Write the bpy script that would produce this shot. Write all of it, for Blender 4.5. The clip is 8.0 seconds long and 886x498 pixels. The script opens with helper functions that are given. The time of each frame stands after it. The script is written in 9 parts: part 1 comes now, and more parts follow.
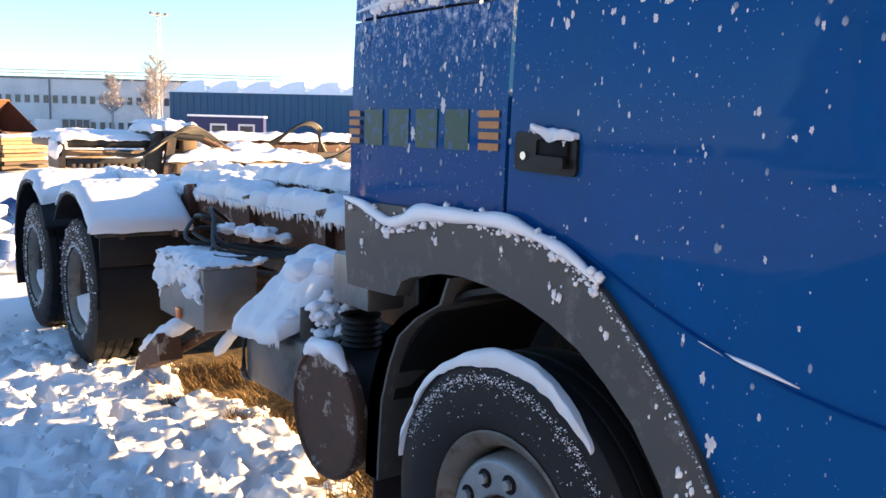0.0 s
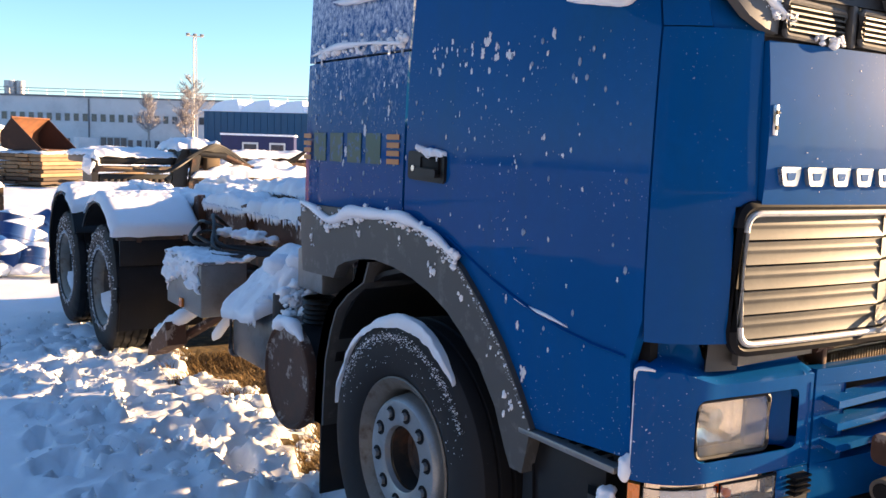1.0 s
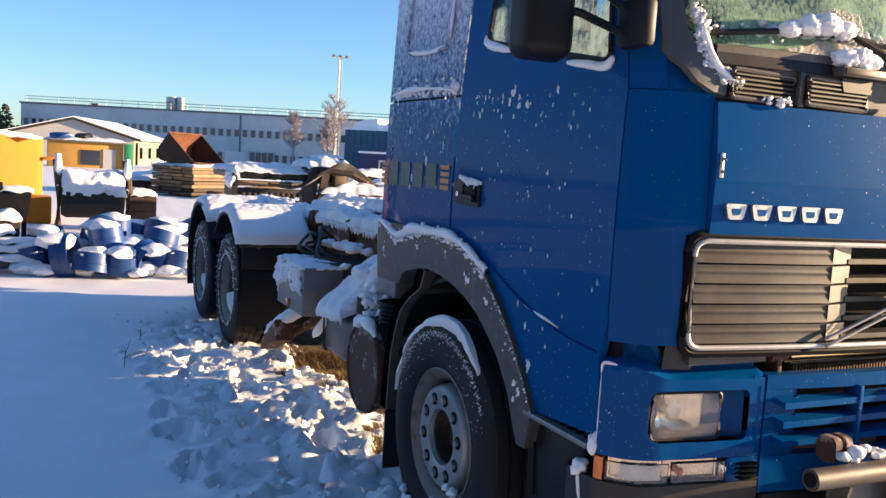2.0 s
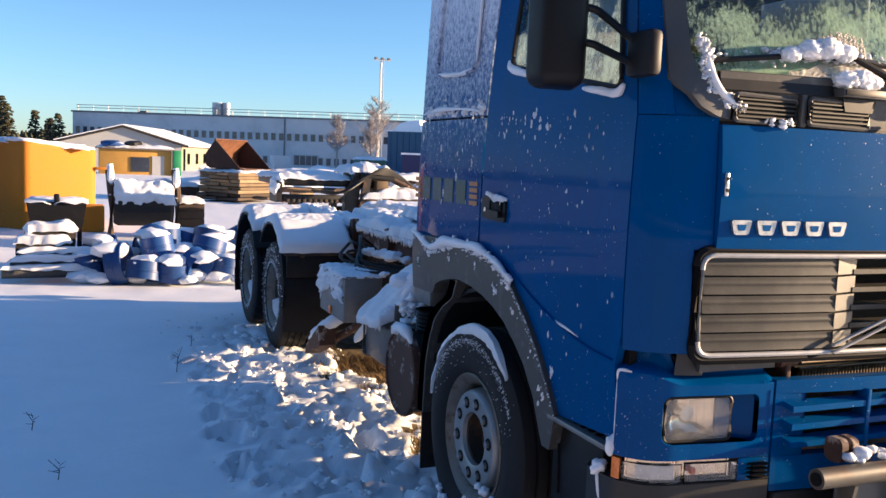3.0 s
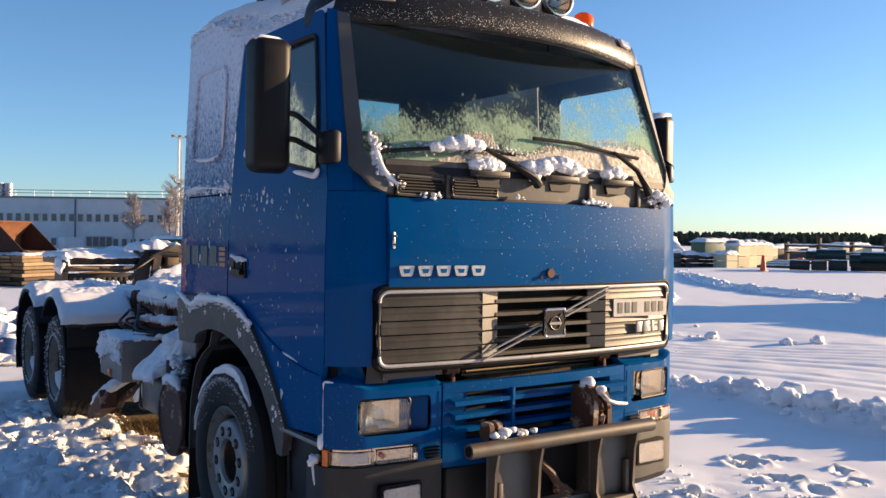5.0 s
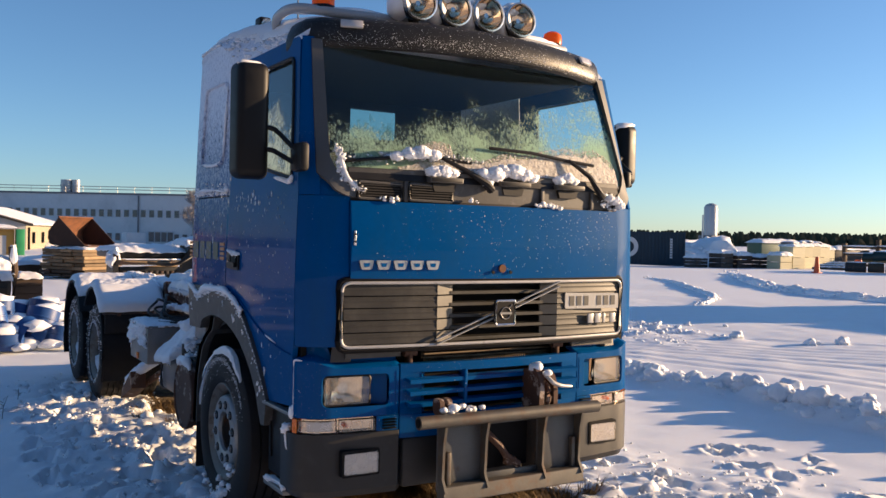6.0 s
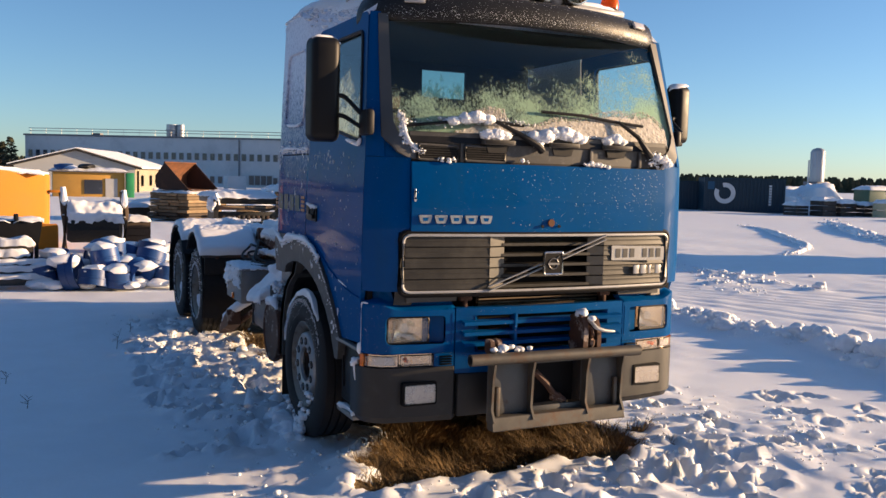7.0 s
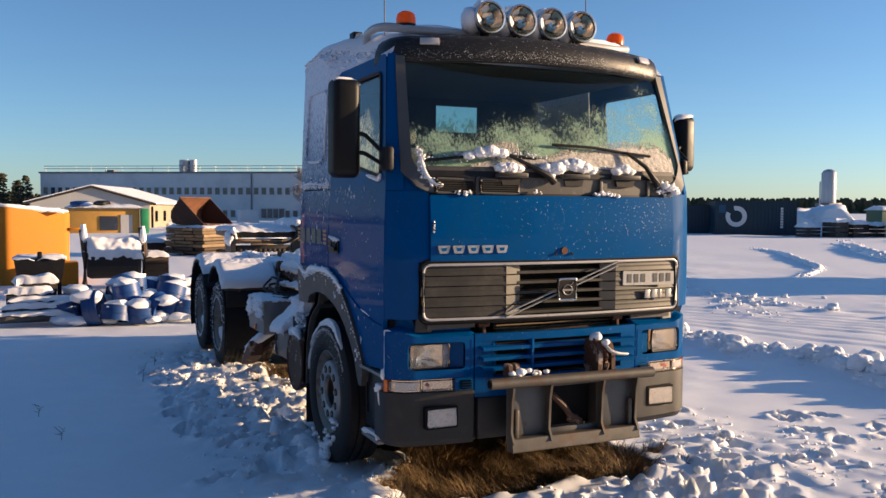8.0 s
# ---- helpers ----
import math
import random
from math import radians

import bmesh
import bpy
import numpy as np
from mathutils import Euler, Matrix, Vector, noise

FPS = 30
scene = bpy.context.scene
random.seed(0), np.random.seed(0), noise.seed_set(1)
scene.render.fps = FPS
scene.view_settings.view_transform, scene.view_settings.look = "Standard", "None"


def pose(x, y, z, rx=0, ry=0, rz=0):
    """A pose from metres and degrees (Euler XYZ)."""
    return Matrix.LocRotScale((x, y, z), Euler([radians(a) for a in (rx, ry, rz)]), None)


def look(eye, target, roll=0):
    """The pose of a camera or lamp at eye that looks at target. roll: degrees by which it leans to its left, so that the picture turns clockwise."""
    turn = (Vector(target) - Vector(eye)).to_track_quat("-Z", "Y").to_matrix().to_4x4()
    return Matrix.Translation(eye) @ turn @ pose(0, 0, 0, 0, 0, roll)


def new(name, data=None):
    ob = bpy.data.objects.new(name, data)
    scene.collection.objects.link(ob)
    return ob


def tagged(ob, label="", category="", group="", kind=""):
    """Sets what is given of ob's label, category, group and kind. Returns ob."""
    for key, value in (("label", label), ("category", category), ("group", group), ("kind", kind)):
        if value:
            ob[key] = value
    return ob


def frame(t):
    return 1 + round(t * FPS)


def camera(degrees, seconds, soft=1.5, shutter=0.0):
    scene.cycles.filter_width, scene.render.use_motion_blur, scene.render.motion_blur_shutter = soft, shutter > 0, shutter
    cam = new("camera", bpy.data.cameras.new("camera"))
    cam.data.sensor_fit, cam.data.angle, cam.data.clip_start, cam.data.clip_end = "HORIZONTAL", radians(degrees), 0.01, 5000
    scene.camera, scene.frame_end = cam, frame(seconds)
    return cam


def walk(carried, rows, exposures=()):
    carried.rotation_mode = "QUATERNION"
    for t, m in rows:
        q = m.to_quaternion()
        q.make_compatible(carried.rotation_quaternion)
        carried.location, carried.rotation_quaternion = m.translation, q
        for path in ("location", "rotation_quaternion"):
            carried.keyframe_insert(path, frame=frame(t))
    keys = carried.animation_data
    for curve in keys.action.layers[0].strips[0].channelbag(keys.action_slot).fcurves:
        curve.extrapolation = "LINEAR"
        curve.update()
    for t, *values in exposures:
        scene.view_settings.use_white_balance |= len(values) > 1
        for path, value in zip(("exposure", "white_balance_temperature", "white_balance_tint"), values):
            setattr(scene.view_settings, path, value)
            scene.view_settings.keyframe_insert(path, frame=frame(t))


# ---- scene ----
cam = camera(54.0, 8.0)
METRES, EYE, TILT, LEAN, TURN = 8.0, 1.5, 0.0, 0.0, 0.0
PATH = [
    (0, (-2.797, -0.516, 1.706), (-1.615, 1.073, 1.432), 1.5),
    (0.5, (-2.841, -1.006, 1.712), (-1.692, 0.61, 1.451), 2.3),
    (1, (-2.927, -1.435, 1.718), (-1.801, 0.201, 1.486), 1.8),
    (1.5, (-2.917, -1.848, 1.772), (-1.849, -0.167, 1.586), 1.8),
    (1.7, (-2.91, -2.019, 1.771), (-1.916, -0.293, 1.588), 2.6),
    (2.8, (-2.994, -2.311, 1.827), (-2.349, -0.432, 1.597), 3.3),
    (3, (-2.962, -2.4, 1.86), (-2.191, -0.566, 1.656), 2.3),
    (3.5, (-2.888, -2.622, 1.897), (-1.912, -0.881, 1.766), 1.0),
    (4, (-2.937, -2.745, 1.837), (-1.826, -1.084, 1.762), -2.5),
    (4.2, (-2.943, -2.796, 1.816), (-1.735, -1.204, 1.752), -3.8),
    (5.3, (-3.121, -3.75, 1.829), (-2.048, -2.062, 1.823), 3.3),
    (5.5, (-3.113, -3.861, 1.884), (-2.14, -2.114, 1.877), 2.7),
    (6, (-2.974, -4.282, 1.831), (-1.931, -2.576, 1.803), 1.2),
    (6.5, (-3.038, -4.71, 1.857), (-2.078, -2.958, 1.747), 1.2),
    (7, (-3.023, -4.855, 1.917), (-2.17, -3.054, 1.756), 1.5),
    (7.5, (-3.099, -4.98, 1.926), (-2.25, -3.174, 1.806), 0.6),
    (8, (-3.163, -5.06, 1.936), (-2.334, -3.243, 1.841), 0.3),
]
EXPOSURES = [(0.0, 1.75, 6930, 10), (0.5, 1.56, 6630, 10), (1.0, 1.36, 6430, 10), (1.5, 1.18, 6130, 10), (1.7, 1.06, 6080, 10), (2.8, 0.42, 5630, 10), (3.0, 0.76, 5780, 10), (3.5, 0.69, 5980, 10), (4.0, 0.69, 6030, 10), (5.5, 0.37, 6030, 10), (7.0, 0.27, 6130, 10), (8.0, 0.2, 5980, 10)]
walk(cam, [(t, look(eye, target, roll)) for t, eye, target, roll in PATH], EXPOSURES)


# ---- light ----
SUN_ELEV, SUN_AZ = radians(9.5), math.atan2(1.0, -0.28)   # azimuth from +y towards +x
world = bpy.data.worlds.new("sky")
scene.world = world
world.use_nodes = True
wn, wl = world.node_tree.nodes, world.node_tree.links
sky = wn.new("ShaderNodeTexSky")
sky.sky_type, sky.sun_disc = "NISHITA", False
sky.sun_elevation, sky.sun_rotation = SUN_ELEV, SUN_AZ
sky.air_density, sky.dust_density, sky.ozone_density = 0.80, 0.3, 3.0
wl.new(sky.outputs[0], wn["Background"].inputs[0])
wn["Background"].inputs[1].default_value = 0.145
sun = new("sun", bpy.data.lights.new("sun", "SUN"))
sun.data.energy, sun.data.angle, sun.data.color = 9.6, radians(0.55), (1.0, 0.66, 0.36)
to_sun = Vector((math.sin(SUN_AZ) * math.cos(SUN_ELEV), math.cos(SUN_AZ) * math.cos(SUN_ELEV), math.sin(SUN_ELEV)))
sun.matrix_world = Matrix.Translation(to_sun * 60) @ to_sun.to_track_quat("Z", "Y").to_matrix().to_4x4()


# ---- materials ----
def shader(name):
    m = bpy.data.materials.new(name)
    m.use_nodes = True
    nt = m.node_tree
    return m, nt.nodes, nt.links, nt.nodes["Principled BSDF"]


def ramp(nodes, links, fac, lo, hi):
    r = nodes.new("ShaderNodeMapRange")
    r.inputs[1].default_value, r.inputs[2].default_value = lo, hi
    links.new(fac, r.inputs[0])
    return r.outputs[0]


def noise_tex(nodes, links, scale, detail=4, rough=0.6, stretch=(1, 1, 1), coord="Object"):
    tc, mp, n = nodes.new("ShaderNodeTexCoord"), nodes.new("ShaderNodeMapping"), nodes.new("ShaderNodeTexNoise")
    mp.inputs[3].default_value = stretch
    links.new(tc.outputs[coord], mp.inputs[0])
    links.new(mp.outputs[0], n.inputs[0])
    n.inputs[2].default_value, n.inputs[3].default_value, n.inputs[4].default_value = scale, detail, rough
    return n.outputs[0]


def mix_col(nodes, links, fac, a, b):
    mx = nodes.new("ShaderNodeMix")
    mx.data_type = "RGBA"
    links.new(fac, mx.inputs[0])
    for sock, val in ((mx.inputs[6], a), (mx.inputs[7], b)):
        if isinstance(val, tuple):
            sock.default_value = (*val, 1)
        else:
            links.new(val, sock)
    return mx.outputs[2]


def pbr(name, base, rough=0.6, metal=0.0, var=0.2, scale=6, bump=0.15, bscale=80, dirt=None, dirt_at=(0.5, 0.7), dirt_scale=9,
        coat=0.0, stretch=(1, 1, 1), rnd=0.0, rough_var=0.12):
    """A surface with colour change at two scales, fine relief and an optional second coat of dirt, rust or frost."""
    m, n, l, p = shader(name)
    big, fine = noise_tex(n, l, scale, 5, 0.6, stretch), noise_tex(n, l, bscale, 3, 0.6, stretch)
    dark, light = tuple(c * (1 - var) for c in base), tuple(min(1, c * (1 + var)) for c in base)
    col = mix_col(n, l, ramp(n, l, big, 0.3, 0.7), dark, light)
    col = mix_col(n, l, ramp(n, l, fine, 0.3, 0.75), col, tuple(c * (1 - 0.5 * var) for c in base))
    if rnd:
        oi, hsv = n.new("ShaderNodeObjectInfo"), n.new("ShaderNodeHueSaturation")
        r = n.new("ShaderNodeMapRange")
        r.inputs[3].default_value, r.inputs[4].default_value = 1 - rnd, 1 + rnd
        l.new(oi.outputs["Random"], r.inputs[0])
        l.new(r.outputs[0], hsv.inputs["Value"])
        l.new(col, hsv.inputs["Color"])
        col = hsv.outputs[0]
    if dirt:
        mask = ramp(n, l, noise_tex(n, l, dirt_scale, 8, 0.68, stretch), *dirt_at)
        col = mix_col(n, l, mask, col, dirt)
    l.new(col, p.inputs["Base Color"])
    rr = n.new("ShaderNodeMapRange")
    rr.inputs[3].default_value, rr.inputs[4].default_value = max(0.02, rough - rough_var), min(1, rough + rough_var)
    l.new(big, rr.inputs[0])
    l.new(rr.outputs[0], p.inputs["Roughness"])
    p.inputs["Metallic"].default_value, p.inputs["Coat Weight"].default_value = metal, coat
    p.inputs["Coat Roughness"].default_value = 0.06
    if bump:
        b = n.new("ShaderNodeBump")
        b.inputs[0].default_value, b.inputs[1].default_value = bump, 0.02
        l.new(fine, b.inputs[2])
        l.new(b.outputs[0], p.inputs["Normal"])
    return m


def snow_material(name, base=(0.86, 0.88, 0.92), rough=0.55, bump=0.5, bscale=55, dirt=None, dirt_at=(0.62, 0.75), dirt_scale=1.5, swells=((14, 0.03, 0.5),)):
    m = pbr(name, base, rough, 0, 0.05, 2.0, bump, bscale, dirt, dirt_at, dirt_scale)
    p = m.node_tree.nodes["Principled BSDF"]
    n, l = m.node_tree.nodes, m.node_tree.links
    fine = p.inputs["Normal"].links[0].from_socket
    for scale, dist, force in swells:
        b = n.new("ShaderNodeBump")
        b.inputs[0].default_value, b.inputs[1].default_value = force, dist
        l.new(noise_tex(n, l, scale, 5, 0.62), b.inputs[2])
        l.new(fine, b.inputs["Normal"])
        fine = b.outputs[0]
    l.new(fine, p.inputs["Normal"])
    p.inputs["Subsurface Weight"].default_value, p.inputs["Subsurface Scale"].default_value = 0.35, 0.03
    p.inputs["Subsurface Radius"].default_value = (0.9, 1.0, 1.1)
    return m


def blue_paint(name, base):
    """Old truck lacquer: smooth clear coat, faint streaks of road film and a thin frost that clings in patches."""
    m = pbr(name, base, 0.44, 0.0, 0.10, 2.2, 0.012, 30, coat=0.21, rough_var=0.06)
    n, l, p = m.node_tree.nodes, m.node_tree.links, m.node_tree.nodes["Principled BSDF"]
    old = p.inputs["Base Color"].links[0].from_socket
    film = ramp(n, l, noise_tex(n, l, 5, 6, 0.7, (1, 1, 0.25)), 0.5, 1.1)
    col = mix_col(n, l, film, old, (0.012, 0.070, 0.16))
    fr = noise_tex(n, l, 130, 2, 0.5)
    spots = n.new("ShaderNodeMath")
    spots.operation = "MULTIPLY"
    l.new(ramp(n, l, fr, 0.70, 0.76), spots.inputs[0])
    l.new(ramp(n, l, noise_tex(n, l, 3.0, 4), 0.48, 0.62), spots.inputs[1])
    col = mix_col(n, l, spots.outputs[0], col, (0.55, 0.62, 0.72))
    l.new(col, p.inputs["Base Color"])
    p.inputs["Coat Roughness"].default_value = 0.04
    dents = n.new("ShaderNodeBump")
    dents.inputs[0].default_value, dents.inputs[1].default_value = 0.20, 0.02
    l.new(noise_tex(n, l, 4.5, 3, 0.55), dents.inputs[2])
    l.new(dents.outputs[0], p.inputs["Coat Normal"])
    p.inputs["IOR"].default_value, p.inputs["Coat IOR"].default_value = 1.07, 1.45
    return m


PAINT = blue_paint("blue_lacquer", (0.0015, 0.068, 0.232))


def frosted_paint():
    """The same lacquer under rime that lies in runs and blisters."""
    m = blue_paint("frosted_lacquer", (0.0015, 0.068, 0.232))
    n, l, p = m.node_tree.nodes, m.node_tree.links, m.node_tree.nodes["Principled BSDF"]
    old = p.inputs["Base Color"].links[0].from_socket
    tc, sep = n.new("ShaderNodeTexCoord"), n.new("ShaderNodeSeparateXYZ")
    l.new(tc.outputs["Object"], sep.inputs[0])
    up = n.new("ShaderNodeMapRange")
    up.inputs[1].default_value, up.inputs[2].default_value = 1.7, 2.75
    up.inputs[3].default_value, up.inputs[4].default_value = -0.09, 0.33
    l.new(sep.outputs[2], up.inputs[0])
    add = n.new("ShaderNodeMath")
    l.new(noise_tex(n, l, 42, 7, 0.8, (1, 1, 0.75)), add.inputs[0])
    l.new(up.outputs[0], add.inputs[1])
    mask = ramp(n, l, add.outputs[0], 0.53, 0.82)
    l.new(mix_col(n, l, mask, old, (0.70, 0.76, 0.86)), p.inputs["Base Color"])
    b = n.new("ShaderNodeBump")
    b.inputs[0].default_value, b.inputs[1].default_value = 0.7, 0.01
    l.new(mask, b.inputs[2])
    l.new(b.outputs[0], p.inputs["Normal"])
    p.inputs["Roughness"].default_value = 0.5
    return m


FROSTED = frosted_paint()
SCREEN_TRIM = pbr("screen_trim_plastic", (0.088, 0.087, 0.084), 0.55, 0, 0.12, 9, 0.2, 150)
SNOW = snow_material("snow", bump=0.45, bscale=70)
PLASTIC = pbr("grey_plastic", (0.062, 0.060, 0.056), 0.55, 0, 0.15, 9, 0.25, 160, (0.16, 0.155, 0.15), (0.55, 0.8), 14)
GRILLE_M = pbr("grille_plastic", (0.034, 0.032, 0.027), 0.48, 0, 0.2, 9, 0.12, 140, (0.08, 0.075, 0.063), (0.5, 0.85), 7)
# Paler than the grille: sun on block ends painted in; also plate bars.
GRILLE_END = pbr("grille_plastic_sunlit", (0.085, 0.080, 0.066), 0.45, 0, 0.2, 14, 0.12, 140, (0.08, 0.075, 0.065), (0.5, 0.8), 20)
BUMPER_M = pbr("bumper_plastic", (0.017, 0.017, 0.0175), 0.5, 0, 0.25, 10, 0.2, 150, (0.035, 0.034, 0.033), (0.55, 0.8), 10)
BLACK = pbr("black_plastic", (0.010, 0.010, 0.011), 0.5, 0, 0.3, 12, 0.2, 150, (0.024, 0.024, 0.024), (0.58, 0.85), 12)
MIRROR_SHELL = pbr("mirror_plastic", (0.007, 0.007, 0.0075), 0.5, 0, 0.2, 12, 0.1, 200)
RUBBER = pbr("tyre_rubber", (0.014, 0.014, 0.015), 0.7, 0, 0.3, 15, 0.4, 120, (0.42, 0.45, 0.5), (0.70, 0.78), 40)
for dull in (BLACK, MIRROR_SHELL, RUBBER):
    dull.node_tree.nodes["Principled BSDF"].inputs["Specular IOR Level"].default_value = 0.28
STEEL = pbr("wheel_steel", (0.32, 0.33, 0.33), 0.42, 0.55, 0.2, 12, 0.15, 120, (0.20, 0.16, 0.11), (0.6, 0.75), 16)
# Base colour holds the shade deep in the rim, with dirt patches over it.
REAR_DISC = pbr("shaded_dirty_disc", (0.055, 0.050, 0.043), 0.65, 0.1, 0.3, 12, 0.2, 120, (0.12, 0.11, 0.10), (0.55, 0.75), 14)
DIRTY_RIM = pbr("rim_edge", (0.20, 0.18, 0.15), 0.5, 0.4, 0.25, 12, 0.2, 120, (0.10, 0.07, 0.045), (0.5, 0.7), 18)
CHROME = pbr("worn_chrome", (0.62, 0.62, 0.60), 0.22, 0.9, 0.1, 20, 0.04, 120, (0.35, 0.30, 0.24), (0.62, 0.75), 25)
EMBLEM_METAL = pbr("dull_emblem_metal", (0.42, 0.43, 0.44), 0.30, 0.85, 0.15, 30, 0.06, 120)
RIM_TRIM = pbr("light_grey_trim", (0.50, 0.49, 0.46), 0.35, 0.3, 0.1, 14, 0.08, 120, (0.22, 0.19, 0.16), (0.6, 0.75), 18)
GRILLE_M.node_tree.nodes["Principled BSDF"].inputs["Specular IOR Level"].default_value = 0.36
RADIATOR_M = pbr("radiator_metal", (0.20, 0.15, 0.10), 0.55, 0.3, 0.25, 14, 0.15, 90, (0.07, 0.05, 0.035), (0.5, 0.72), 12)
CHASSIS = pbr("chassis_dark_paint", (0.028, 0.024, 0.021), 0.62, 0.0, 0.35, 7, 0.35, 70, (0.12, 0.055, 0.028), (0.5, 0.68), 6)
ALU = pbr("dull_aluminium", (0.24, 0.24, 0.235), 0.45, 0.6, 0.15, 8, 0.15, 90, (0.18, 0.165, 0.15), (0.52, 0.72), 6)
BAR_M = pbr("grey_painted_tube", (0.40, 0.41, 0.42), 0.45, 0.1, 0.12, 9, 0.12, 110, (0.60, 0.63, 0.67), (0.60, 0.75), 18)
TANK_DARK = pbr("dark_tank_steel", (0.10, 0.105, 0.11), 0.42, 0.5, 0.2, 7, 0.15, 90, (0.05, 0.045, 0.04), (0.5, 0.72), 6)
RUST = pbr("rusty_steel", (0.085, 0.040, 0.024), 0.75, 0.1, 0.4, 8, 0.4, 60, (0.30, 0.24, 0.20), (0.56, 0.60), 7)
RUST_ORANGE = pbr("orange_rust", (0.15, 0.055, 0.02), 0.85, 0.0, 0.45, 5, 0.4, 60, (0.06, 0.03, 0.02), (0.5, 0.7), 3)
# Rust for the bucket's side plates, darkened for the shadow they stand in.
BUCKET_SIDE = pbr("shaded_rust", (0.045, 0.024, 0.016), 0.8, 0.1, 0.35, 5, 0.3, 50, (0.09, 0.045, 0.025), (0.55, 0.72), 4)
PLOW_STEEL = pbr("plough_steel", (0.098, 0.090, 0.076), 0.5, 0.35, 0.25, 10, 0.25, 90, (0.10, 0.055, 0.03), (0.5, 0.7), 9)
PLOW_PLATE = pbr("grey_painted_steel", (0.105, 0.105, 0.10), 0.5, 0.2, 0.2, 8, 0.2, 90, (0.08, 0.05, 0.035), (0.56, 0.72), 8)
HOSE = pbr("black_hose", (0.012, 0.011, 0.010), 0.5, 0, 0.3, 20, 0.2, 120)
FABRIC = pbr("cab_lining", (0.040, 0.046, 0.048), 0.9, 0, 0.2, 15, 0.3, 150)
HEADREST = pbr("headrest_cloth", (0.10, 0.095, 0.085), 0.9, 0, 0.2, 15, 0.3, 150)
GREEN_FILM = pbr("green_film", (0.004, 0.055, 0.040), 0.45, 0, 0.25, 25, 0.05, 120, (0.002, 0.070, 0.21), (0.54, 0.60), 26)
ORANGE_FILM = pbr("orange_film", (0.42, 0.17, 0.045), 0.45, 0, 0.15, 25, 0.05, 120, (0.05, 0.075, 0.13), (0.60, 0.68), 22)
PLATE_WHITE = pbr("plate_white", (0.42, 0.42, 0.40), 0.45, 0, 0.1, 25, 0.1, 120, (0.25, 0.23, 0.2), (0.58, 0.75), 20)
# Near-black for trim, holes and gaps; the shade of hollows is in this colour.
TRIM_SHADE_BLACK = pbr("black_trim_and_shade", (0.009, 0.009, 0.010), 0.6, 0, 0.2, 25, 0.0, 120)
TRIM_SHADE_BLACK.node_tree.nodes["Principled BSDF"].inputs["Specular IOR Level"].default_value = 0.12


def clear(name, tint, gloss=0.035, rough=0.02):
    """Thin pane: lets light through, mirrors more at a low angle."""
    m, n, l, p = shader(name)
    n.remove(p)
    tr, gl, fr, mx, pw = (n.new("ShaderNode" + k) for k in ("BsdfTransparent", "BsdfGlossy", "LayerWeight", "MixShader", "Math"))
    tr.inputs[0].default_value = (*tint, 1)
    gl.inputs["Roughness"].default_value = rough
    fr.inputs[0].default_value = 0.5
    pw.operation = "POWER"
    pw.inputs[1].default_value = 4.5
    l.new(fr.outputs[1], pw.inputs[0])
    sheen = n.new("ShaderNodeMapRange")
    sheen.inputs[3].default_value, sheen.inputs[4].default_value = gloss, 0.7
    l.new(pw.outputs[0], sheen.inputs[0])
    l.new(sheen.outputs[0], mx.inputs[0])
    l.new(tr.outputs[0], mx.inputs[1])
    l.new(gl.outputs[0], mx.inputs[2])
    l.new(mx.outputs[0], n["Material Output"].inputs[0])
    return m, n, l, mx


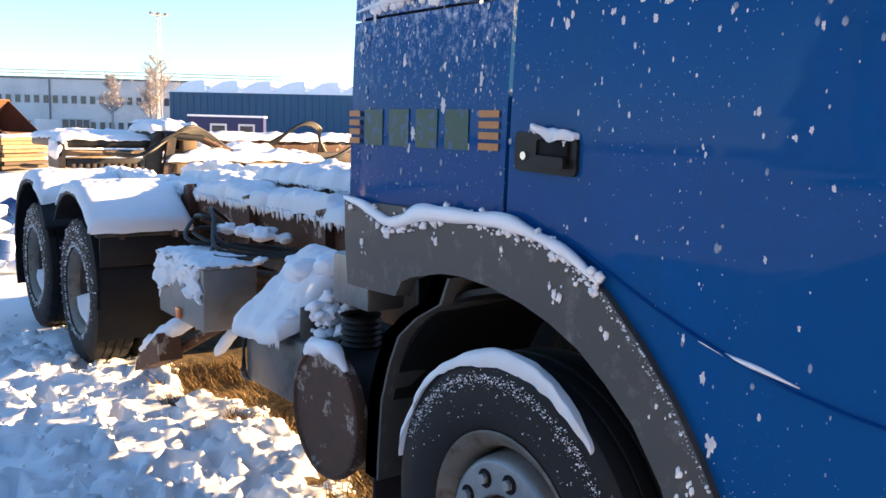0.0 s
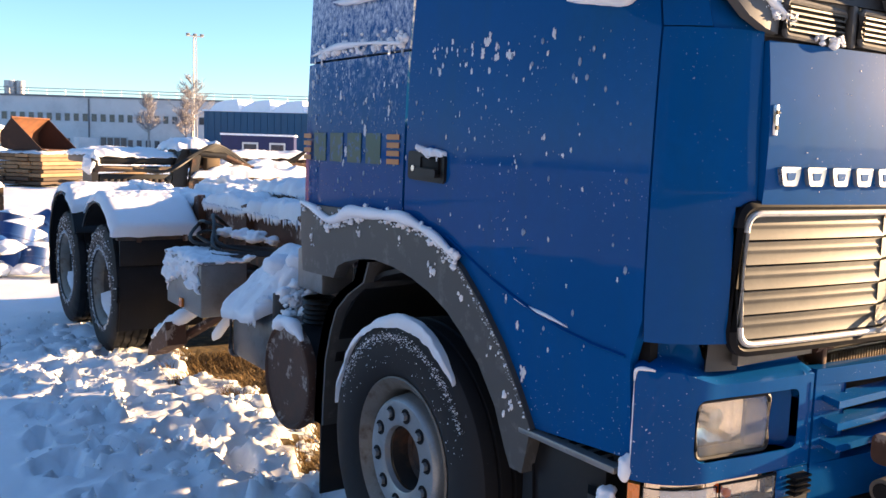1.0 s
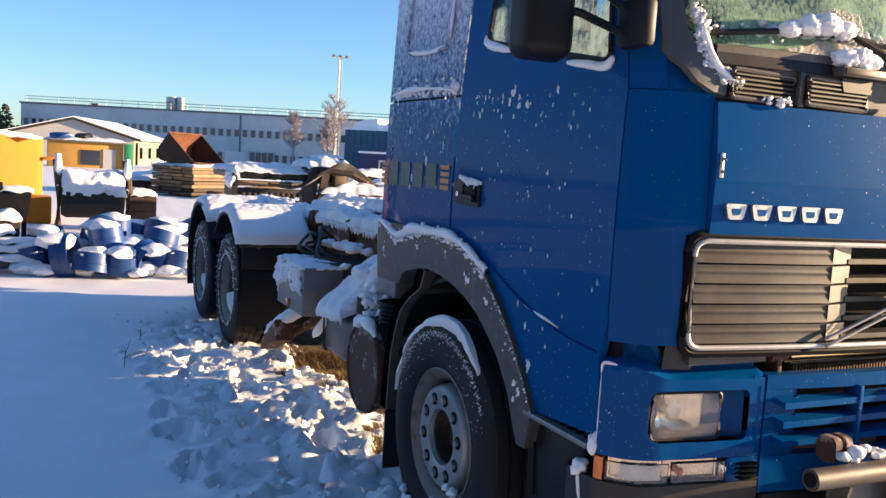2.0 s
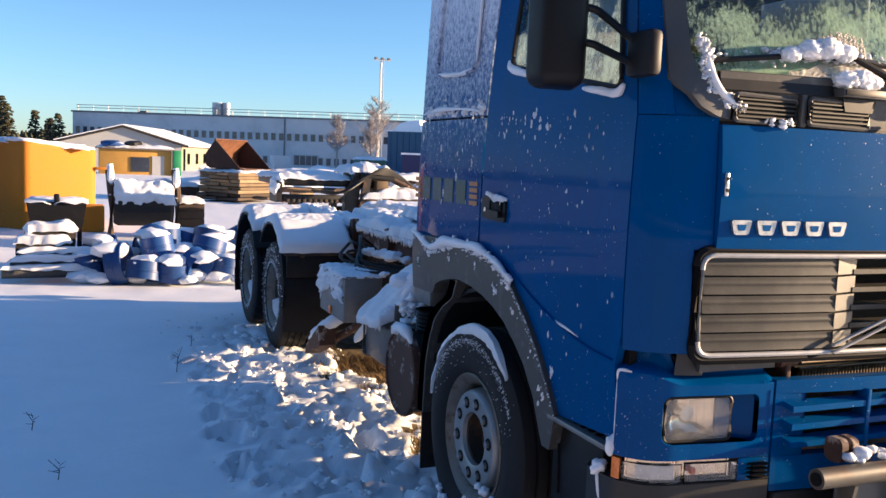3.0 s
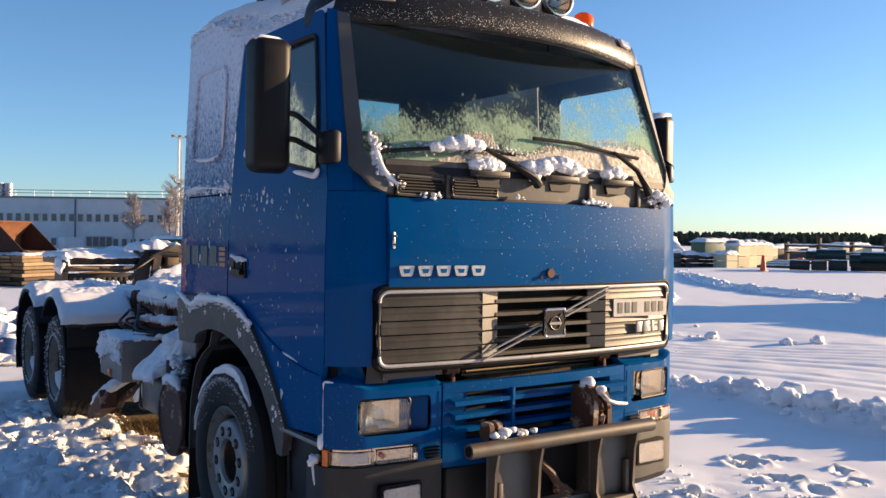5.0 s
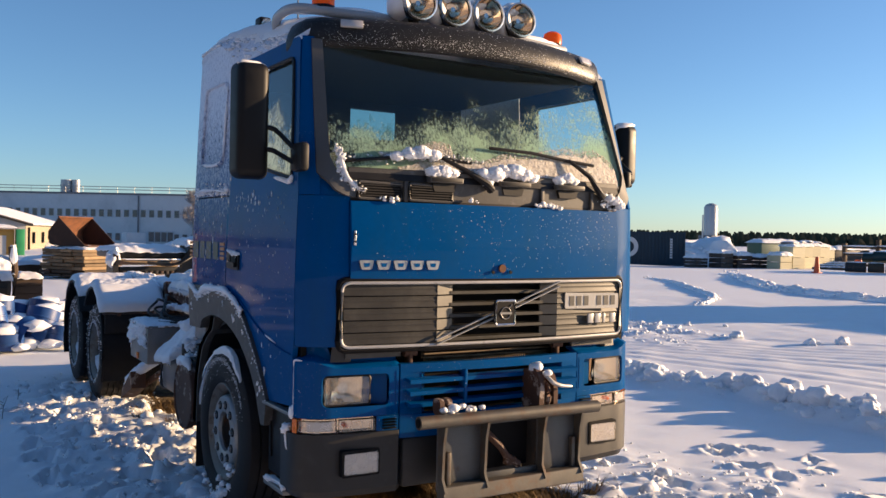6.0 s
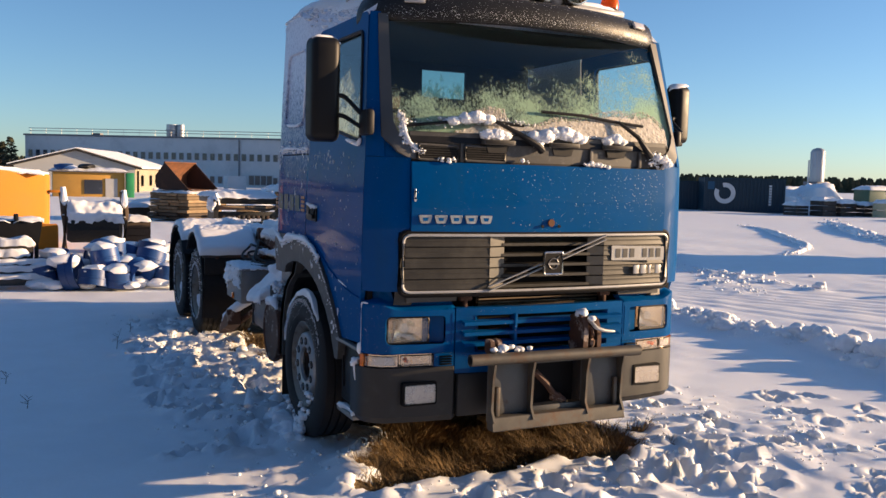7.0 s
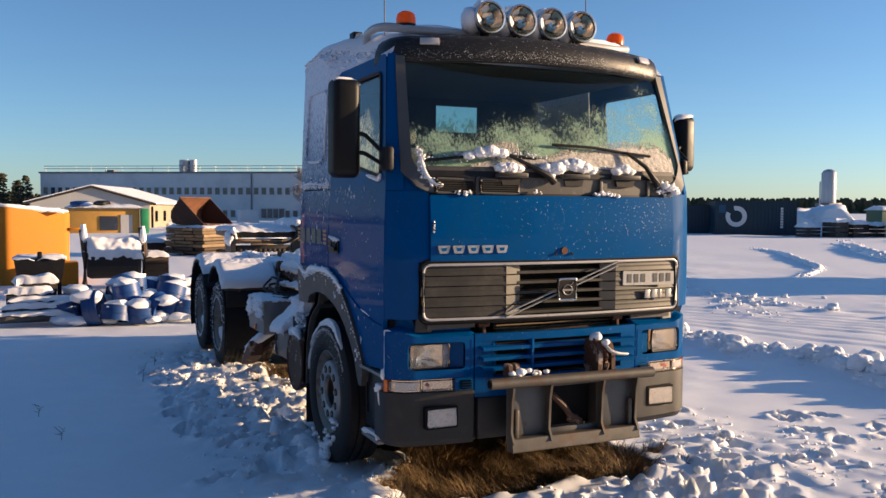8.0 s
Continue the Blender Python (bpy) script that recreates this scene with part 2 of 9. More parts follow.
def frosted_glass(name, tint, low, high, base, axis=2, scale=16, ice_col=(0.55, 0.72, 0.60), glow=(0.66, 0.86, 0.62), slant=0.0, cover=0.76):
    """A pane with ice that is thick at the foot and thins out upwards in ferns and drops."""
    m, n, l, mx = clear(name, tint)
    ice, tl, both, top = n.new("ShaderNodeBsdfDiffuse"), n.new("ShaderNodeBsdfTranslucent"), n.new("ShaderNodeMixShader"), n.new("ShaderNodeMixShader")
    ice.inputs[0].default_value, tl.inputs[0].default_value = (*ice_col, 1), (*glow, 1)
    both.inputs[0].default_value = 0.6
    fwd, half_ = n.new("ShaderNodeBsdfRefraction"), n.new("ShaderNodeMixShader")
    fwd.inputs[0].default_value, fwd.inputs[1].default_value, fwd.inputs[2].default_value = (*ice_col, 1), 0.55, 1.12
    half_.inputs[0].default_value = 0.5
    l.new(ice.outputs[0], both.inputs[1])
    l.new(fwd.outputs[0], half_.inputs[1])
    l.new(tl.outputs[0], half_.inputs[2])
    l.new(half_.outputs[0], both.inputs[2])
    tc, sep, up, add, add2 = (n.new("ShaderNode" + k) for k in ("TexCoord", "SeparateXYZ", "MapRange", "Math", "Math"))
    l.new(tc.outputs["Object"], sep.inputs[0])
    up.inputs[1].default_value, up.inputs[2].default_value = low, high
    up.inputs[3].default_value, up.inputs[4].default_value = base, -0.42
    l.new(sep.outputs[axis], up.inputs[0])
    l.new(up.outputs[0], add.inputs[0])
    fern = n.new("ShaderNodeMath")
    fern.operation = "MULTIPLY_ADD"
    l.new(noise_tex(n, l, scale * 2.4, 9, 0.80, (1, 1, 0.5)), fern.inputs[0])
    fern.inputs[1].default_value, fern.inputs[2].default_value = 1.7, -0.35
    l.new(fern.outputs[0], add.inputs[1])
    half = n.new("ShaderNodeMath")
    half.operation = "MULTIPLY_ADD"
    l.new(noise_tex(n, l, 3.0, 3, 0.6), half.inputs[0])
    half.inputs[1].default_value, half.inputs[2].default_value = 1.1, -0.56
    l.new(add.outputs[0], add2.inputs[0])
    l.new(half.outputs[0], add2.inputs[1])
    tilt = n.new("ShaderNodeMath")
    tilt.operation = "MULTIPLY_ADD"
    l.new(sep.outputs[0], tilt.inputs[0])
    tilt.inputs[1].default_value = slant
    l.new(add2.outputs[0], tilt.inputs[2])
    mask = ramp(n, l, tilt.outputs[0], 0.50, 0.78)
    thin = n.new("ShaderNodeMath")
    thin.operation = "MULTIPLY"
    thin.inputs[1].default_value = cover
    l.new(mask, thin.inputs[0])
    l.new(thin.outputs[0], top.inputs[0])
    l.new(mx.outputs[0], top.inputs[1])
    l.new(both.outputs[0], top.inputs[2])
    l.new(top.outputs[0], n["Material Output"].inputs[0])
    return m


GLASS = clear("lamp_glass", (0.95, 0.95, 0.93), rough=0.05)[0]
SCREEN = frosted_glass("frosted_windscreen", (0.92, 0.97, 0.955), 2.15, 2.86, 0.50, scale=30, ice_col=(0.52, 0.70, 0.56), glow=(0.80, 0.96, 0.72), slant=0.14, cover=0.84)
SIDE_GLASS = frosted_glass("frosted_side_glass", (0.94, 0.97, 0.965), 2.1, 3.1, 0.36, ice_col=(0.60, 0.70, 0.74), glow=(0.20, 0.28, 0.29))
REAR_GLASS = frosted_glass("frosted_rear_glass", (0.72, 0.82, 0.80), 2.45, 3.05, 0.42)
CLEAR_SIDE = frosted_glass("clear_side_glass", (0.95, 0.98, 0.975), 1.9, 2.4, 0.15)
# Warm tint puts the low sun's gleam into the metal colour.
REFLECTOR = pbr("lamp_reflector", (0.88, 0.70, 0.50), 0.10, 1.0, 0.15, 22, 0.9, 17)
LENS_WHITE = pbr("white_lens", (0.62, 0.58, 0.54), 0.15, 0.3, 0.12, 24, 0.35, 45, coat=0.8)
LENS_ORANGE = pbr("orange_lens", (0.80, 0.19, 0.012), 0.25, 0, 0.15, 12, 0.2, 60, coat=0.6)


def amber():
    """Plastic dome that the sun shines through."""
    m = pbr("amber_dome", (0.85, 0.20, 0.012), 0.25, 0, 0.15, 12, 0.2, 60)
    n, l, p = m.node_tree.nodes, m.node_tree.links, m.node_tree.nodes["Principled BSDF"]
    t, mx = n.new("ShaderNodeBsdfTranslucent"), n.new("ShaderNodeMixShader")
    t.inputs[0].default_value, mx.inputs[0].default_value = (1.0, 0.30, 0.02, 1), 0.5
    l.new(p.outputs[0], mx.inputs[1])
    l.new(t.outputs[0], mx.inputs[2])
    l.new(mx.outputs[0], n["Material Output"].inputs[0])
    return m


AMBER = amber()


def head_lens(name, body):
    """Ribbed lamp glass that catches light from the side."""
    m = pbr(name, (0.80, 0.78, 0.74), 0.15, 0, 0.2, 9, 0.5, 40, coat=0.6)
    n, l, p = m.node_tree.nodes, m.node_tree.links, m.node_tree.nodes["Principled BSDF"]
    t, mx = n.new("ShaderNodeBsdfTranslucent"), n.new("ShaderNodeMixShader")
    t.inputs[0].default_value, mx.inputs[0].default_value = (1.0, 0.92, 0.80, 1), 0.45
    l.new(p.outputs[0], mx.inputs[1])
    l.new(t.outputs[0], mx.inputs[2])
    tr, mx2 = n.new("ShaderNodeBsdfTransparent"), n.new("ShaderNodeMixShader")
    mx2.inputs[0].default_value = body
    l.new(tr.outputs[0], mx2.inputs[1])
    l.new(mx.outputs[0], mx2.inputs[2])
    l.new(mx2.outputs[0], n["Material Output"].inputs[0])
    return m


HEAD_LENS = head_lens("headlamp_lens", 0.20)
SMALL_LENS = head_lens("bumper_lamp_lens", 0.30)


def thin_ice():
    """Half-clear frozen drops on the lacquer."""
    m = pbr("frozen_drops", (0.42, 0.52, 0.66), 0.35, 0, 0.2, 40, 0.2, 200)
    n, l, p = m.node_tree.nodes, m.node_tree.links, m.node_tree.nodes["Principled BSDF"]
    tr, mx = n.new("ShaderNodeBsdfTransparent"), n.new("ShaderNodeMixShader")
    mx.inputs[0].default_value = 0.6
    l.new(tr.outputs[0], mx.inputs[1])
    l.new(p.outputs[0], mx.inputs[2])
    l.new(mx.outputs[0], n["Material Output"].inputs[0])
    return m


DROPS = thin_ice()


def screen_crust():
    """Grainy ice on glass: it scatters light, but much goes through it into the cab."""
    m = pbr("screen_crust", (0.70, 0.66, 0.60), 0.6, 0, 0.25, 30, 0.5, 160)
    n, l, p = m.node_tree.nodes, m.node_tree.links, m.node_tree.nodes["Principled BSDF"]
    tr, mx = n.new("ShaderNodeBsdfTransparent"), n.new("ShaderNodeMixShader")
    r = n.new("ShaderNodeMapRange")
    r.inputs[1].default_value, r.inputs[2].default_value, r.inputs[3].default_value, r.inputs[4].default_value = 0.35, 0.65, 0.32, 0.72
    l.new(noise_tex(n, l, 26, 5, 0.7), r.inputs[0])
    l.new(r.outputs[0], mx.inputs[0])
    l.new(tr.outputs[0], mx.inputs[1])
    l.new(p.outputs[0], mx.inputs[2])
    l.new(mx.outputs[0], n["Material Output"].inputs[0])
    return m


SCREEN_CRUST = screen_crust()


# ---- building helpers ----
def part(name, bm, material, parent, label="", smooth=True, angle=35):
    """One bmesh as one mesh object under a thing or a part."""
    bmesh.ops.recalc_face_normals(bm, faces=bm.faces)
    me = bpy.data.meshes.new(name)
    bm.to_mesh(me)
    bm.free()
    if smooth:
        me.shade_smooth()
        me.set_sharp_from_angle(angle=radians(angle))
    me.materials.append(material)
    ob = new(name, me)
    ob.parent = parent
    return tagged(ob, label) if label else ob


def thing(name, label, category, at=(0, 0, 0), rz=0.0, group="", kind=""):
    ob = new(name)
    ob.matrix_world = pose(*at, 0, 0, rz)
    return tagged(ob, label, category, group, kind)


def solid(name, bm, material, label, category, group="", kind="", smooth=True, angle=35):
    return tagged(part(name, bm, material, None, "", smooth, angle), label, category, group, kind)


def B():
    return bmesh.new()


def box(bm, x0, x1, y0, y1, z0, z1, bevel=0.0, seg=2):
    m = Matrix.LocRotScale(((x0 + x1) / 2, (y0 + y1) / 2, (z0 + z1) / 2), None, (abs(x1 - x0), abs(y1 - y0), abs(z1 - z0)))
    vs = bmesh.ops.create_cube(bm, size=1, matrix=m)["verts"]
    if bevel:
        es = {e for v in vs for e in v.link_edges}
        bmesh.ops.bevel(bm, geom=list(es), offset=bevel, segments=seg, affect="EDGES", profile=0.5)
    return bm


def rod(bm, a, b, r, seg=12, r2=None):
    a, b = Vector(a), Vector(b)
    m = Matrix.Translation((a + b) / 2) @ (b - a).to_track_quat("Z", "Y").to_matrix().to_4x4()
    bmesh.ops.create_cone(bm, cap_ends=True, segments=seg, radius1=r, radius2=r if r2 is None else r2, depth=(b - a).length, matrix=m)
    return bm


def sweep(bm, pts, r, seg=8, closed=False, flat=1.0):
    """A tube along points."""
    pts = [Vector(p) for p in pts]
    rings, n = [], len(pts)
    for i, p in enumerate(pts):
        a, b = pts[(i - 1) % n] if closed or i else p, pts[(i + 1) % n] if closed or i < n - 1 else p
        q = (b - a).to_track_quat("Z", "Y")
        rr = r[i] if isinstance(r, (list, tuple)) else r
        rings.append([bm.verts.new(p + q @ Vector((rr * math.cos(t), rr * flat * math.sin(t), 0))) for t in (2 * math.pi * k / seg for k in range(seg))])
    pairs = list(zip(rings, rings[1:])) + ([(rings[-1], rings[0])] if closed else [])
    for u, v in pairs:
        for k in range(seg):
            bm.faces.new((u[k], u[(k + 1) % seg], v[(k + 1) % seg], v[k]))
    if not closed:
        bm.faces.new(rings[0][::-1])
        bm.faces.new(rings[-1])
    return bm


def smooth_path(pts, n=6):
    """Catmull-Rom through points."""
    p = [Vector(pts[0])] + [Vector(q) for q in pts] + [Vector(pts[-1])]
    out = []
    for i in range(1, len(p) - 2):
        for k in range(n):
            t = k / n
            out.append(0.5 * (2 * p[i] + (p[i + 1] - p[i - 1]) * t + (2 * p[i - 1] - 5 * p[i] + 4 * p[i + 1] - p[i + 2]) * t * t
                              + (3 * p[i] - p[i - 1] - 3 * p[i + 1] + p[i + 2]) * t ** 3))
    return out + [p[-2]]


def lathe(bm, profile, seg=48, m=Matrix.Identity(4), wob=None):
    """Profile of (radius, along) turned about the x axis; wob(i, k) changes a radius."""
    rings = []
    for i, (r, a) in enumerate(profile):
        rings.append([bm.verts.new(m @ Vector((a, (r + (wob(i, k) if wob else 0)) * math.cos(2 * math.pi * k / seg),
                                               (r + (wob(i, k) if wob else 0)) * math.sin(2 * math.pi * k / seg)))) for k in range(seg)])
    for u, v in zip(rings, rings[1:]):
        for k in range(seg):
            bm.faces.new((u[k], u[(k + 1) % seg], v[(k + 1) % seg], v[k]))
    return bm


def prism(bm, poly, axis, a, b):
    """A flat outline pushed from a to b along an axis (0, 1 or 2)."""
    def at(p, d):
        c = list(p)
        c.insert(axis, d)
        return c
    lo, hi = [bm.verts.new(at(p, a)) for p in poly], [bm.verts.new(at(p, b)) for p in poly]
    bm.faces.new(lo)
    bm.faces.new(hi[::-1])
    for i in range(len(poly)):
        j = (i + 1) % len(poly)
        bm.faces.new((lo[i], hi[i], hi[j], lo[j]))
    return bm


def rounded(pts, r, n=5):
    """An outline with rounded corners."""
    out = []
    for i, p in enumerate(pts):
        p, a, b = Vector(p), Vector(pts[i - 1]), Vector(pts[(i + 1) % len(pts)])
        rr = r[i] if isinstance(r, (list, tuple)) else r
        if rr <= 0:
            out.append(tuple(p))
            continue
        s, e = p + (a - p).normalized() * rr, p + (b - p).normalized() * rr
        for k in range(n + 1):
            t = k / n
            out.append(tuple((1 - t) ** 2 * s + 2 * t * (1 - t) * p + t * t * e))
    return out


def thicken(bm, off):
    """Closes a sheet: a second skin at off(co), and walls along the border."""
    faces, edges = list(bm.faces), [e for e in bm.edges if len(e.link_faces) == 1]
    twin = {v: bm.verts.new(v.co + Vector(off(v.co))) for v in list(bm.verts)}
    for f in faces:
        bm.faces.new([twin[v] for v in reversed(f.verts)])
    for e in edges:
        a, b = e.verts
        bm.faces.new((a, b, twin[b], twin[a]))
    return bm


def sheet(bm, fn, nu, nv, u=(0, 1), v=(0, 1)):
    g = [[bm.verts.new(fn(u[0] + (u[1] - u[0]) * i / nu, v[0] + (v[1] - v[0]) * j / nv)) for j in range(nv + 1)] for i in range(nu + 1)]
    for i in range(nu):
        for j in range(nv):
            bm.faces.new((g[i][j], g[i + 1][j], g[i + 1][j + 1], g[i][j + 1]))
    return bm


def nz(x, y, z, s=1.0):
    return noise.noise(Vector((x * s, y * s, z * s)))


def pad(bm, fn, normal, h, nu=24, nv=12, seed=0.0, margin=0.25, rough=0.4, ragged=0.04, fine=0.0):
    """A cushion of snow over the patch fn(u, v)."""
    nrm = Vector(normal)

    def top(u, v):
        p = Vector(fn(u, v))
        e = min(min(u, 1 - u) / margin, min(v, 1 - v) / margin, 1.0)
        body = math.sqrt(max(0.0, 1 - (1 - e) ** 2))
        k = 1 + rough * nz(p.x + seed, p.y, p.z, 3.0) + 0.5 * rough * nz(p.x, p.y + seed, p.z, 9.0) + fine * (nz(p.x, p.y, p.z + seed, 19.0) + 0.7 * nz(p.x + seed, p.y, p.z, 38.0))
        wob = Vector((nz(p.x + seed, p.y, p.z, 7), nz(p.x, p.y + seed, p.z + 3, 7), nz(p.x + 5, p.y, p.z + seed, 7))) * ragged * (1.3 - e)
        if fine:
            wob += Vector((nz(p.x + seed, p.y, p.z, 24), nz(p.x, p.y + seed, p.z + 3, 24), nz(p.x + 5, p.y, p.z + seed, 24))) * fine * 0.04 * (1.2 - e)
        return p + nrm * (h * body * k) + wob

    sheet(bm, top, nu, nv)
    return thicken(bm, lambda c: -nrm * 0.012)


def ico_table(sub):
    t = bmesh.new()
    bmesh.ops.create_icosphere(t, subdivisions=sub, radius=1)
    out = [v.co.copy() for v in t.verts], [[v.index for v in f.verts] for f in t.faces]
    t.free()
    return out


ICO = {k: ico_table(k) for k in (1, 2, 3, 4)}


def ball(bm, place, sub=1):
    """An icosphere whose points are set by place(direction)."""
    vs, fs = ICO[sub]
    new_ = [bm.verts.new(place(d)) for d in vs]
    for f in fs:
        bm.faces.new([new_[k] for k in f])
    return new_


def lump(bm, c, r, seed=0.0, squash=0.7, sub=2, rough=0.35):
    c = Vector(c)

    def place(d):
        k = 1 + rough * nz(d.x + seed, d.y + seed * 1.7, d.z, 1.6) + 0.4 * rough * nz(d.x, d.y + seed, d.z, 4)
        return c + Vector((d.x * r * k, d.y * r * k, d.z * r * k * squash))
    ball(bm, place, sub)
    return bm


def spire(bm, x, y, z0, z1, r0, r1, seg=6):
    a = [bm.verts.new((x + r0 * math.cos(6.283 * k / seg), y + r0 * math.sin(6.283 * k / seg), z0)) for k in range(seg)]
    b = [bm.verts.new((x + r1 * math.cos(6.283 * k / seg), y + r1 * math.sin(6.283 * k / seg), z1)) for k in range(seg)]
    for k in range(seg):
        bm.faces.new((a[k], a[(k + 1) % seg], b[(k + 1) % seg], b[k]))


def snow_thing(bm, label, group="snow on the truck", mat=SNOW):
    seen, pieces = set(), 0
    for v in bm.verts:
        if v not in seen:
            pieces += 1
            todo = [v]
            while todo:
                w = todo.pop()
                if w not in seen:
                    seen.add(w)
                    todo += [e.other_vert(w) for e in w.link_edges]
    if pieces > 1:
        return solid("snow_patch", bm, mat, label, "snow", kind="stuff", angle=120)
    return solid("snow_patch", bm, mat, label, "snow", group, angle=120)


def crumbs(bm, label):
    """Loose grains and lumps too small to pick apart."""
    return solid("snow_crumbs", bm, SNOW, label, "snow", kind="stuff", angle=180)


def fringe(bm, pts, down, seed, n=40, size=0.02):
    """Ragged tongues of snow hanging along an edge."""
    r_ = random.Random(seed)
    path = [Vector(p) for p in pts]
    for k in range(n):
        f = r_.random() * (len(path) - 1)
        i = min(int(f), len(path) - 2)
        p = path[i].lerp(path[i + 1], f - i)
        L = down * r_.uniform(0.3, 1.2)
        s = size * r_.uniform(0.35, 1.0)
        ball(bm, lambda d: p + Vector((d.x * s * (1 if d.z > 0 else 0.75), d.y * s * (1 if d.z > 0 else 0.75), d.z * L - L * 0.45)))


def ribbon(bm, pts, w, seed, seg=7, squash=1.0):
    """A ridge of snow of uneven thickness along points."""
    path = smooth_path(pts, 6)
    r = [max(0.0015, w * (1 + 0.55 * nz(p.x + seed, p.y, p.z, 5) + 0.35 * nz(p.x, p.y + seed, p.z, 14))) * min(1, 0.35 + 2.5 * min(i, len(path) - 1 - i) / len(path)) for i, p in enumerate(path)]
    return sweep(bm, path, r, seg, flat=squash)


# ---- ground and distance ----
def smoothstep(a, b, t):
    t = min(1.0, max(0.0, (t - a) / (b - a)))
    return t * t * (3 - 2 * t)


def bare(x, y):
    """How far the ground is free of snow: dead grass under the truck and before its bumper."""
    w = 0.74 + 0.38 * nz(x, y, 0, 1.3) + 0.26 * nz(x, y, 4, 5)
    if y < 1.3:
        w += 0.40 * smoothstep(1.3, 0.5, y)
    side_ = w - abs(x - (0.12 if y < 1.3 else 0))
    front = (y - 0.09 - 0.16 * nz(x, 0, 0, 2.2) - 0.08 * nz(x, y, 2, 7)) * 1.3
    return min(side_, front, 8.6 - y)


def ridge_at(x, y):
    """Bank of clods that a plough has thrown up along the yard."""
    d = abs(x - (5.6 + 0.03 * (y - 3) + 0.35 * nz(0, y, 0, 0.6)))
    d3 = abs(x - (10.8 + 0.02 * (y - 9) + 0.5 * nz(0, y, 7, 0.5)))
    return max(smoothstep(0.5, 0.08, d) * smoothstep(-3.0, -1.0, y) * smoothstep(14, 9, y), 0.35 * smoothstep(0.5, 0.1, d3) * smoothstep(6, 8, y) * smoothstep(16, 12, y))


def churn(x, y):
    """Where feet and wheels have broken the snow into clods."""
    left = smoothstep(-2.35, -1.6, x) * smoothstep(-0.4, -1.0, x) * (0.55 * smoothstep(-0.6, 0.5, y) + 0.45 * smoothstep(1.2, 2.4, y)) * smoothstep(8.5, 5.5, y)
    near = smoothstep(0.75, -0.1, abs(y + 0.1) - 0.35) * smoothstep(-2.6, -1.2, x) * smoothstep(3.6, 2.0, x)
    right = smoothstep(1.0, 1.5, x) * smoothstep(2.9, 1.7, x) * smoothstep(-1.6, -0.2, y) * smoothstep(6, 3, y)
    ridge = ridge_at(x, y)
    d2 = abs(x - (14.0 + 0.55 * (y - 16) + 0.8 * nz(0, y, 3, 0.4)))
    ridge2 = smoothstep(1.0, 0.2, d2) * smoothstep(6, 9, y) * smoothstep(36, 28, y)
    return max(left, near * 0.40, right * 0.40, ridge, ridge2)


def tread_marks():
    """Footprints: middle, heading, half-length, half-width and depth, binned by half metre."""
    r_ = random.Random(44)
    out = {}
    for k in range(190):
        if k < 80:
            x, y = r_.uniform(1.2, 4.2), r_.uniform(-1.2, 4.5)
        elif k < 120:
            x, y = r_.uniform(-1.6, 1.6), r_.uniform(-1.1, -0.15)
        else:
            x, y = r_.uniform(-2.1, -1.1), r_.uniform(1.0, 6.0)
        if k < 80 and r_.random() < smoothstep(1.8, 4.0, x):
            continue
        m = (x, y, r_.uniform(0, 3.14), r_.uniform(0.11, 0.17), r_.uniform(0.05, 0.075), r_.uniform(0.05, 0.10))
        for i in range(int(math.floor((x - 0.35) * 2)), int(math.floor((x + 0.35) * 2)) + 1):
            for j in range(int(math.floor((y - 0.35) * 2)), int(math.floor((y + 0.35) * 2)) + 1):
                out.setdefault((i, j), []).append(m)
    return out


TREADS = tread_marks()


def trodden(x, y):
    z = 0.0
    for cx, cy, a, hl, hw, dp in TREADS.get((int(math.floor(x * 2)), int(math.floor(y * 2))), ()):
        dx, dy = x - cx, y - cy
        u, v = (dx * math.cos(a) + dy * math.sin(a)) / hl, (dy * math.cos(a) - dx * math.sin(a)) / hw
        d = math.sqrt(u * u + v * v) + 0.22 * nz(x, y, cx, 9)
        if d < 1.8:
            z += -dp * smoothstep(1.05, 0.75, d) + 0.45 * dp * smoothstep(0.8, 1.15, d) * smoothstep(1.75, 1.2, d) * (0.7 + 0.9 * nz(x, y, cy, 6))
    return max(z, -0.11)


def dome(x, y, s):
    """Round-topped lumps with creases between them."""
    d = noise.voronoi(Vector((x * s, y * s, 0.0)))[0][0]
    return max(0.0, 1 - (d / 0.72) ** 2)


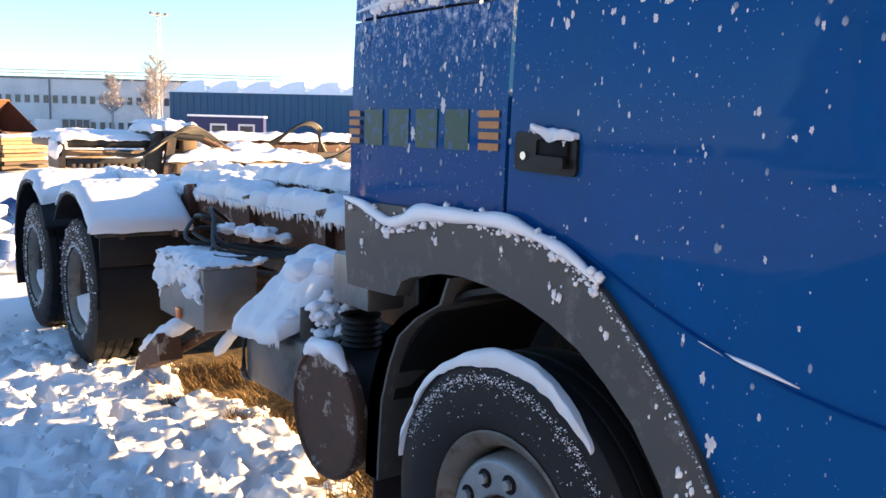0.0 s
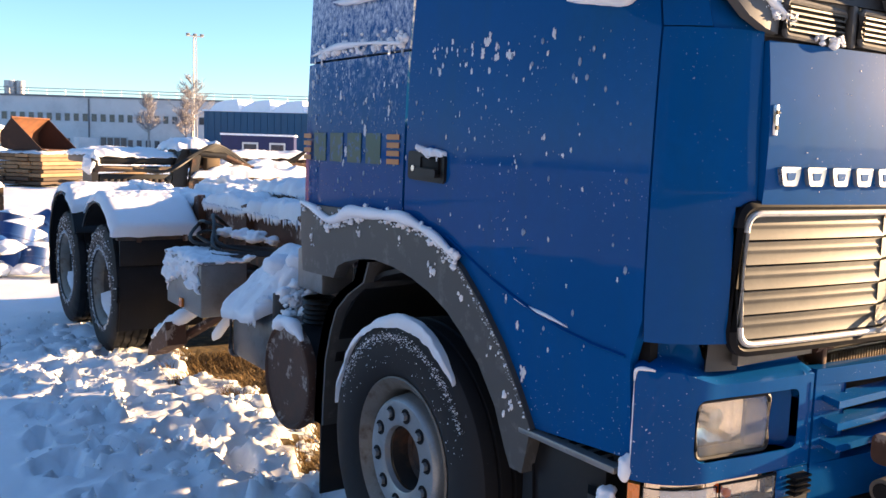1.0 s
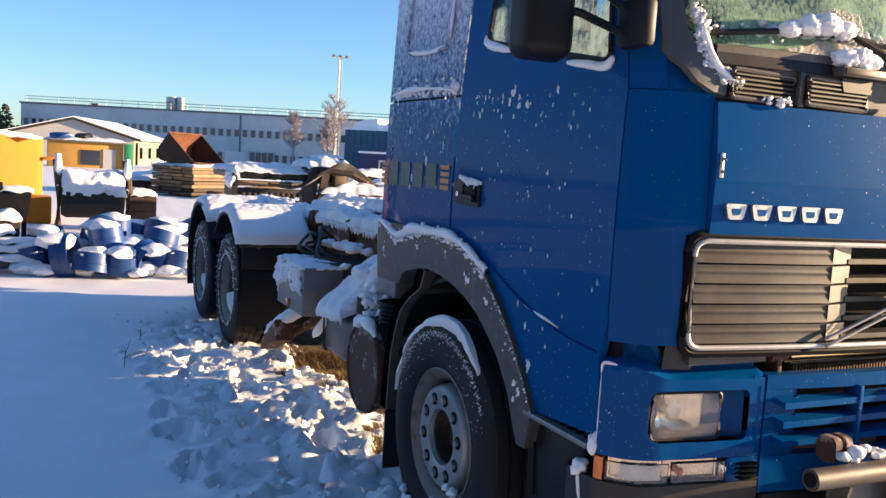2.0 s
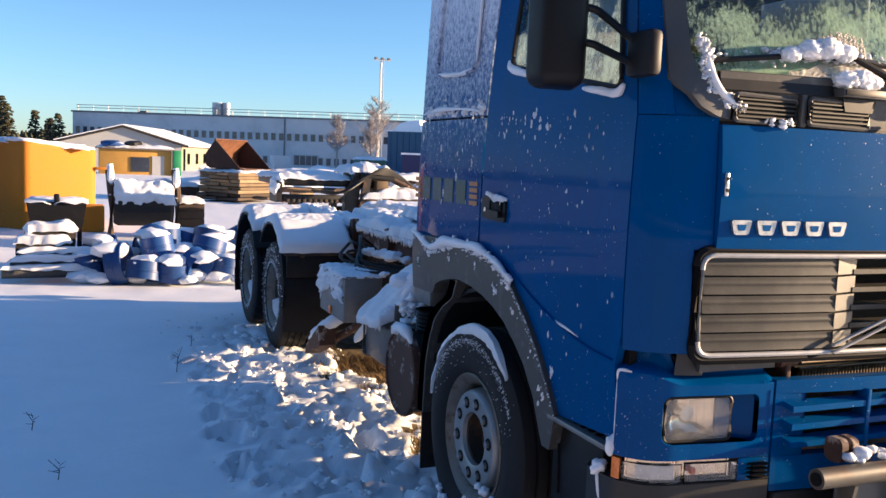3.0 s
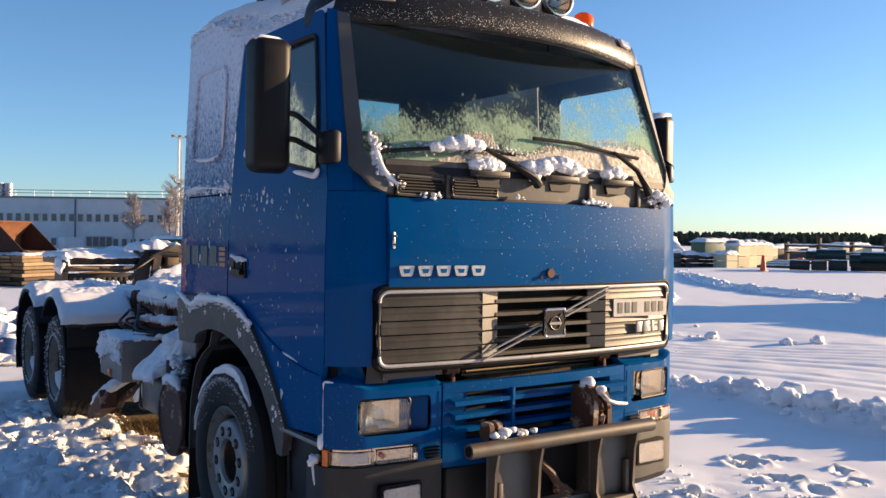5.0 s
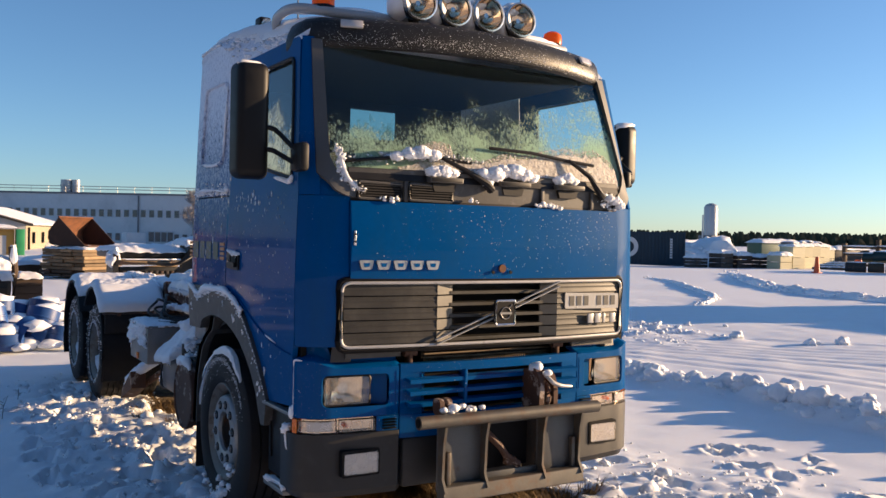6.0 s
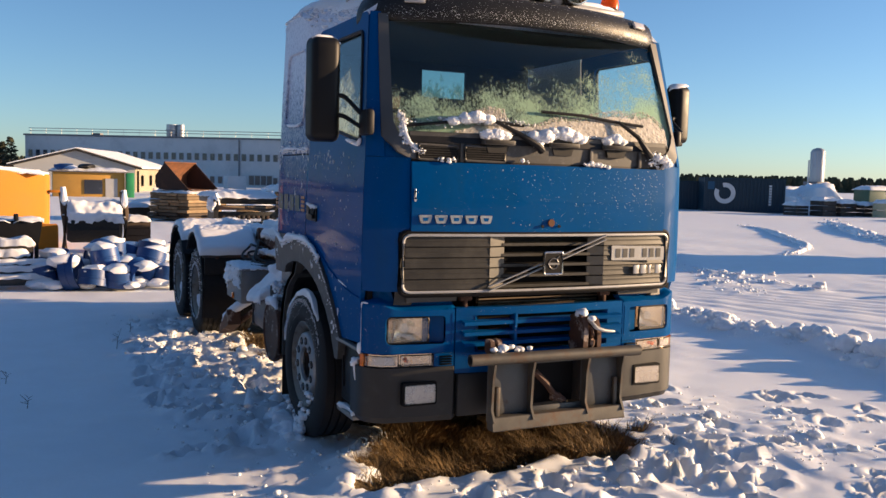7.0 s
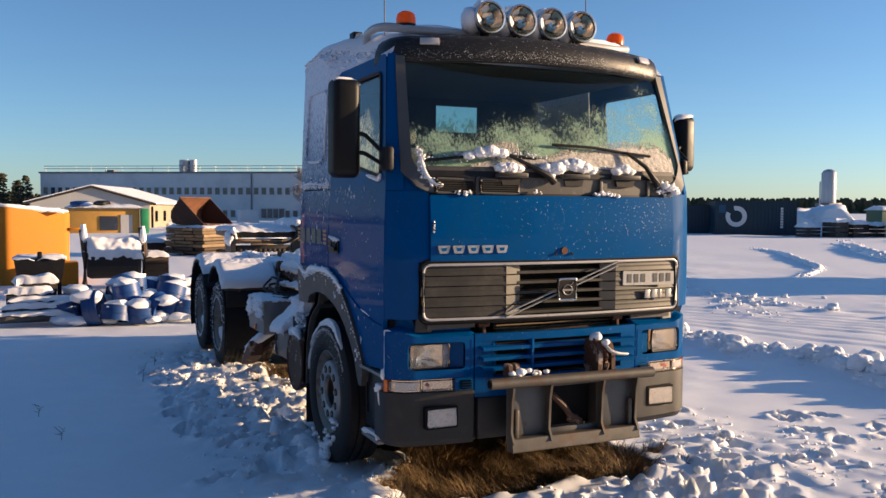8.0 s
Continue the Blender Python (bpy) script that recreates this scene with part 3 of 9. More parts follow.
def ground_z(x, y):
    far = smoothstep(16, 60, math.hypot(x, y - 3))
    z = -0.015 - 0.05 * smoothstep(3, 7, y) * (1 - far)
    z += 0.05 * nz(x, y, 0, 0.35) * smoothstep(0.6, 3.0, abs(x) - 0.6) + 0.012 * nz(x, y, 0, 2.1) + 0.018 * smoothstep(4, 8, x) * abs(nz(x * 0.5 + y * 0.2, y, 6, 1.3))
    # trampled snow beside the truck
    tr_ = smoothstep(-1.2, -2.2, x) * smoothstep(-7.5, -6.0, x) * smoothstep(-6, -3, y) * smoothstep(9, 6, y)
    if tr_ > 0:
        z += tr_ * (0.016 * abs(nz(x, y, 3, 1.7)) + 0.007 * nz(x + 0.1 * nz(x, y, 1, 6), y, 8, 4.5) + 0.003 * nz(x, y, 5, 11))
    c = churn(x, y) * (1 - far)
    if c > 0:
        wx, wy = x + 0.10 * nz(x, y, 1, 5), y + 0.10 * nz(x, y, 6, 5)
        big, mid_ = dome(wx, wy, 3.6), dome(wx + 7.3, wy + 2.1, 7.5)
        z += c * (0.085 * big * (0.6 + 0.8 * nz(x, y, 1, 1.7)) + 0.050 * mid_ * (0.6 + nz(x, y, 5, 3.1)) + 0.016 * nz(x, y, 9, 13) + 0.007 * nz(x, y, 2, 25) - 0.025)
    z += 0.13 * ridge_at(x, y) * (0.55 + 0.8 * abs(nz(x, y, 8, 2.3)) + 0.3 * nz(x, y, 4, 5.0))
    b = bare(x, y)
    if b < 0.05:
        z += trodden(x, y) * smoothstep(0.05, -0.15, b)
    if b > -0.25:
        z += 0.05 * smoothstep(-0.25, -0.08, b) * smoothstep(0.06, -0.08, b) * (0.6 + nz(x, y, 7, 4)) - 0.045 * smoothstep(-0.06, 0.10, b)
    # wheel ruts on the open yard
    if x > 4:
        for c0, k, wd in ((7.5, -0.28, 0.09), (8.0, -0.31, 0.09), (8.9, -0.42, 0.10), (9.45, -0.48, 0.09), (10.1, -0.57, 0.10), (10.65, -0.60, 0.09), (11.3, -0.64, 0.11), (11.95, -0.66, 0.11), (13.3, -0.70, 0.14), (14.0, 0.55, 0.4)):
            dd = x - (c0 + k * (y - 4) + 0.5 * nz(0, y, c0, 0.25))
            z -= 0.016 * math.exp(-(dd / wd) ** 2) * (1 - smoothstep(20, 45, math.hypot(x, y)))
            z += 0.010 * math.exp(-((dd - 2.0 * wd) / (0.6 * wd)) ** 2) * (0.6 + nz(x, y, 2, 1.5)) * (1 - smoothstep(20, 45, math.hypot(x, y)))
    z += 0.09 * far * nz(x, y, 0, 0.09) - 0.03 * far
    return z


def axis_steps(lo, hi, step, reach, far):
    inner = [lo + step * k for k in range(int((hi - lo) / step) + 1)]
    while inner[-1] < far:
        inner.append(inner[-1] + 2.2 * step)
    out, d = [], step
    for sgn, start in ((-1, inner[0]), (1, inner[-1])):
        p, d, side_ = start, step, []
        while abs(p) < reach:
            d = min(d * 1.16, 0.10 * abs(p) + 0.05)
            p += sgn * d
            side_.append(p)
        out.append(side_)
    return out[0][::-1] + inner + out[1]


GRASS_SOIL = pbr("dead_grass_soil", (0.07, 0.048, 0.022), 0.95, 0, 0.4, 6, 0.6, 60, (0.20, 0.14, 0.06), (0.45, 0.65), 14)
GROUND_SNOW = snow_material("yard_snow", (0.85, 0.87, 0.90), 0.6, 0.5, 34, swells=((24, 0.012, 0.3), (9, 0.03, 0.3), (1.6, 0.10, 0.3)))
gx, gy = axis_steps(-4.5, 6.8, 0.045, 2600, 17.0), axis_steps(-1.6, 7.5, 0.045, 2600, 18.0)
verts = [(x, y, ground_z(x, y)) for x in gx for y in gy]
ny = len(gy)
faces = [(i * ny + j, (i + 1) * ny + j, (i + 1) * ny + j + 1, i * ny + j + 1) for i in range(len(gx) - 1) for j in range(ny - 1)]
me = bpy.data.meshes.new("ground")
me.from_pydata(verts, [], faces)
me.materials.append(GROUND_SNOW)
me.materials.append(GRASS_SOIL)
flags = [1 if bare((gx[i] + gx[i + 1]) / 2, (gy[j] + gy[j + 1]) / 2) > 0.0 else 0 for i in range(len(gx) - 1) for j in range(ny - 1)]
me.polygons.foreach_set("material_index", flags)
me.shade_smooth()
tagged(new("ground", me), "snow-covered yard with wheel ruts and bare dead grass", "ground", kind="structure")

# loose clods of snow
rng = random.Random(5)
bm = B()
count = 0
while count < 700:
    x, y = rng.uniform(-3.2, 11.5), rng.uniform(-1.3, 12)
    if rng.random() > churn(x, y) * (0.45 if x < -0.5 else 0.7 if x < 4.5 else 1.1) or bare(x, y) > 0.25 and rng.random() > 0.12:
        continue
    r = 0.016 + (0.045 if x < 4 else 0.085 if x < 8 else 0.035) * rng.random() ** 2.6
    lump(bm, (x, y, ground_z(x, y) + r * 0.05), r * 1.15, rng.uniform(0, 50), rng.uniform(0.55, 0.9), 2, 0.55)
    count += 1
count = 0
while count < 2200:
    x, y = rng.uniform(-2.6, 6.3), rng.uniform(-1.0, 8)
    if rng.random() > churn(x, y):
        continue
    r = 0.006 + 0.016 * rng.random() ** 2
    lump(bm, (x, y, ground_z(x, y) + r * 0.3), r, rng.uniform(0, 50), rng.uniform(0.6, 1.0), 1, 0.7)
    count += 1
for k in range(150):
    y = rng.uniform(-2.4, 11.5)
    x = 5.6 + 0.03 * (y - 3) + 0.35 * nz(0, y, 0, 0.6) + rng.gauss(0, 0.12)
    r = 0.05 + 0.10 * rng.random() ** 1.6
    lump(bm, (x, y, ground_z(x, y) + 0.25 * r), r, rng.uniform(0, 90), rng.uniform(0.65, 0.95), 3, 0.55)
solid("snow_clods", bm, GROUND_SNOW, "loose trodden clods of snow on the yard", "snow", kind="stuff", angle=180)

# dead grass
def blades(bm, n, area, keep, hgt, rnd):
    k = 0
    while k < n:
        x, y = rnd.uniform(area[0], area[1]), rnd.uniform(area[2], area[3])
        if not keep(x, y):
            continue
        tuft = nz(x, y, 3, 4.5)
        z, a, h = ground_z(x, y), rnd.uniform(0, 6.28) * 0.45 + 5.0 * nz(x, y, 8, 1.6), hgt * rnd.uniform(0.25, 1.0) * (0.75 + 0.7 * tuft)
        w, lean = rnd.uniform(0.0016, 0.0034), rnd.uniform(0.5, 2.3) * max(h, 0.05)
        d, p = Vector((math.cos(a), math.sin(a), 0)), Vector((x, y, z - 0.01))
        s = Vector((-d.y, d.x, 0)) * w
        v = [bm.verts.new(q) for q in (p - s, p + s, p + d * lean * 0.4 + s * 0.8 + Vector((0, 0, h * 0.65)), p + d * lean * 0.4 - s * 0.8 + Vector((0, 0, h * 0.65)), p + d * lean + Vector((0, 0, h)))]
        bm.faces.new(v[:4])
        bm.faces.new((v[3], v[2], v[4]))
        k += 1
    return bm


def straw(name, a, b):
    m, n, l, p = shader(name)
    geo = n.new("ShaderNodeNewGeometry")
    l.new(mix_col(n, l, geo.outputs["Random Per Island"], a, b), p.inputs["Base Color"])
    p.inputs["Roughness"].default_value = 0.8
    return m


STRAW = straw("straw", (0.030, 0.020, 0.009), (0.27, 0.165, 0.058))
bm = blades(B(), 24000, (-1.5, 1.9, 0.15, 2.2), lambda x, y: bare(x, y) > -0.02, 0.15, random.Random(2))
blades(bm, 9000, (-1.4, -0.2, 2.0, 5.6), lambda x, y: bare(x, y) > -0.03, 0.10, random.Random(3))
solid("dead_grass", bm, STRAW, "matted brown dead grass bared under the truck", "grass", kind="stuff", smooth=False)
WEED = pbr("dry_weed", (0.05, 0.038, 0.028), 0.9, 0, 0.3, 9, 0, 60)
for k, (x, y, h) in enumerate(((-2.2, 5.2, 0.22), (-4.6, 3.0, 0.4), (-4.0, 2.2, 0.22), (-3.08, 2.77, 0.11), (-3.26, 3.78, 0.12), (-1.97, 6.2, 0.12), (-4.4, 2.5, 0.12), (-3.9, 4.6, 0.14))):
    bm = B()
    z = ground_z(x, y)
    sweep(bm, [(x, y, z - 0.03), (x + 0.01, y, z + h * 0.5), (x + 0.05 * math.cos(k), y + 0.03, z + h)], [0.004, 0.003, 0.0015], 5)
    for q in range(5):
        a = 1.3 * q + k
        sweep(bm, [(x + 0.01, y, z + h * (0.35 + 0.12 * q)), (x + 0.05 * math.cos(a), y + 0.05 * math.sin(a), z + h * (0.5 + 0.12 * q))], [0.0025, 0.001], 4)
    solid("weed_stalk", bm, WEED, "dry dark weed stalk standing in snow", "plant", "weeds in the snow")

# ---- far woods ----
PINE = pbr("pine_needles", (0.045, 0.046, 0.021), 0.9, 0, 0.4, 0.8, 0.3, 6)
BARK = pbr("pine_bark", (0.11, 0.065, 0.04), 0.9, 0, 0.3, 3, 0.5, 25)
rng = random.Random(9)
bm = B()
for k in range(4600):
    a = math.radians(rng.uniform(-8, 75) if k < 3000 else rng.uniform(0, 360))
    d = rng.uniform(480, 640)
    x, y = d * math.sin(a), d * math.cos(a)
    h = rng.uniform(4.8, 8.2) * (d / 520)
    for q in range(3):
        z0 = h * (0.02 + 0.30 * q)
        r = (3.2 - 0.6 * q) * rng.uniform(0.7, 1.3)
        spire(bm, x + rng.uniform(-0.5, 0.5), y + rng.uniform(-0.5, 0.5), z0 - 0.02 * h, z0 + 0.42 * h, r, r * 0.3, 5)
# unseen trees added close by, to darken the lacquer's reflections and the low sky
for k in range(700):
    a = math.radians(rng.uniform(155, 300))
    d = rng.uniform(40, 70)
    x, y, h = d * math.sin(a), d * math.cos(a), rng.uniform(11, 17)
    for q in range(5):
        z0, r = h * (0.1 + 0.18 * q), (2.3 - 0.4 * q) * rng.uniform(0.7, 1.3)
        spire(bm, x + rng.uniform(-0.4, 0.4), y + rng.uniform(-0.4, 0.4), z0 - 0.02 * h, z0 + 0.26 * h, r, r * 0.15)
solid("far_forest", bm, PINE, "dark conifer forest along the horizon, with unseen near trees added for reflections", "forest", kind="stuff", smooth=False)


def pine(x, y, h, seed):
    r_ = random.Random(seed)
    t = thing("pine_tree", "tall dark pine with a ragged crown", "tree", (x, y, ground_z(x, y)), group="pines behind the yard")
    part("trunk", sweep(B(), [(0, 0, -0.2), (0.1, 0.05, h * 0.5), (0.05, 0, h * 0.98)], [0.22, 0.15, 0.04], 8), BARK, t)
    bm = B()
    for k in range(300):
        f = r_.uniform(0.28, 1.0) if r_.random() < 0.9 else r_.uniform(0.15, 0.3)
        rad = (1 - f) ** 0.7 * h * 0.21 * r_.uniform(0.3, 1.1) + 0.15
        a = r_.uniform(0, 6.28)
        c = (rad * math.cos(a), rad * math.sin(a), f * h)
        s = h * 0.021 * r_.uniform(0.5, 1.6)
        base = Vector(c)

        def place(d):
            q = 1 + 0.6 * r_.uniform(-1, 1)
            return base + Vector((d.x * s * 1.4 * q, d.y * s * 1.4 * q, d.z * s * 0.6 * q))
        ball(bm, place)
    part("crown", bm, PINE, t, smooth=False)
    return t


rng = random.Random(21)
for k in range(17):
    fx = -0.185 + 0.165 * k / 16
    d = rng.uniform(135, 165)
    pine(-2.96 + fx * d + rng.uniform(-2, 2), d, rng.uniform(6.2, 9.0) * (0.75 if k > 13 else 1), k)


# ---- the truck ----
truck = thing("truck", "old blue snow-dusted cab-over truck with bare hook-lift chassis, parked in snow", "truck")


def half_w(y, z):
    """Half the cab's width."""
    w = 1.2
    if z > 2.0:
        w -= (0.088 - 0.055 * smoothstep(1.15, 1.5, y)) * (z - 2.0) ** 1.25
    if z < 1.3:
        w -= 0.04 * (1.3 - z)
    if y > 2.0:
        w -= 0.5 * (y - 2.0) ** 2
    return w + 0.012 * math.sin(math.pi * min(1, max(0, (z - 0.9) / 1.2)))


def front_y(x, z):
    y = -0.085 + 0.065 * (abs(x) / 0.96) ** 2
    return y + (0.34 * (z - 2.04) if z > 2.04 else 0.03 * max(0, z - 1.6))


def door_front(z):
    return 0.125 + 0.21 * max(0.0, z - 2.04)


def corner(a, z, out=0.0):
    fy, w = front_y(0.96, z), half_w(0.2, z) + out
    t = a * math.pi / 2
    fx, fv = 0.55 * math.sin(t) + 0.45 * a, 0.6 * (1 - math.cos(t)) + 0.4 * a
    return (0.96 + (w - 0.96) * fx, fy - out + (door_front(z) - 0.008 - fy + out) * fv)


def side_panel(outline, holes, side, th=0.03, step=0.16, out=0.0):
    bm = B()
    edges = []
    for loop in [outline, *holes]:
        vs = [bm.verts.new((0, y, z)) for y, z in loop]
        edges += [bm.edges.new((vs[i], vs[(i + 1) % len(vs)])) for i in range(len(vs))]
    bmesh.ops.triangle_fill(bm, use_beauty=True, use_dissolve=False, edges=edges, normal=(1, 0, 0))
    ys, zs = [p[0] for p in outline], [p[1] for p in outline]
    for axis, lo, hi in ((1, min(ys), max(ys)), (2, min(zs), max(zs))):
        c = lo + step
        while c < hi:
            co, no = [0, 0, 0], [0, 0, 0]
            co[axis], no[axis] = c, 1
            bmesh.ops.bisect_plane(bm, geom=bm.verts[:] + bm.edges[:] + bm.faces[:], plane_co=co, plane_no=no)
            c += step
    for v in bm.verts:
        v.co.x = side * (half_w(v.co.y, v.co.z) + out)
    return thicken(bm, lambda c: (-side * th, 0, 0))


ARCH_OUT = [(0.56, 0.855), (0.63, 0.98), (0.71, 1.10), (0.81, 1.215), (0.92, 1.315), (1.09, 1.41), (1.32, 1.458)]
for side in (-1, 1):
    door = [(0.16, 0.885), (0.56, 0.855), *ARCH_OUT[1:-1], (1.322, 1.462), (1.318, 2.1), (1.285, 2.95), (door_front(2.95) + 0.02, 2.95), (door_front(2.5), 2.5),
            (0.125, 2.04), (0.125, 1.28), (0.165, 1.16)]
    win = rounded([(1.12, 2.285), (1.09, 2.83), (0.385, 2.83), (0.30, 2.5), (0.232, 2.135)], 0.05)
    d = part("door", side_panel(rounded(door, [0.03, 0, 0, 0, 0, 0, 0, 0, 0.0, 0.06, 0.05, 0, 0, 0, 0], 4), [win], side), PAINT, truck,
             "blue lacquered cab door with frost specks and a dark handle")
    part("window_pane", side_panel(rounded([(1.13, 2.275), (1.10, 2.84), (0.375, 2.84), (0.29, 2.5), (0.222, 2.125)], 0.05), [], side, 0.005, 0.2, -0.012), SIDE_GLASS if side < 0 else CLEAR_SIDE, d,
         "frosted side window").visible_shadow = False
    bm = B()
    sweep(bm, [(side * (half_w(y, z) + 0.002), y, z) for y, z in win], 0.012, 6, closed=True)
    part("window_seal", bm, BLACK, d)
    crease = [(1.03, 1.412), (0.94, 1.372), (0.86, 1.338), (0.77, 1.30), (0.675, 1.266), (0.55, 1.226), (0.43, 1.198), (0.30, 1.18), (0.18, 1.172)]
    part("pressed_crease", sweep(B(), [(side * (half_w(y, z) - 0.001), y, z) for y, z in crease], 0.011, 8, flat=0.35), PAINT, d)
    # handle: recessed dish with a flap and a lock
    hx = half_w(1.15, 1.645)
    bm = B()
    prism(bm, rounded([(1.05, 1.592), (1.05, 1.692), (1.285, 1.704), (1.285, 1.60)], 0.02), 0, side * (hx - 0.004), side * (hx + 0.012))
    hd = part("handle", bm, BLACK, d, "dark plastic door handle with a lock")
    bm = B()
    box(bm, side * (hx + 0.0125), side * (hx + 0.016), 1.075, 1.19, 1.615, 1.685, 0.008)
    part("grip_hollow", bm, TRIM_SHADE_BLACK, hd)
    bm = B()
    prism(bm, rounded([(1.075, 1.612), (1.075, 1.64), (1.20, 1.645), (1.20, 1.617)], 0.008), 0, side * (hx + 0.012), side * (hx + 0.034))
    part("flap", bm, BLACK, hd)
    bm = rod(B(), (side * (hx + 0.011), 1.245, 1.64), (side * (hx + 0.018), 1.245, 1.64), 0.011, 14)
    part("lock", bm, CHROME, hd)
    bm = side_panel([(2.225, 1.445), (2.215, 2.065), (1.335, 2.065), (1.338, 1.462), (1.6, 1.458)], [], side)
    rear = part("side_panel", bm, FROSTED, truck, "blue rear side panel with rime and faded lettering")
    bm = side_panel(rounded([(2.215, 2.075), (2.17, 3.11), (1.66, 3.10), (1.46, 3.02), (1.295, 2.965), (1.332, 2.075)], [0, 0.06, 0, 0, 0.02, 0], 4), [], side)
    upper = part("upper_side_panel", bm, FROSTED, truck, "blue upper sleeper panel thick with rime")
    bm = B()
    rim = rounded([(1.97, 2.30), (1.93, 2.84), (1.45, 2.84), (1.47, 2.29)], 0.07)
    sweep(bm, [(side * (half_w(y, z) + 0.004), y, z) for y, z in rim], 0.016, 8, closed=True, flat=0.5)
    part("pressed_frame", bm, FROSTED, upper)
    # lettering: a word as plain bars, and stripes
    if side < 0:
        lx = side * (half_w(1.8, 1.7) + 0.0015)
        for k in range(4):
            y0 = 2.085 - k * 0.155
            bm = prism(B(), [(y0, 1.645), (y0 - 0.115, 1.645), (y0 - 0.115, 1.765), (y0, 1.765)], 0, lx, lx - 0.002)
            part("lettering_bar", bm, GREEN_FILM, rear, "worn green lettering bar")
        for y0, y1 in ((2.185, 2.115), (1.455, 1.365)):
            for k in range(4):
                z0 = 1.648 + k * 0.031
                bm = prism(B(), [(y0, z0), (y1, z0), (y1, z0 + 0.02), (y0, z0 + 0.02)], 0, lx - 0.0015, lx - 0.0035)
                part("stripe", bm, ORANGE_FILM, rear, "orange stripe of film")
    # corner panel beside the bonnet, and the pillar above
    def corner_sheet(u, v):
        """Rows close together where the panel steps back for the grille."""
        z = 1.225 + 0.363 * v / 0.45 if v <= 0.45 else 1.592 + 0.448 * (v - 0.5) / 0.5
        a = u if z > 1.59 else 0.20 + 0.80 * u
        return (side * corner(a, z)[0], corner(a, z)[1], z)

    bm = sheet(B(), corner_sheet, 14, 20)
    thicken(bm, lambda c: (-side * 0.02, 0.02, 0))
    part("corner_panel", bm, PAINT, truck, "rounded blue corner panel")
    bm = sheet(B(), lambda u, v: (side * corner(0.52 + 0.48 * u, 2.043 + 0.90 * v)[0], corner(0.52 + 0.48 * u, 2.043 + 0.90 * v)[1], 2.043 + 0.90 * v), 6, 10)
    thicken(bm, lambda c: (-side * 0.03, 0.02, 0))
    part("pillar", bm, PAINT, truck)
    bm = B()
    ring = [(corner(0.54, z, 0.012)[0], corner(0.54, z, 0.012)[1], z) for z in [2.93 - 0.085 * k for k in range(10)]]
    ring += [(1.075, front_y(1.0, 2.11) - 0.012, 2.11), (1.045, front_y(0.96, 2.07) - 0.012, 2.07), (0.99, front_y(0.96, 2.045) - 0.014, 2.043), (0.93, front_y(0.93, 2.04) - 0.014, 2.035)]
    inner = [(corner(0.54, 2.93 - 0.075 * k)[0] - 0.052, front_y(1.0, 2.93 - 0.075 * k) - 0.016, 2.93 - 0.075 * k) for k in range(10)]
    inner += [(1.035, front_y(1.0, 2.2) - 0.016, 2.20), (1.0, front_y(0.96, 2.15) - 0.016, 2.15), (0.955, front_y(0.93, 2.11) - 0.016, 2.115), (0.92, front_y(0.92, 2.1) - 0.016, 2.10)]
    a, b = [bm.verts.new((side * x, y, z)) for x, y, z in ring], [bm.verts.new((side * x, y, z)) for x, y, z in inner]
    for i in range(len(a) - 1):
        bm.faces.new((a[i], a[i + 1], b[i + 1], b[i]))
    thicken(bm, lambda c: (0, 0.03, 0))
    part("screen_trim", bm, SCREEN_TRIM, truck, "grey plastic trim along the windscreen pillar")
    bm = sheet(B(), lambda u, v: (side * (corner(0.62 * u, 2.04 + 0.16 * v)[0] - 0.004), corner(0.62 * u, 2.04 + 0.16 * v)[1] + 0.006, 2.034 + 0.16 * v * (0.25 + 0.75 * u)), 8, 4)
    thicken(bm, lambda c: (-side * 0.01, 0.02, 0))
    part("trim_corner", bm, PAINT, truck)

# bonnet flap
bm = sheet(B(), lambda u, v: ((u - 0.5) * 1.91, front_y((u - 0.5) * 1.91, 1.592 + 0.425 * v) - 0.012 - 0.012 * math.sin(math.pi * v), 1.592 + 0.425 * v), 24, 8)
thicken(bm, lambda c: (0, 0.03, 0))
flap = part("bonnet_flap", bm, PAINT, truck, "blue front flap with frost beads and maker's lettering")
# maker's lettering as plain bright bars
for k in range(5):
    x0, wd = -0.918 + k * 0.0985, 0.09
    fy = front_y(x0, 1.67) - 0.026
    outline = rounded([(x0 + 0.016, 1.645), (x0 + 0.078, 1.645), (x0 + 0.092, 1.695), (x0 + 0.002, 1.695)], 0.010)
    part("emblem_shape", prism(B(), outline, 1, fy - 0.006, fy + 0.008), EMBLEM_METAL, flap, "bright metal emblem shape")
    core = [(x0 + 0.047 + (x - x0 - 0.047) * 0.45, 1.67 + (z - 1.67) * 0.42) for x, z in outline]
    part("emblem_inset", prism(B(), core, 1, fy - 0.0075, fy - 0.005), PAINT, flap)
bm = rod(B(), (-0.01, front_y(0, 1.65) - 0.02, 1.652), (-0.01, front_y(0, 1.65) - 0.03, 1.652), 0.024, 16)
part("rust_spot", bm, RUST_ORANGE, flap, "orange rust spot where a badge was")
for x in (-0.075, 0.05):
    part("bolt_hole", rod(B(), (x, front_y(0, 1.62) - 0.02, 1.63), (x, front_y(0, 1.62) - 0.028, 1.63), 0.010, 10), TRIM_SHADE_BLACK, flap)
bm = B()
box(bm, -0.945, -0.93, front_y(0.94, 1.8) - 0.03, front_y(0.94, 1.8), 1.775, 1.855, 0.003)
latch = part("latch_plate", bm, CHROME, flap)
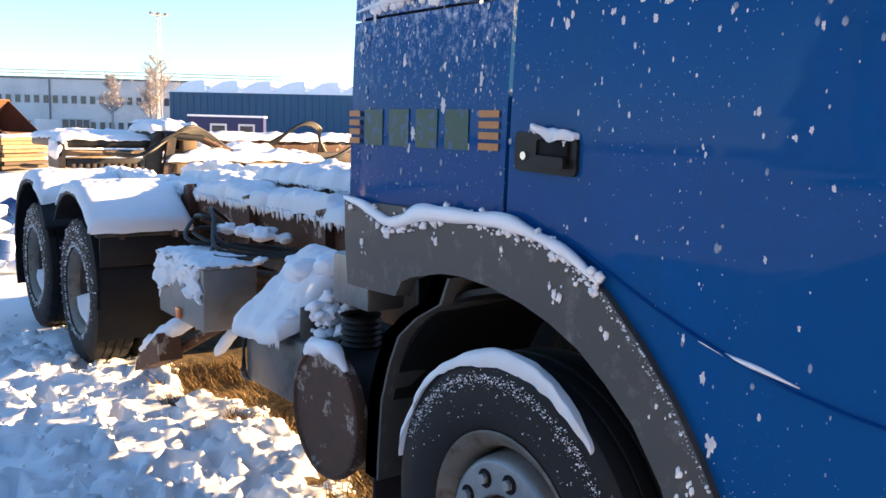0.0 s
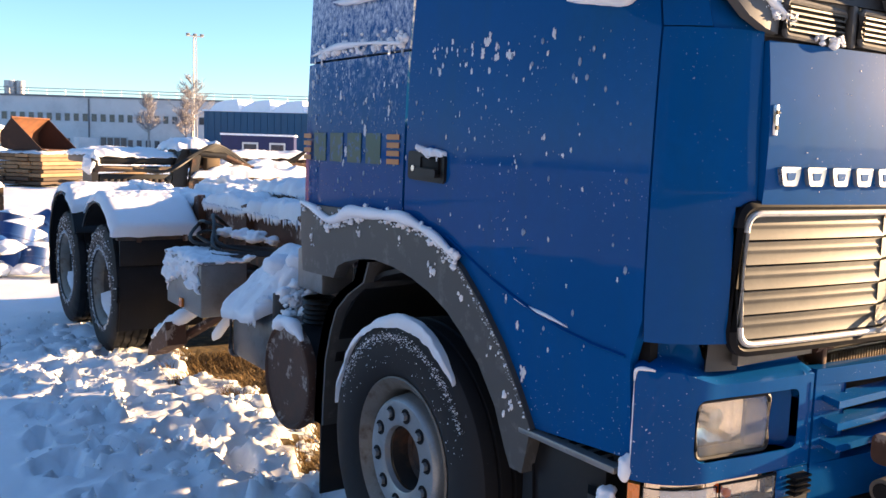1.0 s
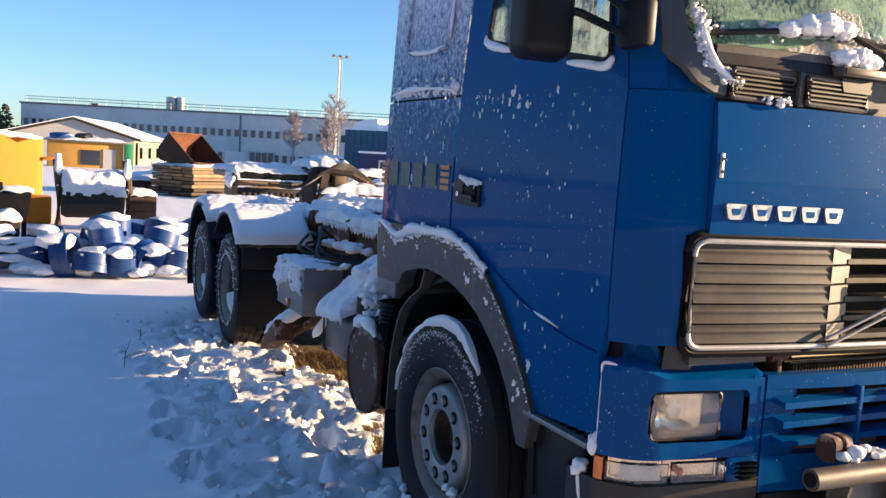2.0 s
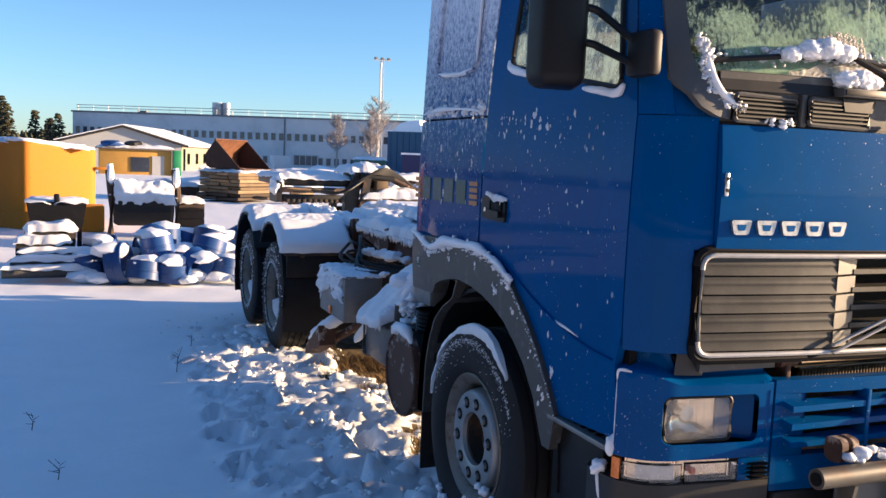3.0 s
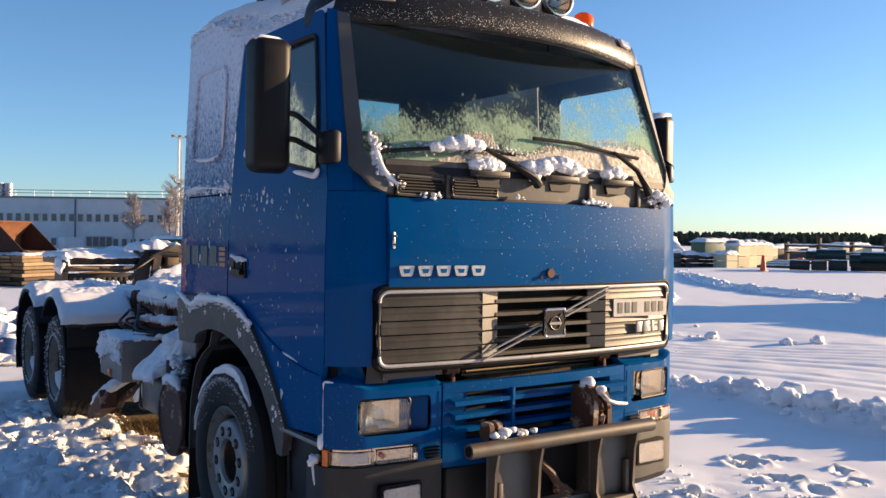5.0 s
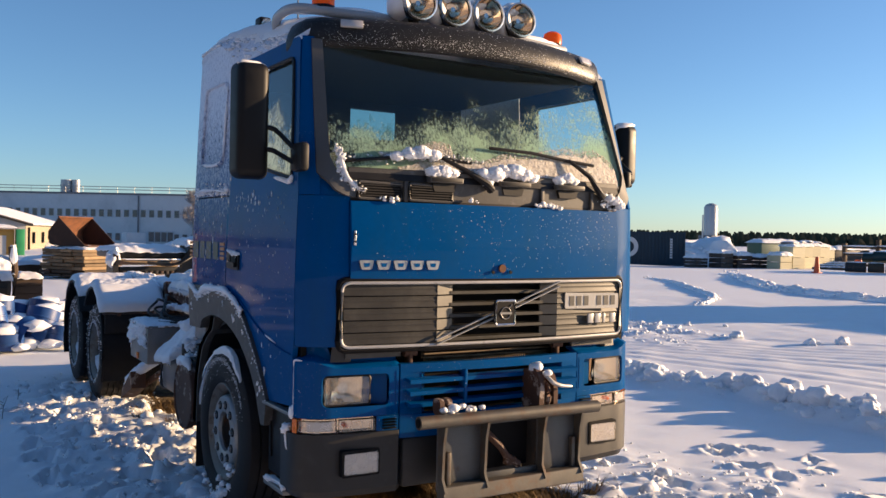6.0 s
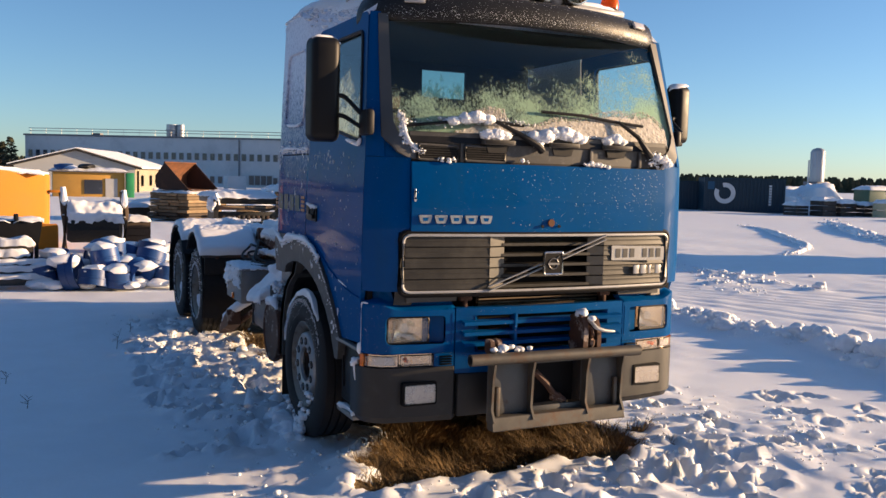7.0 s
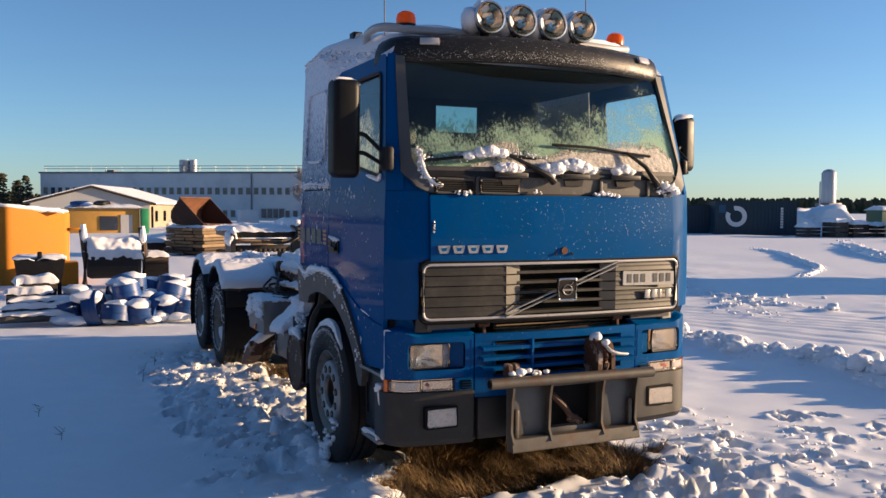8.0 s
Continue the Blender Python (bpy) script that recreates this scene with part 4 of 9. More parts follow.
for z in (1.795, 1.835):
    part("bolt_hole", rod(B(), (-0.9375, front_y(0.94, 1.8) - 0.028, z), (-0.9375, front_y(0.94, 1.8) - 0.034, z), 0.006, 8), TRIM_SHADE_BLACK, latch)
bm = sheet(B(), lambda u, v: ((u - 0.5) * 1.95, front_y((u - 0.5) * 1.95, 1.6) + 0.022, 1.57 + 0.46 * v), 12, 3)
thicken(bm, lambda c: (0, 0.02, 0))
part("bonnet_seal", bm, BLACK, truck)

# cowl with vents, under the windscreen
cowl = part("cowl", thicken(sheet(B(), lambda u, v: ((u - 0.5) * 1.93, front_y((u - 0.5) * 1.93, 2.0) + 0.012 - 0.012 * v, 2.018 + 0.178 * v), 16, 4), lambda c: (0, 0.02, 0)), PLASTIC, truck,
            "grey-brown plastic cowl with slatted vents")
for x0, x1 in ((-0.92, -0.655), (-0.62, -0.34)):
    fy = front_y((x0 + x1) / 2, 2.0) - 0.002
    bm = prism(B(), rounded([(x0, 2.035), (x1, 2.03), (x1, 2.112), (x0, 2.118)], 0.012), 1, fy - 0.004, fy + 0.03)
    vent = part("vent", bm, TRIM_SHADE_BLACK, cowl)
    for k in range(5):
        z = 2.045 + k * 0.0145
        part("slat", box(B(), x0 + 0.008, x1 - 0.008, fy - 0.014, fy + 0.004, z, z + 0.005), BLACK, vent)
    sweep(bm := B(), [(x, fy - 0.006, z) for x, z in rounded([(x0, 2.033), (x1, 2.028), (x1, 2.116), (x0, 2.122)], 0.014)], 0.008, 6, closed=True)
    part("vent_frame", bm, PLASTIC, vent)
for x0 in (-0.50, -0.02, 0.40):
    pad_ = part("step_pad", box(B(), x0 - 0.01, x0 + 0.21, -0.105, -0.03, 2.135, 2.165, 0.004), PLASTIC, cowl, "grey plastic foothold on the cowl")
    part("pad_rim", box(B(), x0 - 0.002, x0 + 0.202, -0.109, -0.105, 2.140, 2.160, 0.0015), BLACK, pad_)
    part("bracket", prism(B(), [(x0 + 0.02, 2.13), (x0 + 0.18, 2.13), (x0 + 0.165, 2.085), (x0 + 0.035, 2.085)], 1, -0.075, -0.04), BLACK, pad_)
part("cowl_lip", thicken(sheet(B(), lambda u, v: ((u - 0.5) * 1.93, front_y((u - 0.5) * 1.93, 2.0) - 0.010 + 0.02 * v, 2.135 + 0.065 * v), 16, 2), lambda c: (0, 0.012, 0)), BLACK, cowl, "black upper lip of the cowl")
for x in (-0.635, 0.30, 0.72):
    part("cowl_joint", box(B(), x - 0.012, x + 0.012, front_y(x, 2.0) - 0.012, front_y(x, 2.0) + 0.01, 2.022, 2.135, 0.004), PLASTIC, cowl)

# windscreen, bowed
bm = sheet(B(), lambda u, v: ((u - 0.5) * (2.15 - 0.07 * v), front_y((u - 0.5) * 2.08, 2.12 + 0.80 * v) + 0.006, 2.12 + 0.80 * v), 28, 12)
thicken(bm, lambda c: (0, 0.005, 0))
part("windscreen", bm, SCREEN, truck, "windscreen with green-tinged ice along its foot").visible_shadow = False
bm = sweep(B(), [(x, front_y(x, 2.19) - 0.010, 2.20 - 0.03 * abs(x)) for x in [-1.0 + 0.1 * k for k in range(21)]], 0.016, 8)
part("screen_seal", bm, BLACK, truck)
# wipers
for px, ex, bx, ez, bz, pz in ((-0.09, -0.40, -1.0, 2.285, 2.23, 2.11), (0.80, 0.56, -0.04, 2.33, 2.365, 2.105)):
    w = part("wiper", sweep(B(), [(px, front_y(px, pz) - 0.03, pz), (px - 0.04, front_y(px, pz) - 0.05, pz + 0.03), ((px + ex) / 2, front_y(ex, 2.2) - 0.06, (pz + ez) / 2 + 0.01), (ex, front_y(ex, ez) - 0.035, ez)],
                            [0.026, 0.022, 0.016, 0.010], 8), BLACK, truck, "black wiper lying in snow")
    part("wiper_blade", sweep(B(), [(ex + 0.22, front_y(ex, ez) - 0.016, ez - 0.02), (ex, front_y(ex, ez) - 0.022, ez - 0.004), ((ex + bx) / 2, front_y((ex + bx) / 2, (ez + bz) / 2) - 0.03, (ez + bz) / 2 + 0.008), (bx, front_y(bx, bz) - 0.016, bz)],
                              0.011, 6), BLACK, w)

# roof with rounded edges
def roof_pt(u, v):
    x = (u - 0.5) * 2
    y = 0.33 + 1.85 * v
    e = min(1.0, abs(x)) ** 11
    edge_z = 2.955 + 0.16 * smoothstep(0.50, 0.74, v)
    top_z = 3.055 + 0.11 * smoothstep(0.0, 0.34, v) + 0.075 * smoothstep(0.3, 0.62, v)
    zz = edge_z * e + top_z * (1 - e) + 0.012 * (1 - x * x) - 0.025 * max(0, (v - 0.9) / 0.1) ** 2
    return (math.copysign(half_w(y, 2.97) * min(1.0, abs(x)) ** 0.92, x), y, zz)


roof = part("roof", thicken(sheet(B(), roof_pt, 28, 16), lambda c: (0, 0, -0.03)), FROSTED, truck, "blue cab roof under patchy snow")
for x0, x1, z0, z1 in ((-1.16, -0.02, 1.3, 2.60), (-0.02, 0.52, 1.3, 2.60), (0.52, 1.16, 1.3, 2.60), (-1.10, -0.02, 2.60, 2.86), (0.52, 1.10, 2.60, 2.86), (-1.08, 1.08, 2.86, 3.0)):
    part("rear_wall", box(B(), x0, x1, 2.17, 2.20, z0, z1), PAINT, truck)
part("rear_window", box(B(), -0.02, 0.52, 2.18, 2.184, 2.60, 2.86), REAR_GLASS, truck, "small window in the cab's back wall").visible_shadow = False
part("cab_floor", box(B(), -1.12, 1.12, 0.10, 2.17, 1.42, 1.46), FABRIC, truck)
for x0, x1, z0, z1 in ((-1.10, 0.04, 1.46, 2.94), (0.46, 1.10, 1.46, 2.94), (0.04, 0.46, 1.46, 2.62), (0.04, 0.46, 2.86, 2.94)):
    part("back_lining", box(B(), x0, x1, 2.125, 2.15, z0, z1), FABRIC, truck, "dark lining of the cab's back wall")
part("head_lining", box(B(), -1.03, 1.03, 0.36, 2.12, 2.915, 2.935), FABRIC, truck)
part("dashboard", prism(B(), [(0.06, 1.5), (0.06, 2.06), (0.24, 2.10), (0.55, 2.0), (0.55, 1.5)], 0, -1.1, 1.1), FABRIC, truck, "dark dashboard")
bm = sweep(B(), [(0.55 + 0.23 * math.cos(t), 0.62 + 0.10 * math.sin(t), 2.08 + 0.2 * math.sin(t)) for t in (2 * math.pi * k / 28 for k in range(28))], 0.014, 8, closed=True)
part("steering_wheel", bm, BLACK, truck)
for x in (-0.55, 0.55):
    seat = part("seat", box(B(), x - 0.24, x + 0.24, 1.05, 1.5, 1.6, 1.85, 0.05), FABRIC, truck, "dark cloth driver's seat")
    part("backrest", box(B(), x - 0.23, x + 0.23, 1.45, 1.57, 1.8, 2.42, 0.05), FABRIC, seat)
    part("headrest", box(B(), x - 0.13, x + 0.13, 1.45, 1.55, 2.44, 2.62, 0.04), HEADREST, seat, "brownish headrest")

# outer sun visor: bowed black shade over the windscreen
def visor_pt(u, v):
    """From the roof over the brow down to the lip, wrapping round the cab's corners."""
    prof = ((0.26, 3.075), (0.13, 3.08), (0.06, 3.065), (0.02, 3.03), (0.0, 2.97), (0.0, 2.915), (0.006, 2.895), (0.02, 2.892))
    k = v * (len(prof) - 1)
    i = min(int(k), len(prof) - 2)
    f = k - i
    d, z = (prof[i][q] * (1 - f) + prof[i + 1][q] * f for q in (0, 1))
    s, q = (-1 if u < 0.5 else 1), abs(u - 0.5) * 2
    if q < 0.84:
        x = q / 0.84
        px, py, nx, ny = 1.0 * x, 0.075 + 0.19 * x ** 2.1, 0.38 * x, 1.0
    else:
        a = (q - 0.84) / 0.16
        px, py = 1.0 + 0.13 * math.sin(a * math.pi / 2), 0.265 + 0.20 * (1 - math.cos(a * math.pi / 2)) + 0.05 * a
        nx, ny = 0.38 + 0.62 * a, 1.0 - 0.85 * a
    return (s * (px - nx * d), py + ny * d, z + 0.022 * (1 - q * q) - 0.004 * q * q)


VISOR_M = pbr("visor_black", (0.02, 0.02, 0.02), 0.4, 0, 0.3, 12, 0.3, 120, (0.42, 0.43, 0.45), (0.60, 0.74), 130)
VISOR_M.node_tree.nodes["Principled BSDF"].inputs["Specular IOR Level"].default_value = 0.25
visor = part("sun_visor", thicken(sheet(B(), visor_pt, 30, 10), lambda c: (0, 0.015, -0.008)), VISOR_M, truck, "black outer sun visor dusted with snow")
for s in (-1, 1):
    bm = B()
    box(bm, -0.065, 0.065, -0.01, 0.01, -0.024, 0.024, 0.006)
    bmesh.ops.transform(bm, matrix=pose(s * 0.86, 0.215, 3.025, -24, 0, s * 20), verts=bm.verts)
    part("marker_lamp", bm, LENS_WHITE, visor, "small pale marker lamp")

# roof bar with lamps, beacons and aerials
bm = sweep(B(), smooth_path([(-1.0, 1.02, 3.10), (-1.04, 0.92, 3.175), (-1.02, 0.66, 3.185), (-0.82, 0.48, 3.145), (-0.5, 0.42, 3.14), (0, 0.39, 3.135), (0.5, 0.42, 3.14), (0.82, 0.48, 3.145), (1.02, 0.66, 3.185), (1.04, 0.92, 3.175), (1.0, 1.02, 3.10)], 6), 0.030, 12)
bar = part("roof_bar", bm, BAR_M, truck, "grey tube carrying lamps across the roof")
for x in (-0.385, -0.135, 0.113, 0.362):
    m = Matrix.Translation((x, 0.31, 3.235)) @ pose(0, 0, 0, 0, 0, 90 - 3) @ pose(0, 0, 0, 0, 4, 0)
    lamp = part("spot_lamp", lathe(B(), [(0.0, 0.10), (0.05, 0.095), (0.09, 0.05), (0.108, 0.0), (0.112, -0.03), (0.108, -0.042), (0.098, -0.045)], 32, m), BLACK, bar, "round auxiliary lamp with chrome rim")
    part("lamp_rim", lathe(B(), [(0.098, -0.042), (0.102, -0.052), (0.112, -0.05), (0.114, -0.03), (0.108, -0.02)], 32, m), CHROME, lamp)
    part("reflector", lathe(B(), [(0.0, 0.055), (0.04, 0.048), (0.075, 0.02), (0.098, -0.030)], 28, m), REFLECTOR, lamp)
    part("lens", lathe(B(), [(0.0, -0.056), (0.05, -0.053), (0.099, -0.042)], 28, m), GLASS, lamp).visible_shadow = False
    part("bulb_holder", lathe(B(), [(0.0, -0.01), (0.016, -0.01), (0.016, 0.05)], 12, m), CHROME, lamp)
    part("foot", box(B(), x - 0.02, x + 0.02, 0.32, 0.40, 3.11, 3.16, 0.004), BLACK, lamp)
for x, tilt in ((-0.90, 0), (0.86, 5)):
    m = Matrix.Translation((x + (0.02 if x < 0 else 0), 0.58, 3.165 if x < 0 else 3.165)) @ pose(0, 0, 0, 0, -90 + tilt, 0)
    bc = part("beacon", lathe(B(), [(0.0, 0.0), (0.075, 0.0), (0.075, 0.02), (0.07, 0.035)], 24, m), BLACK, bar, "amber beacon on a dark base")
    part("dome", lathe(B(), [(0.068, 0.035), (0.068, 0.075), (0.060, 0.105), (0.035, 0.122), (0.0, 0.126)], 24, m), AMBER, bc, "amber plastic dome")
for x in (-0.97, 0.72):
    part("aerial", rod(B(), (x, 0.75, 3.05), (x, 0.78, 3.75), 0.004, 6), BLACK, truck, "thin whip aerial")
rv = part("roof_horn", box(B(), -1.0, -0.92, 1.36, 1.46, 3.20, 3.285, 0.012), BLACK, truck, "small dark horn on the roof edge")
part("horn_mouth", rod(B(), (-0.96, 1.355, 3.24), (-0.96, 1.335, 3.24), 0.03, 14), CHROME, rv)

# grille, on a near-black plate painted as the shade behind its slats
grille = part("grille", box(B(), -0.99, 0.99, 0.10, 0.13, 1.19, 1.60), TRIM_SHADE_BLACK, truck, "grey slatted radiator grille with a bright rim")
edge = rounded([(-1.0, 1.222), (-1.0, 1.572), (1.0, 1.572), (1.0, 1.222)], 0.05)
dense = []
for i, (x, z) in enumerate(edge):
    x2, z2 = edge[(i + 1) % len(edge)]
    n = max(1, int(abs(x2 - x) / 0.1))
    dense += [(x + (x2 - x) * k / n, z + (z2 - z) * k / n) for k in range(n)]
part("rim", sweep(B(), [(x, front_y(x, 1.4) - 0.010, z) for x, z in dense], 0.0092, 8, closed=True), RIM_TRIM, grille, "light grey rim round the grille")
part("rim_gap", sweep(B(), [(x * 1.014, front_y(x, 1.4) + 0.004, 1.397 + (z - 1.397) * 1.10) for x, z in dense], 0.018, 6, closed=True), TRIM_SHADE_BLACK, grille)
for k in range(5):
    z0, z1 = 1.236 + k * 0.0665, 1.236 + (k + 1) * 0.0665 - 0.006
    for s in (-1, 1):
        def block(u, v, s=s, z0=z0, z1=z1):
            x = 0.985 - u * 0.555
            lip = 0.007 * (1 - v) ** 3 + 0.004 * math.exp(-((v - 0.62) / 0.05) ** 2)
            return (s * x, front_y(x, 1.4) + 0.002 - lip, z0 + (z1 - z0) * v)
        bm = thicken(sheet(B(), block, 8, 12), lambda c: (0, 0.035, 0))
        part("grille_block", bm, GRILLE_M, grille)
    bm = B()
    ys = front_y(0, 1.4) + 0.03
    prism(bm, [(ys - 0.002, z0 + 0.0), (ys + 0.055, z0 + 0.004), (ys + 0.055, z0 + 0.022), (ys - 0.002, z0 + 0.018)], 0, -0.335, 0.335)
    part("slat", bm, GRILLE_M, grille)
for s in (-1, 1):
    for k in range(5):
        z0, z1 = 1.237 + k * 0.0665, 1.237 + (k + 1) * 0.0665 - 0.008
        bm = thicken(sheet(B(), lambda u, v: (s * (0.432 - 0.115 * u), front_y(0.43, 1.4) - 0.003 + 0.026 * u, z0 + (z1 - z0) * v), 3, 2), lambda c: (0, 0.012, 0))
        part("block_end", bm, GRILLE_END, grille)
fy = front_y(0, 1.4) - 0.028
for dz in (-0.014, 0.014):
    part("diagonal_bar", sweep(B(), [(-0.45, fy + 0.016, 1.236 + dz), (0.0, fy + 0.006, 1.40 + dz), (0.43, fy + 0.016, 1.556 + dz)], 0.0085, 8, flat=0.6), RIM_TRIM, grille, "diagonal metal bar")
bm = prism(B(), rounded([(-0.068, 1.325), (0.068, 1.325), (0.068, 1.465), (-0.068, 1.465)], 0.012), 1, fy - 0.024, fy)
badge = part("badge", bm, TRIM_SHADE_BLACK, grille, "square dark badge with a ring in a bright frame")
part("badge_frame", sweep(B(), [(x, fy - 0.022, z) for x, z in rounded([(-0.068, 1.325), (0.068, 1.325), (0.068, 1.465), (-0.068, 1.465)], 0.012)], 0.007, 6, closed=True), CHROME, badge)
part("badge_ring", sweep(B(), [(0.034 * math.cos(t), fy - 0.026, 1.392 + 0.034 * math.sin(t)) for t in (2 * math.pi * k / 24 for k in range(24))], 0.0028, 6, closed=True), ALU, badge)
part("badge_bar", box(B(), -0.042, 0.042, fy - 0.029, fy - 0.025, 1.385, 1.398), ALU, badge)
part("badge_arrow", sweep(B(), [(0.02, fy - 0.027, 1.42), (0.042, fy - 0.027, 1.442)], 0.0032, 6), ALU, badge)
py = front_y(0.7, 1.45) - 0.018
plate = part("number_plate", prism(B(), rounded([(0.495, 1.40), (0.935, 1.395), (0.935, 1.49), (0.495, 1.50)], 0.008), 1, py - 0.008, py), PLATE_WHITE, grille, "white number plate, its characters unreadable bars")
for k, x in enumerate((0.53, 0.588, 0.646, 0.752, 0.81, 0.868)):
    part("character_bar", box(B(), x, x + 0.036, py - 0.0105, py - 0.0075, 1.418, 1.478, 0.0), GRILLE_END, plate)
for k, x in enumerate((0.68, 0.74, 0.805, 0.865)):
    part("model_bar", box(B(), x, x + (0.02 if k == 2 else 0.045), py - 0.012, py - 0.002, 1.305, 1.365, 0.003), RIM_TRIM, grille, "pale model lettering bar")

# block under the cab floor, added to shut off daylight between the rails
part("gearbox", prism(B(), rounded([(1.0, 0.50), (1.0, 0.98), (2.4, 0.98), (3.5, 0.90), (3.6, 0.62), (2.2, 0.50)], 0.08), 0, -0.42, 0.42), CHASSIS, truck, "dark block added between the frame rails to stop daylight")

# opening under the grille; near-black plates stand for the shade in its depth
part("radiator", box(B(), -0.58, 0.60, 0.16, 0.20, 0.80, 1.24), TRIM_SHADE_BLACK, truck)
core = part("radiator_core", box(B(), -0.44, 0.50, 0.085, 0.12, 1.075, 1.235), TRIM_SHADE_BLACK, truck, "brown radiator core with fine fins")
for k in range(5):
    part("radiator_pipe", rod(B(), (-0.43, 0.078 - 0.006 * k, 1.10 + k * 0.024), (0.49, 0.078 - 0.006 * k, 1.10 + k * 0.024), 0.0055, 8), RADIATOR_M, core)
for k in range(58):
    part("radiator_fin", box(B(), -0.425 + k * 0.0158, -0.4205 + k * 0.0158, 0.056, 0.084, 1.078, 1.118), RADIATOR_M, core)
for x in (-0.56, 0.5):
    hg = part("flap_hinge", rod(B(), (x - 0.03, 0.02, 1.17), (x + 0.05, 0.02, 1.17), 0.022, 10), RUST, truck, "rusty hinge bracket")
    part("hinge_arm", box(B(), x - 0.005, x + 0.02, 0.0, 0.06, 1.11, 1.21, 0.005), RUST, hg)
for s in (-1, 1):
    bm = sheet(B(), lambda u, v: (s * corner(0.32 * u, 1.3)[0] * (0.965 - 0.01 * v), corner(0.32 * u, 1.3)[1] + 0.05, 1.135 + 0.10 * v), 10, 2)
    part("under_grille_trim", thicken(bm, lambda c: (-s * 0.02, 0.02, 0)), PLASTIC, truck)
    part("under_grille_trim", thicken(sheet(B(), lambda u, v: (s * (0.96 - 0.34 * u), front_y(0.9, 1.3) + 0.03, 1.155 + 0.075 * v), 3, 2), lambda c: (0, 0.02, 0)), PLASTIC, truck)


# bumper: blue lamp housings, blue middle with slots, black underside
def bump_pt(s, u, z, out=0.0):
    """Along the bumper: u 0 at |x| 0.645 to 1 at the wheel-arch side."""
    if u < 0.36:
        x = 0.645 + (0.99 - 0.645) * u / 0.36
        return (s * x, -0.045 + 0.06 * (x / 0.99) ** 3 - out, z)
    t = (u - 0.36) / 0.64
    if t < 0.6:
        a = t / 0.6 * math.pi / 2
        return (s * (0.99 + (0.215 + out) * math.sin(a)), 0.19 - (0.175 + out) * math.cos(a), z)
    return (s * (1.205 + out), 0.19 + 0.10 * (t - 0.6) / 0.4, z)


def bumper_strip(s, u0, u1, z0, z1, nu=14, nz_=4, out=0.0, th=0.03, lean=0.0):
    return thicken(sheet(B(), lambda u, v: bump_pt(s, u0 + (u1 - u0) * u, z0 + (z1 - z0) * v, out - lean * v), nu, nz_), lambda c: (-s * th, th, 0))


for s in (-1, 1):
    opening = rounded([(0.06, 0.893), (0.06, 1.068), (0.468, 1.068), (0.468, 0.893)], [0.03, 0.03, 0.045, 0.045], 6)
    bm = B()
    edges = []
    for loop in ([(0.0, 0.835), (0.685, 0.835), (0.685, 1.142), (0.60, 1.20), (0.0, 1.20)], opening):
        vs = [bm.verts.new((u, 0, z)) for u, z in loop]
        edges += [bm.edges.new((vs[k], vs[(k + 1) % len(vs)])) for k in range(len(vs))]
    bmesh.ops.triangle_fill(bm, use_beauty=True, use_dissolve=False, edges=edges, normal=(0, 1, 0))
    for axis, cuts in ((0, [0.04 * k for k in range(1, 25)]), (2, [0.88, 0.94, 1.0, 1.06, 1.09, 1.11, 1.1285, 1.14, 1.15, 1.16, 1.167, 1.185])):
        for c in cuts:
            co, no = [0, 0, 0], [0, 0, 0]
            co[axis], no[axis] = c, 1
            bmesh.ops.bisect_plane(bm, geom=bm.verts[:] + bm.edges[:] + bm.faces[:], plane_co=co, plane_no=no)
    for v in bm.verts:
        u, z = v.co.x, v.co.z
        # upright face, ledge drawn inwards, and at the corner a neck up to the panel above
        curl, back_ = max(0.0, (z - 1.09) / 0.11), 0.0
        top = 1.105 + 0.040 * smoothstep(0.36, 0.55, u)
        if curl > 0.7:
            z, back_ = top + 0.035 + (curl - 0.7) / 0.3 * (0.008 + 0.085 * smoothstep(0.37, 0.47, u)), 0.06
        elif curl > 0.35:
            z, back_ = top + 0.1 * (curl - 0.35), 0.06 * smoothstep(0.35, 0.70, curl)
        elif curl > 0:
            z = 1.09 + (top - 1.09) * curl / 0.35
        v.co = bump_pt(s, u, z, -back_)
    thicken(bm, lambda c: (-s * 0.025, 0.03, 0))
    lampbox = part("lamp_housing", bm, PAINT, truck, "blue bumper corner with a rounded opening for the headlamp", angle=50)
    bm = B()
    rim_a = [bm.verts.new(bump_pt(s, u, z, -0.002)) for u, z in opening]
    rim_b = [bm.verts.new(Vector(bump_pt(s, u, z, -0.002)) + Vector((0, 0.10, 0))) for u, z in opening]
    for k in range(len(opening)):
        q = (k + 1) % len(opening)
        bm.faces.new((rim_a[k], rim_a[q], rim_b[q], rim_b[k]))
    part("recess_wall", thicken(bm, lambda c: (0, 0.004, 0)), PAINT, lampbox)
    part("lamp_recess", thicken(sheet(B(), lambda u, v: (s * (0.66 + 0.16 * u), -0.030 + 0.095 * u ** 0.8, 0.88 + 0.20 * v), 6, 3), lambda c: (0, 0.02, 0)), PAINT, lampbox)
    hb = prism(B(), rounded([(s * 0.80, 0.893), (s * 1.075, 0.893), (s * 1.075, 1.072), (s * 0.80, 1.072)], 0.02), 1, 0.150, 0.18)
    hl = part("headlamp", hb, BLACK, truck, "rectangular headlamp with ribbed glass")
    bowl = sheet(B(), lambda u, v: (s * (0.806 + 0.262 * u), 0.145 - 0.085 * abs(2 * u - 1) ** 2.2 - 0.03 * abs(2 * v - 1) ** 4 * (1 - abs(2 * u - 1)), 0.899 + 0.167 * v), 14, 8)
    part("reflector", thicken(bowl, lambda c: (0, 0.006, 0)), REFLECTOR, hl, "bright reflector bowl")
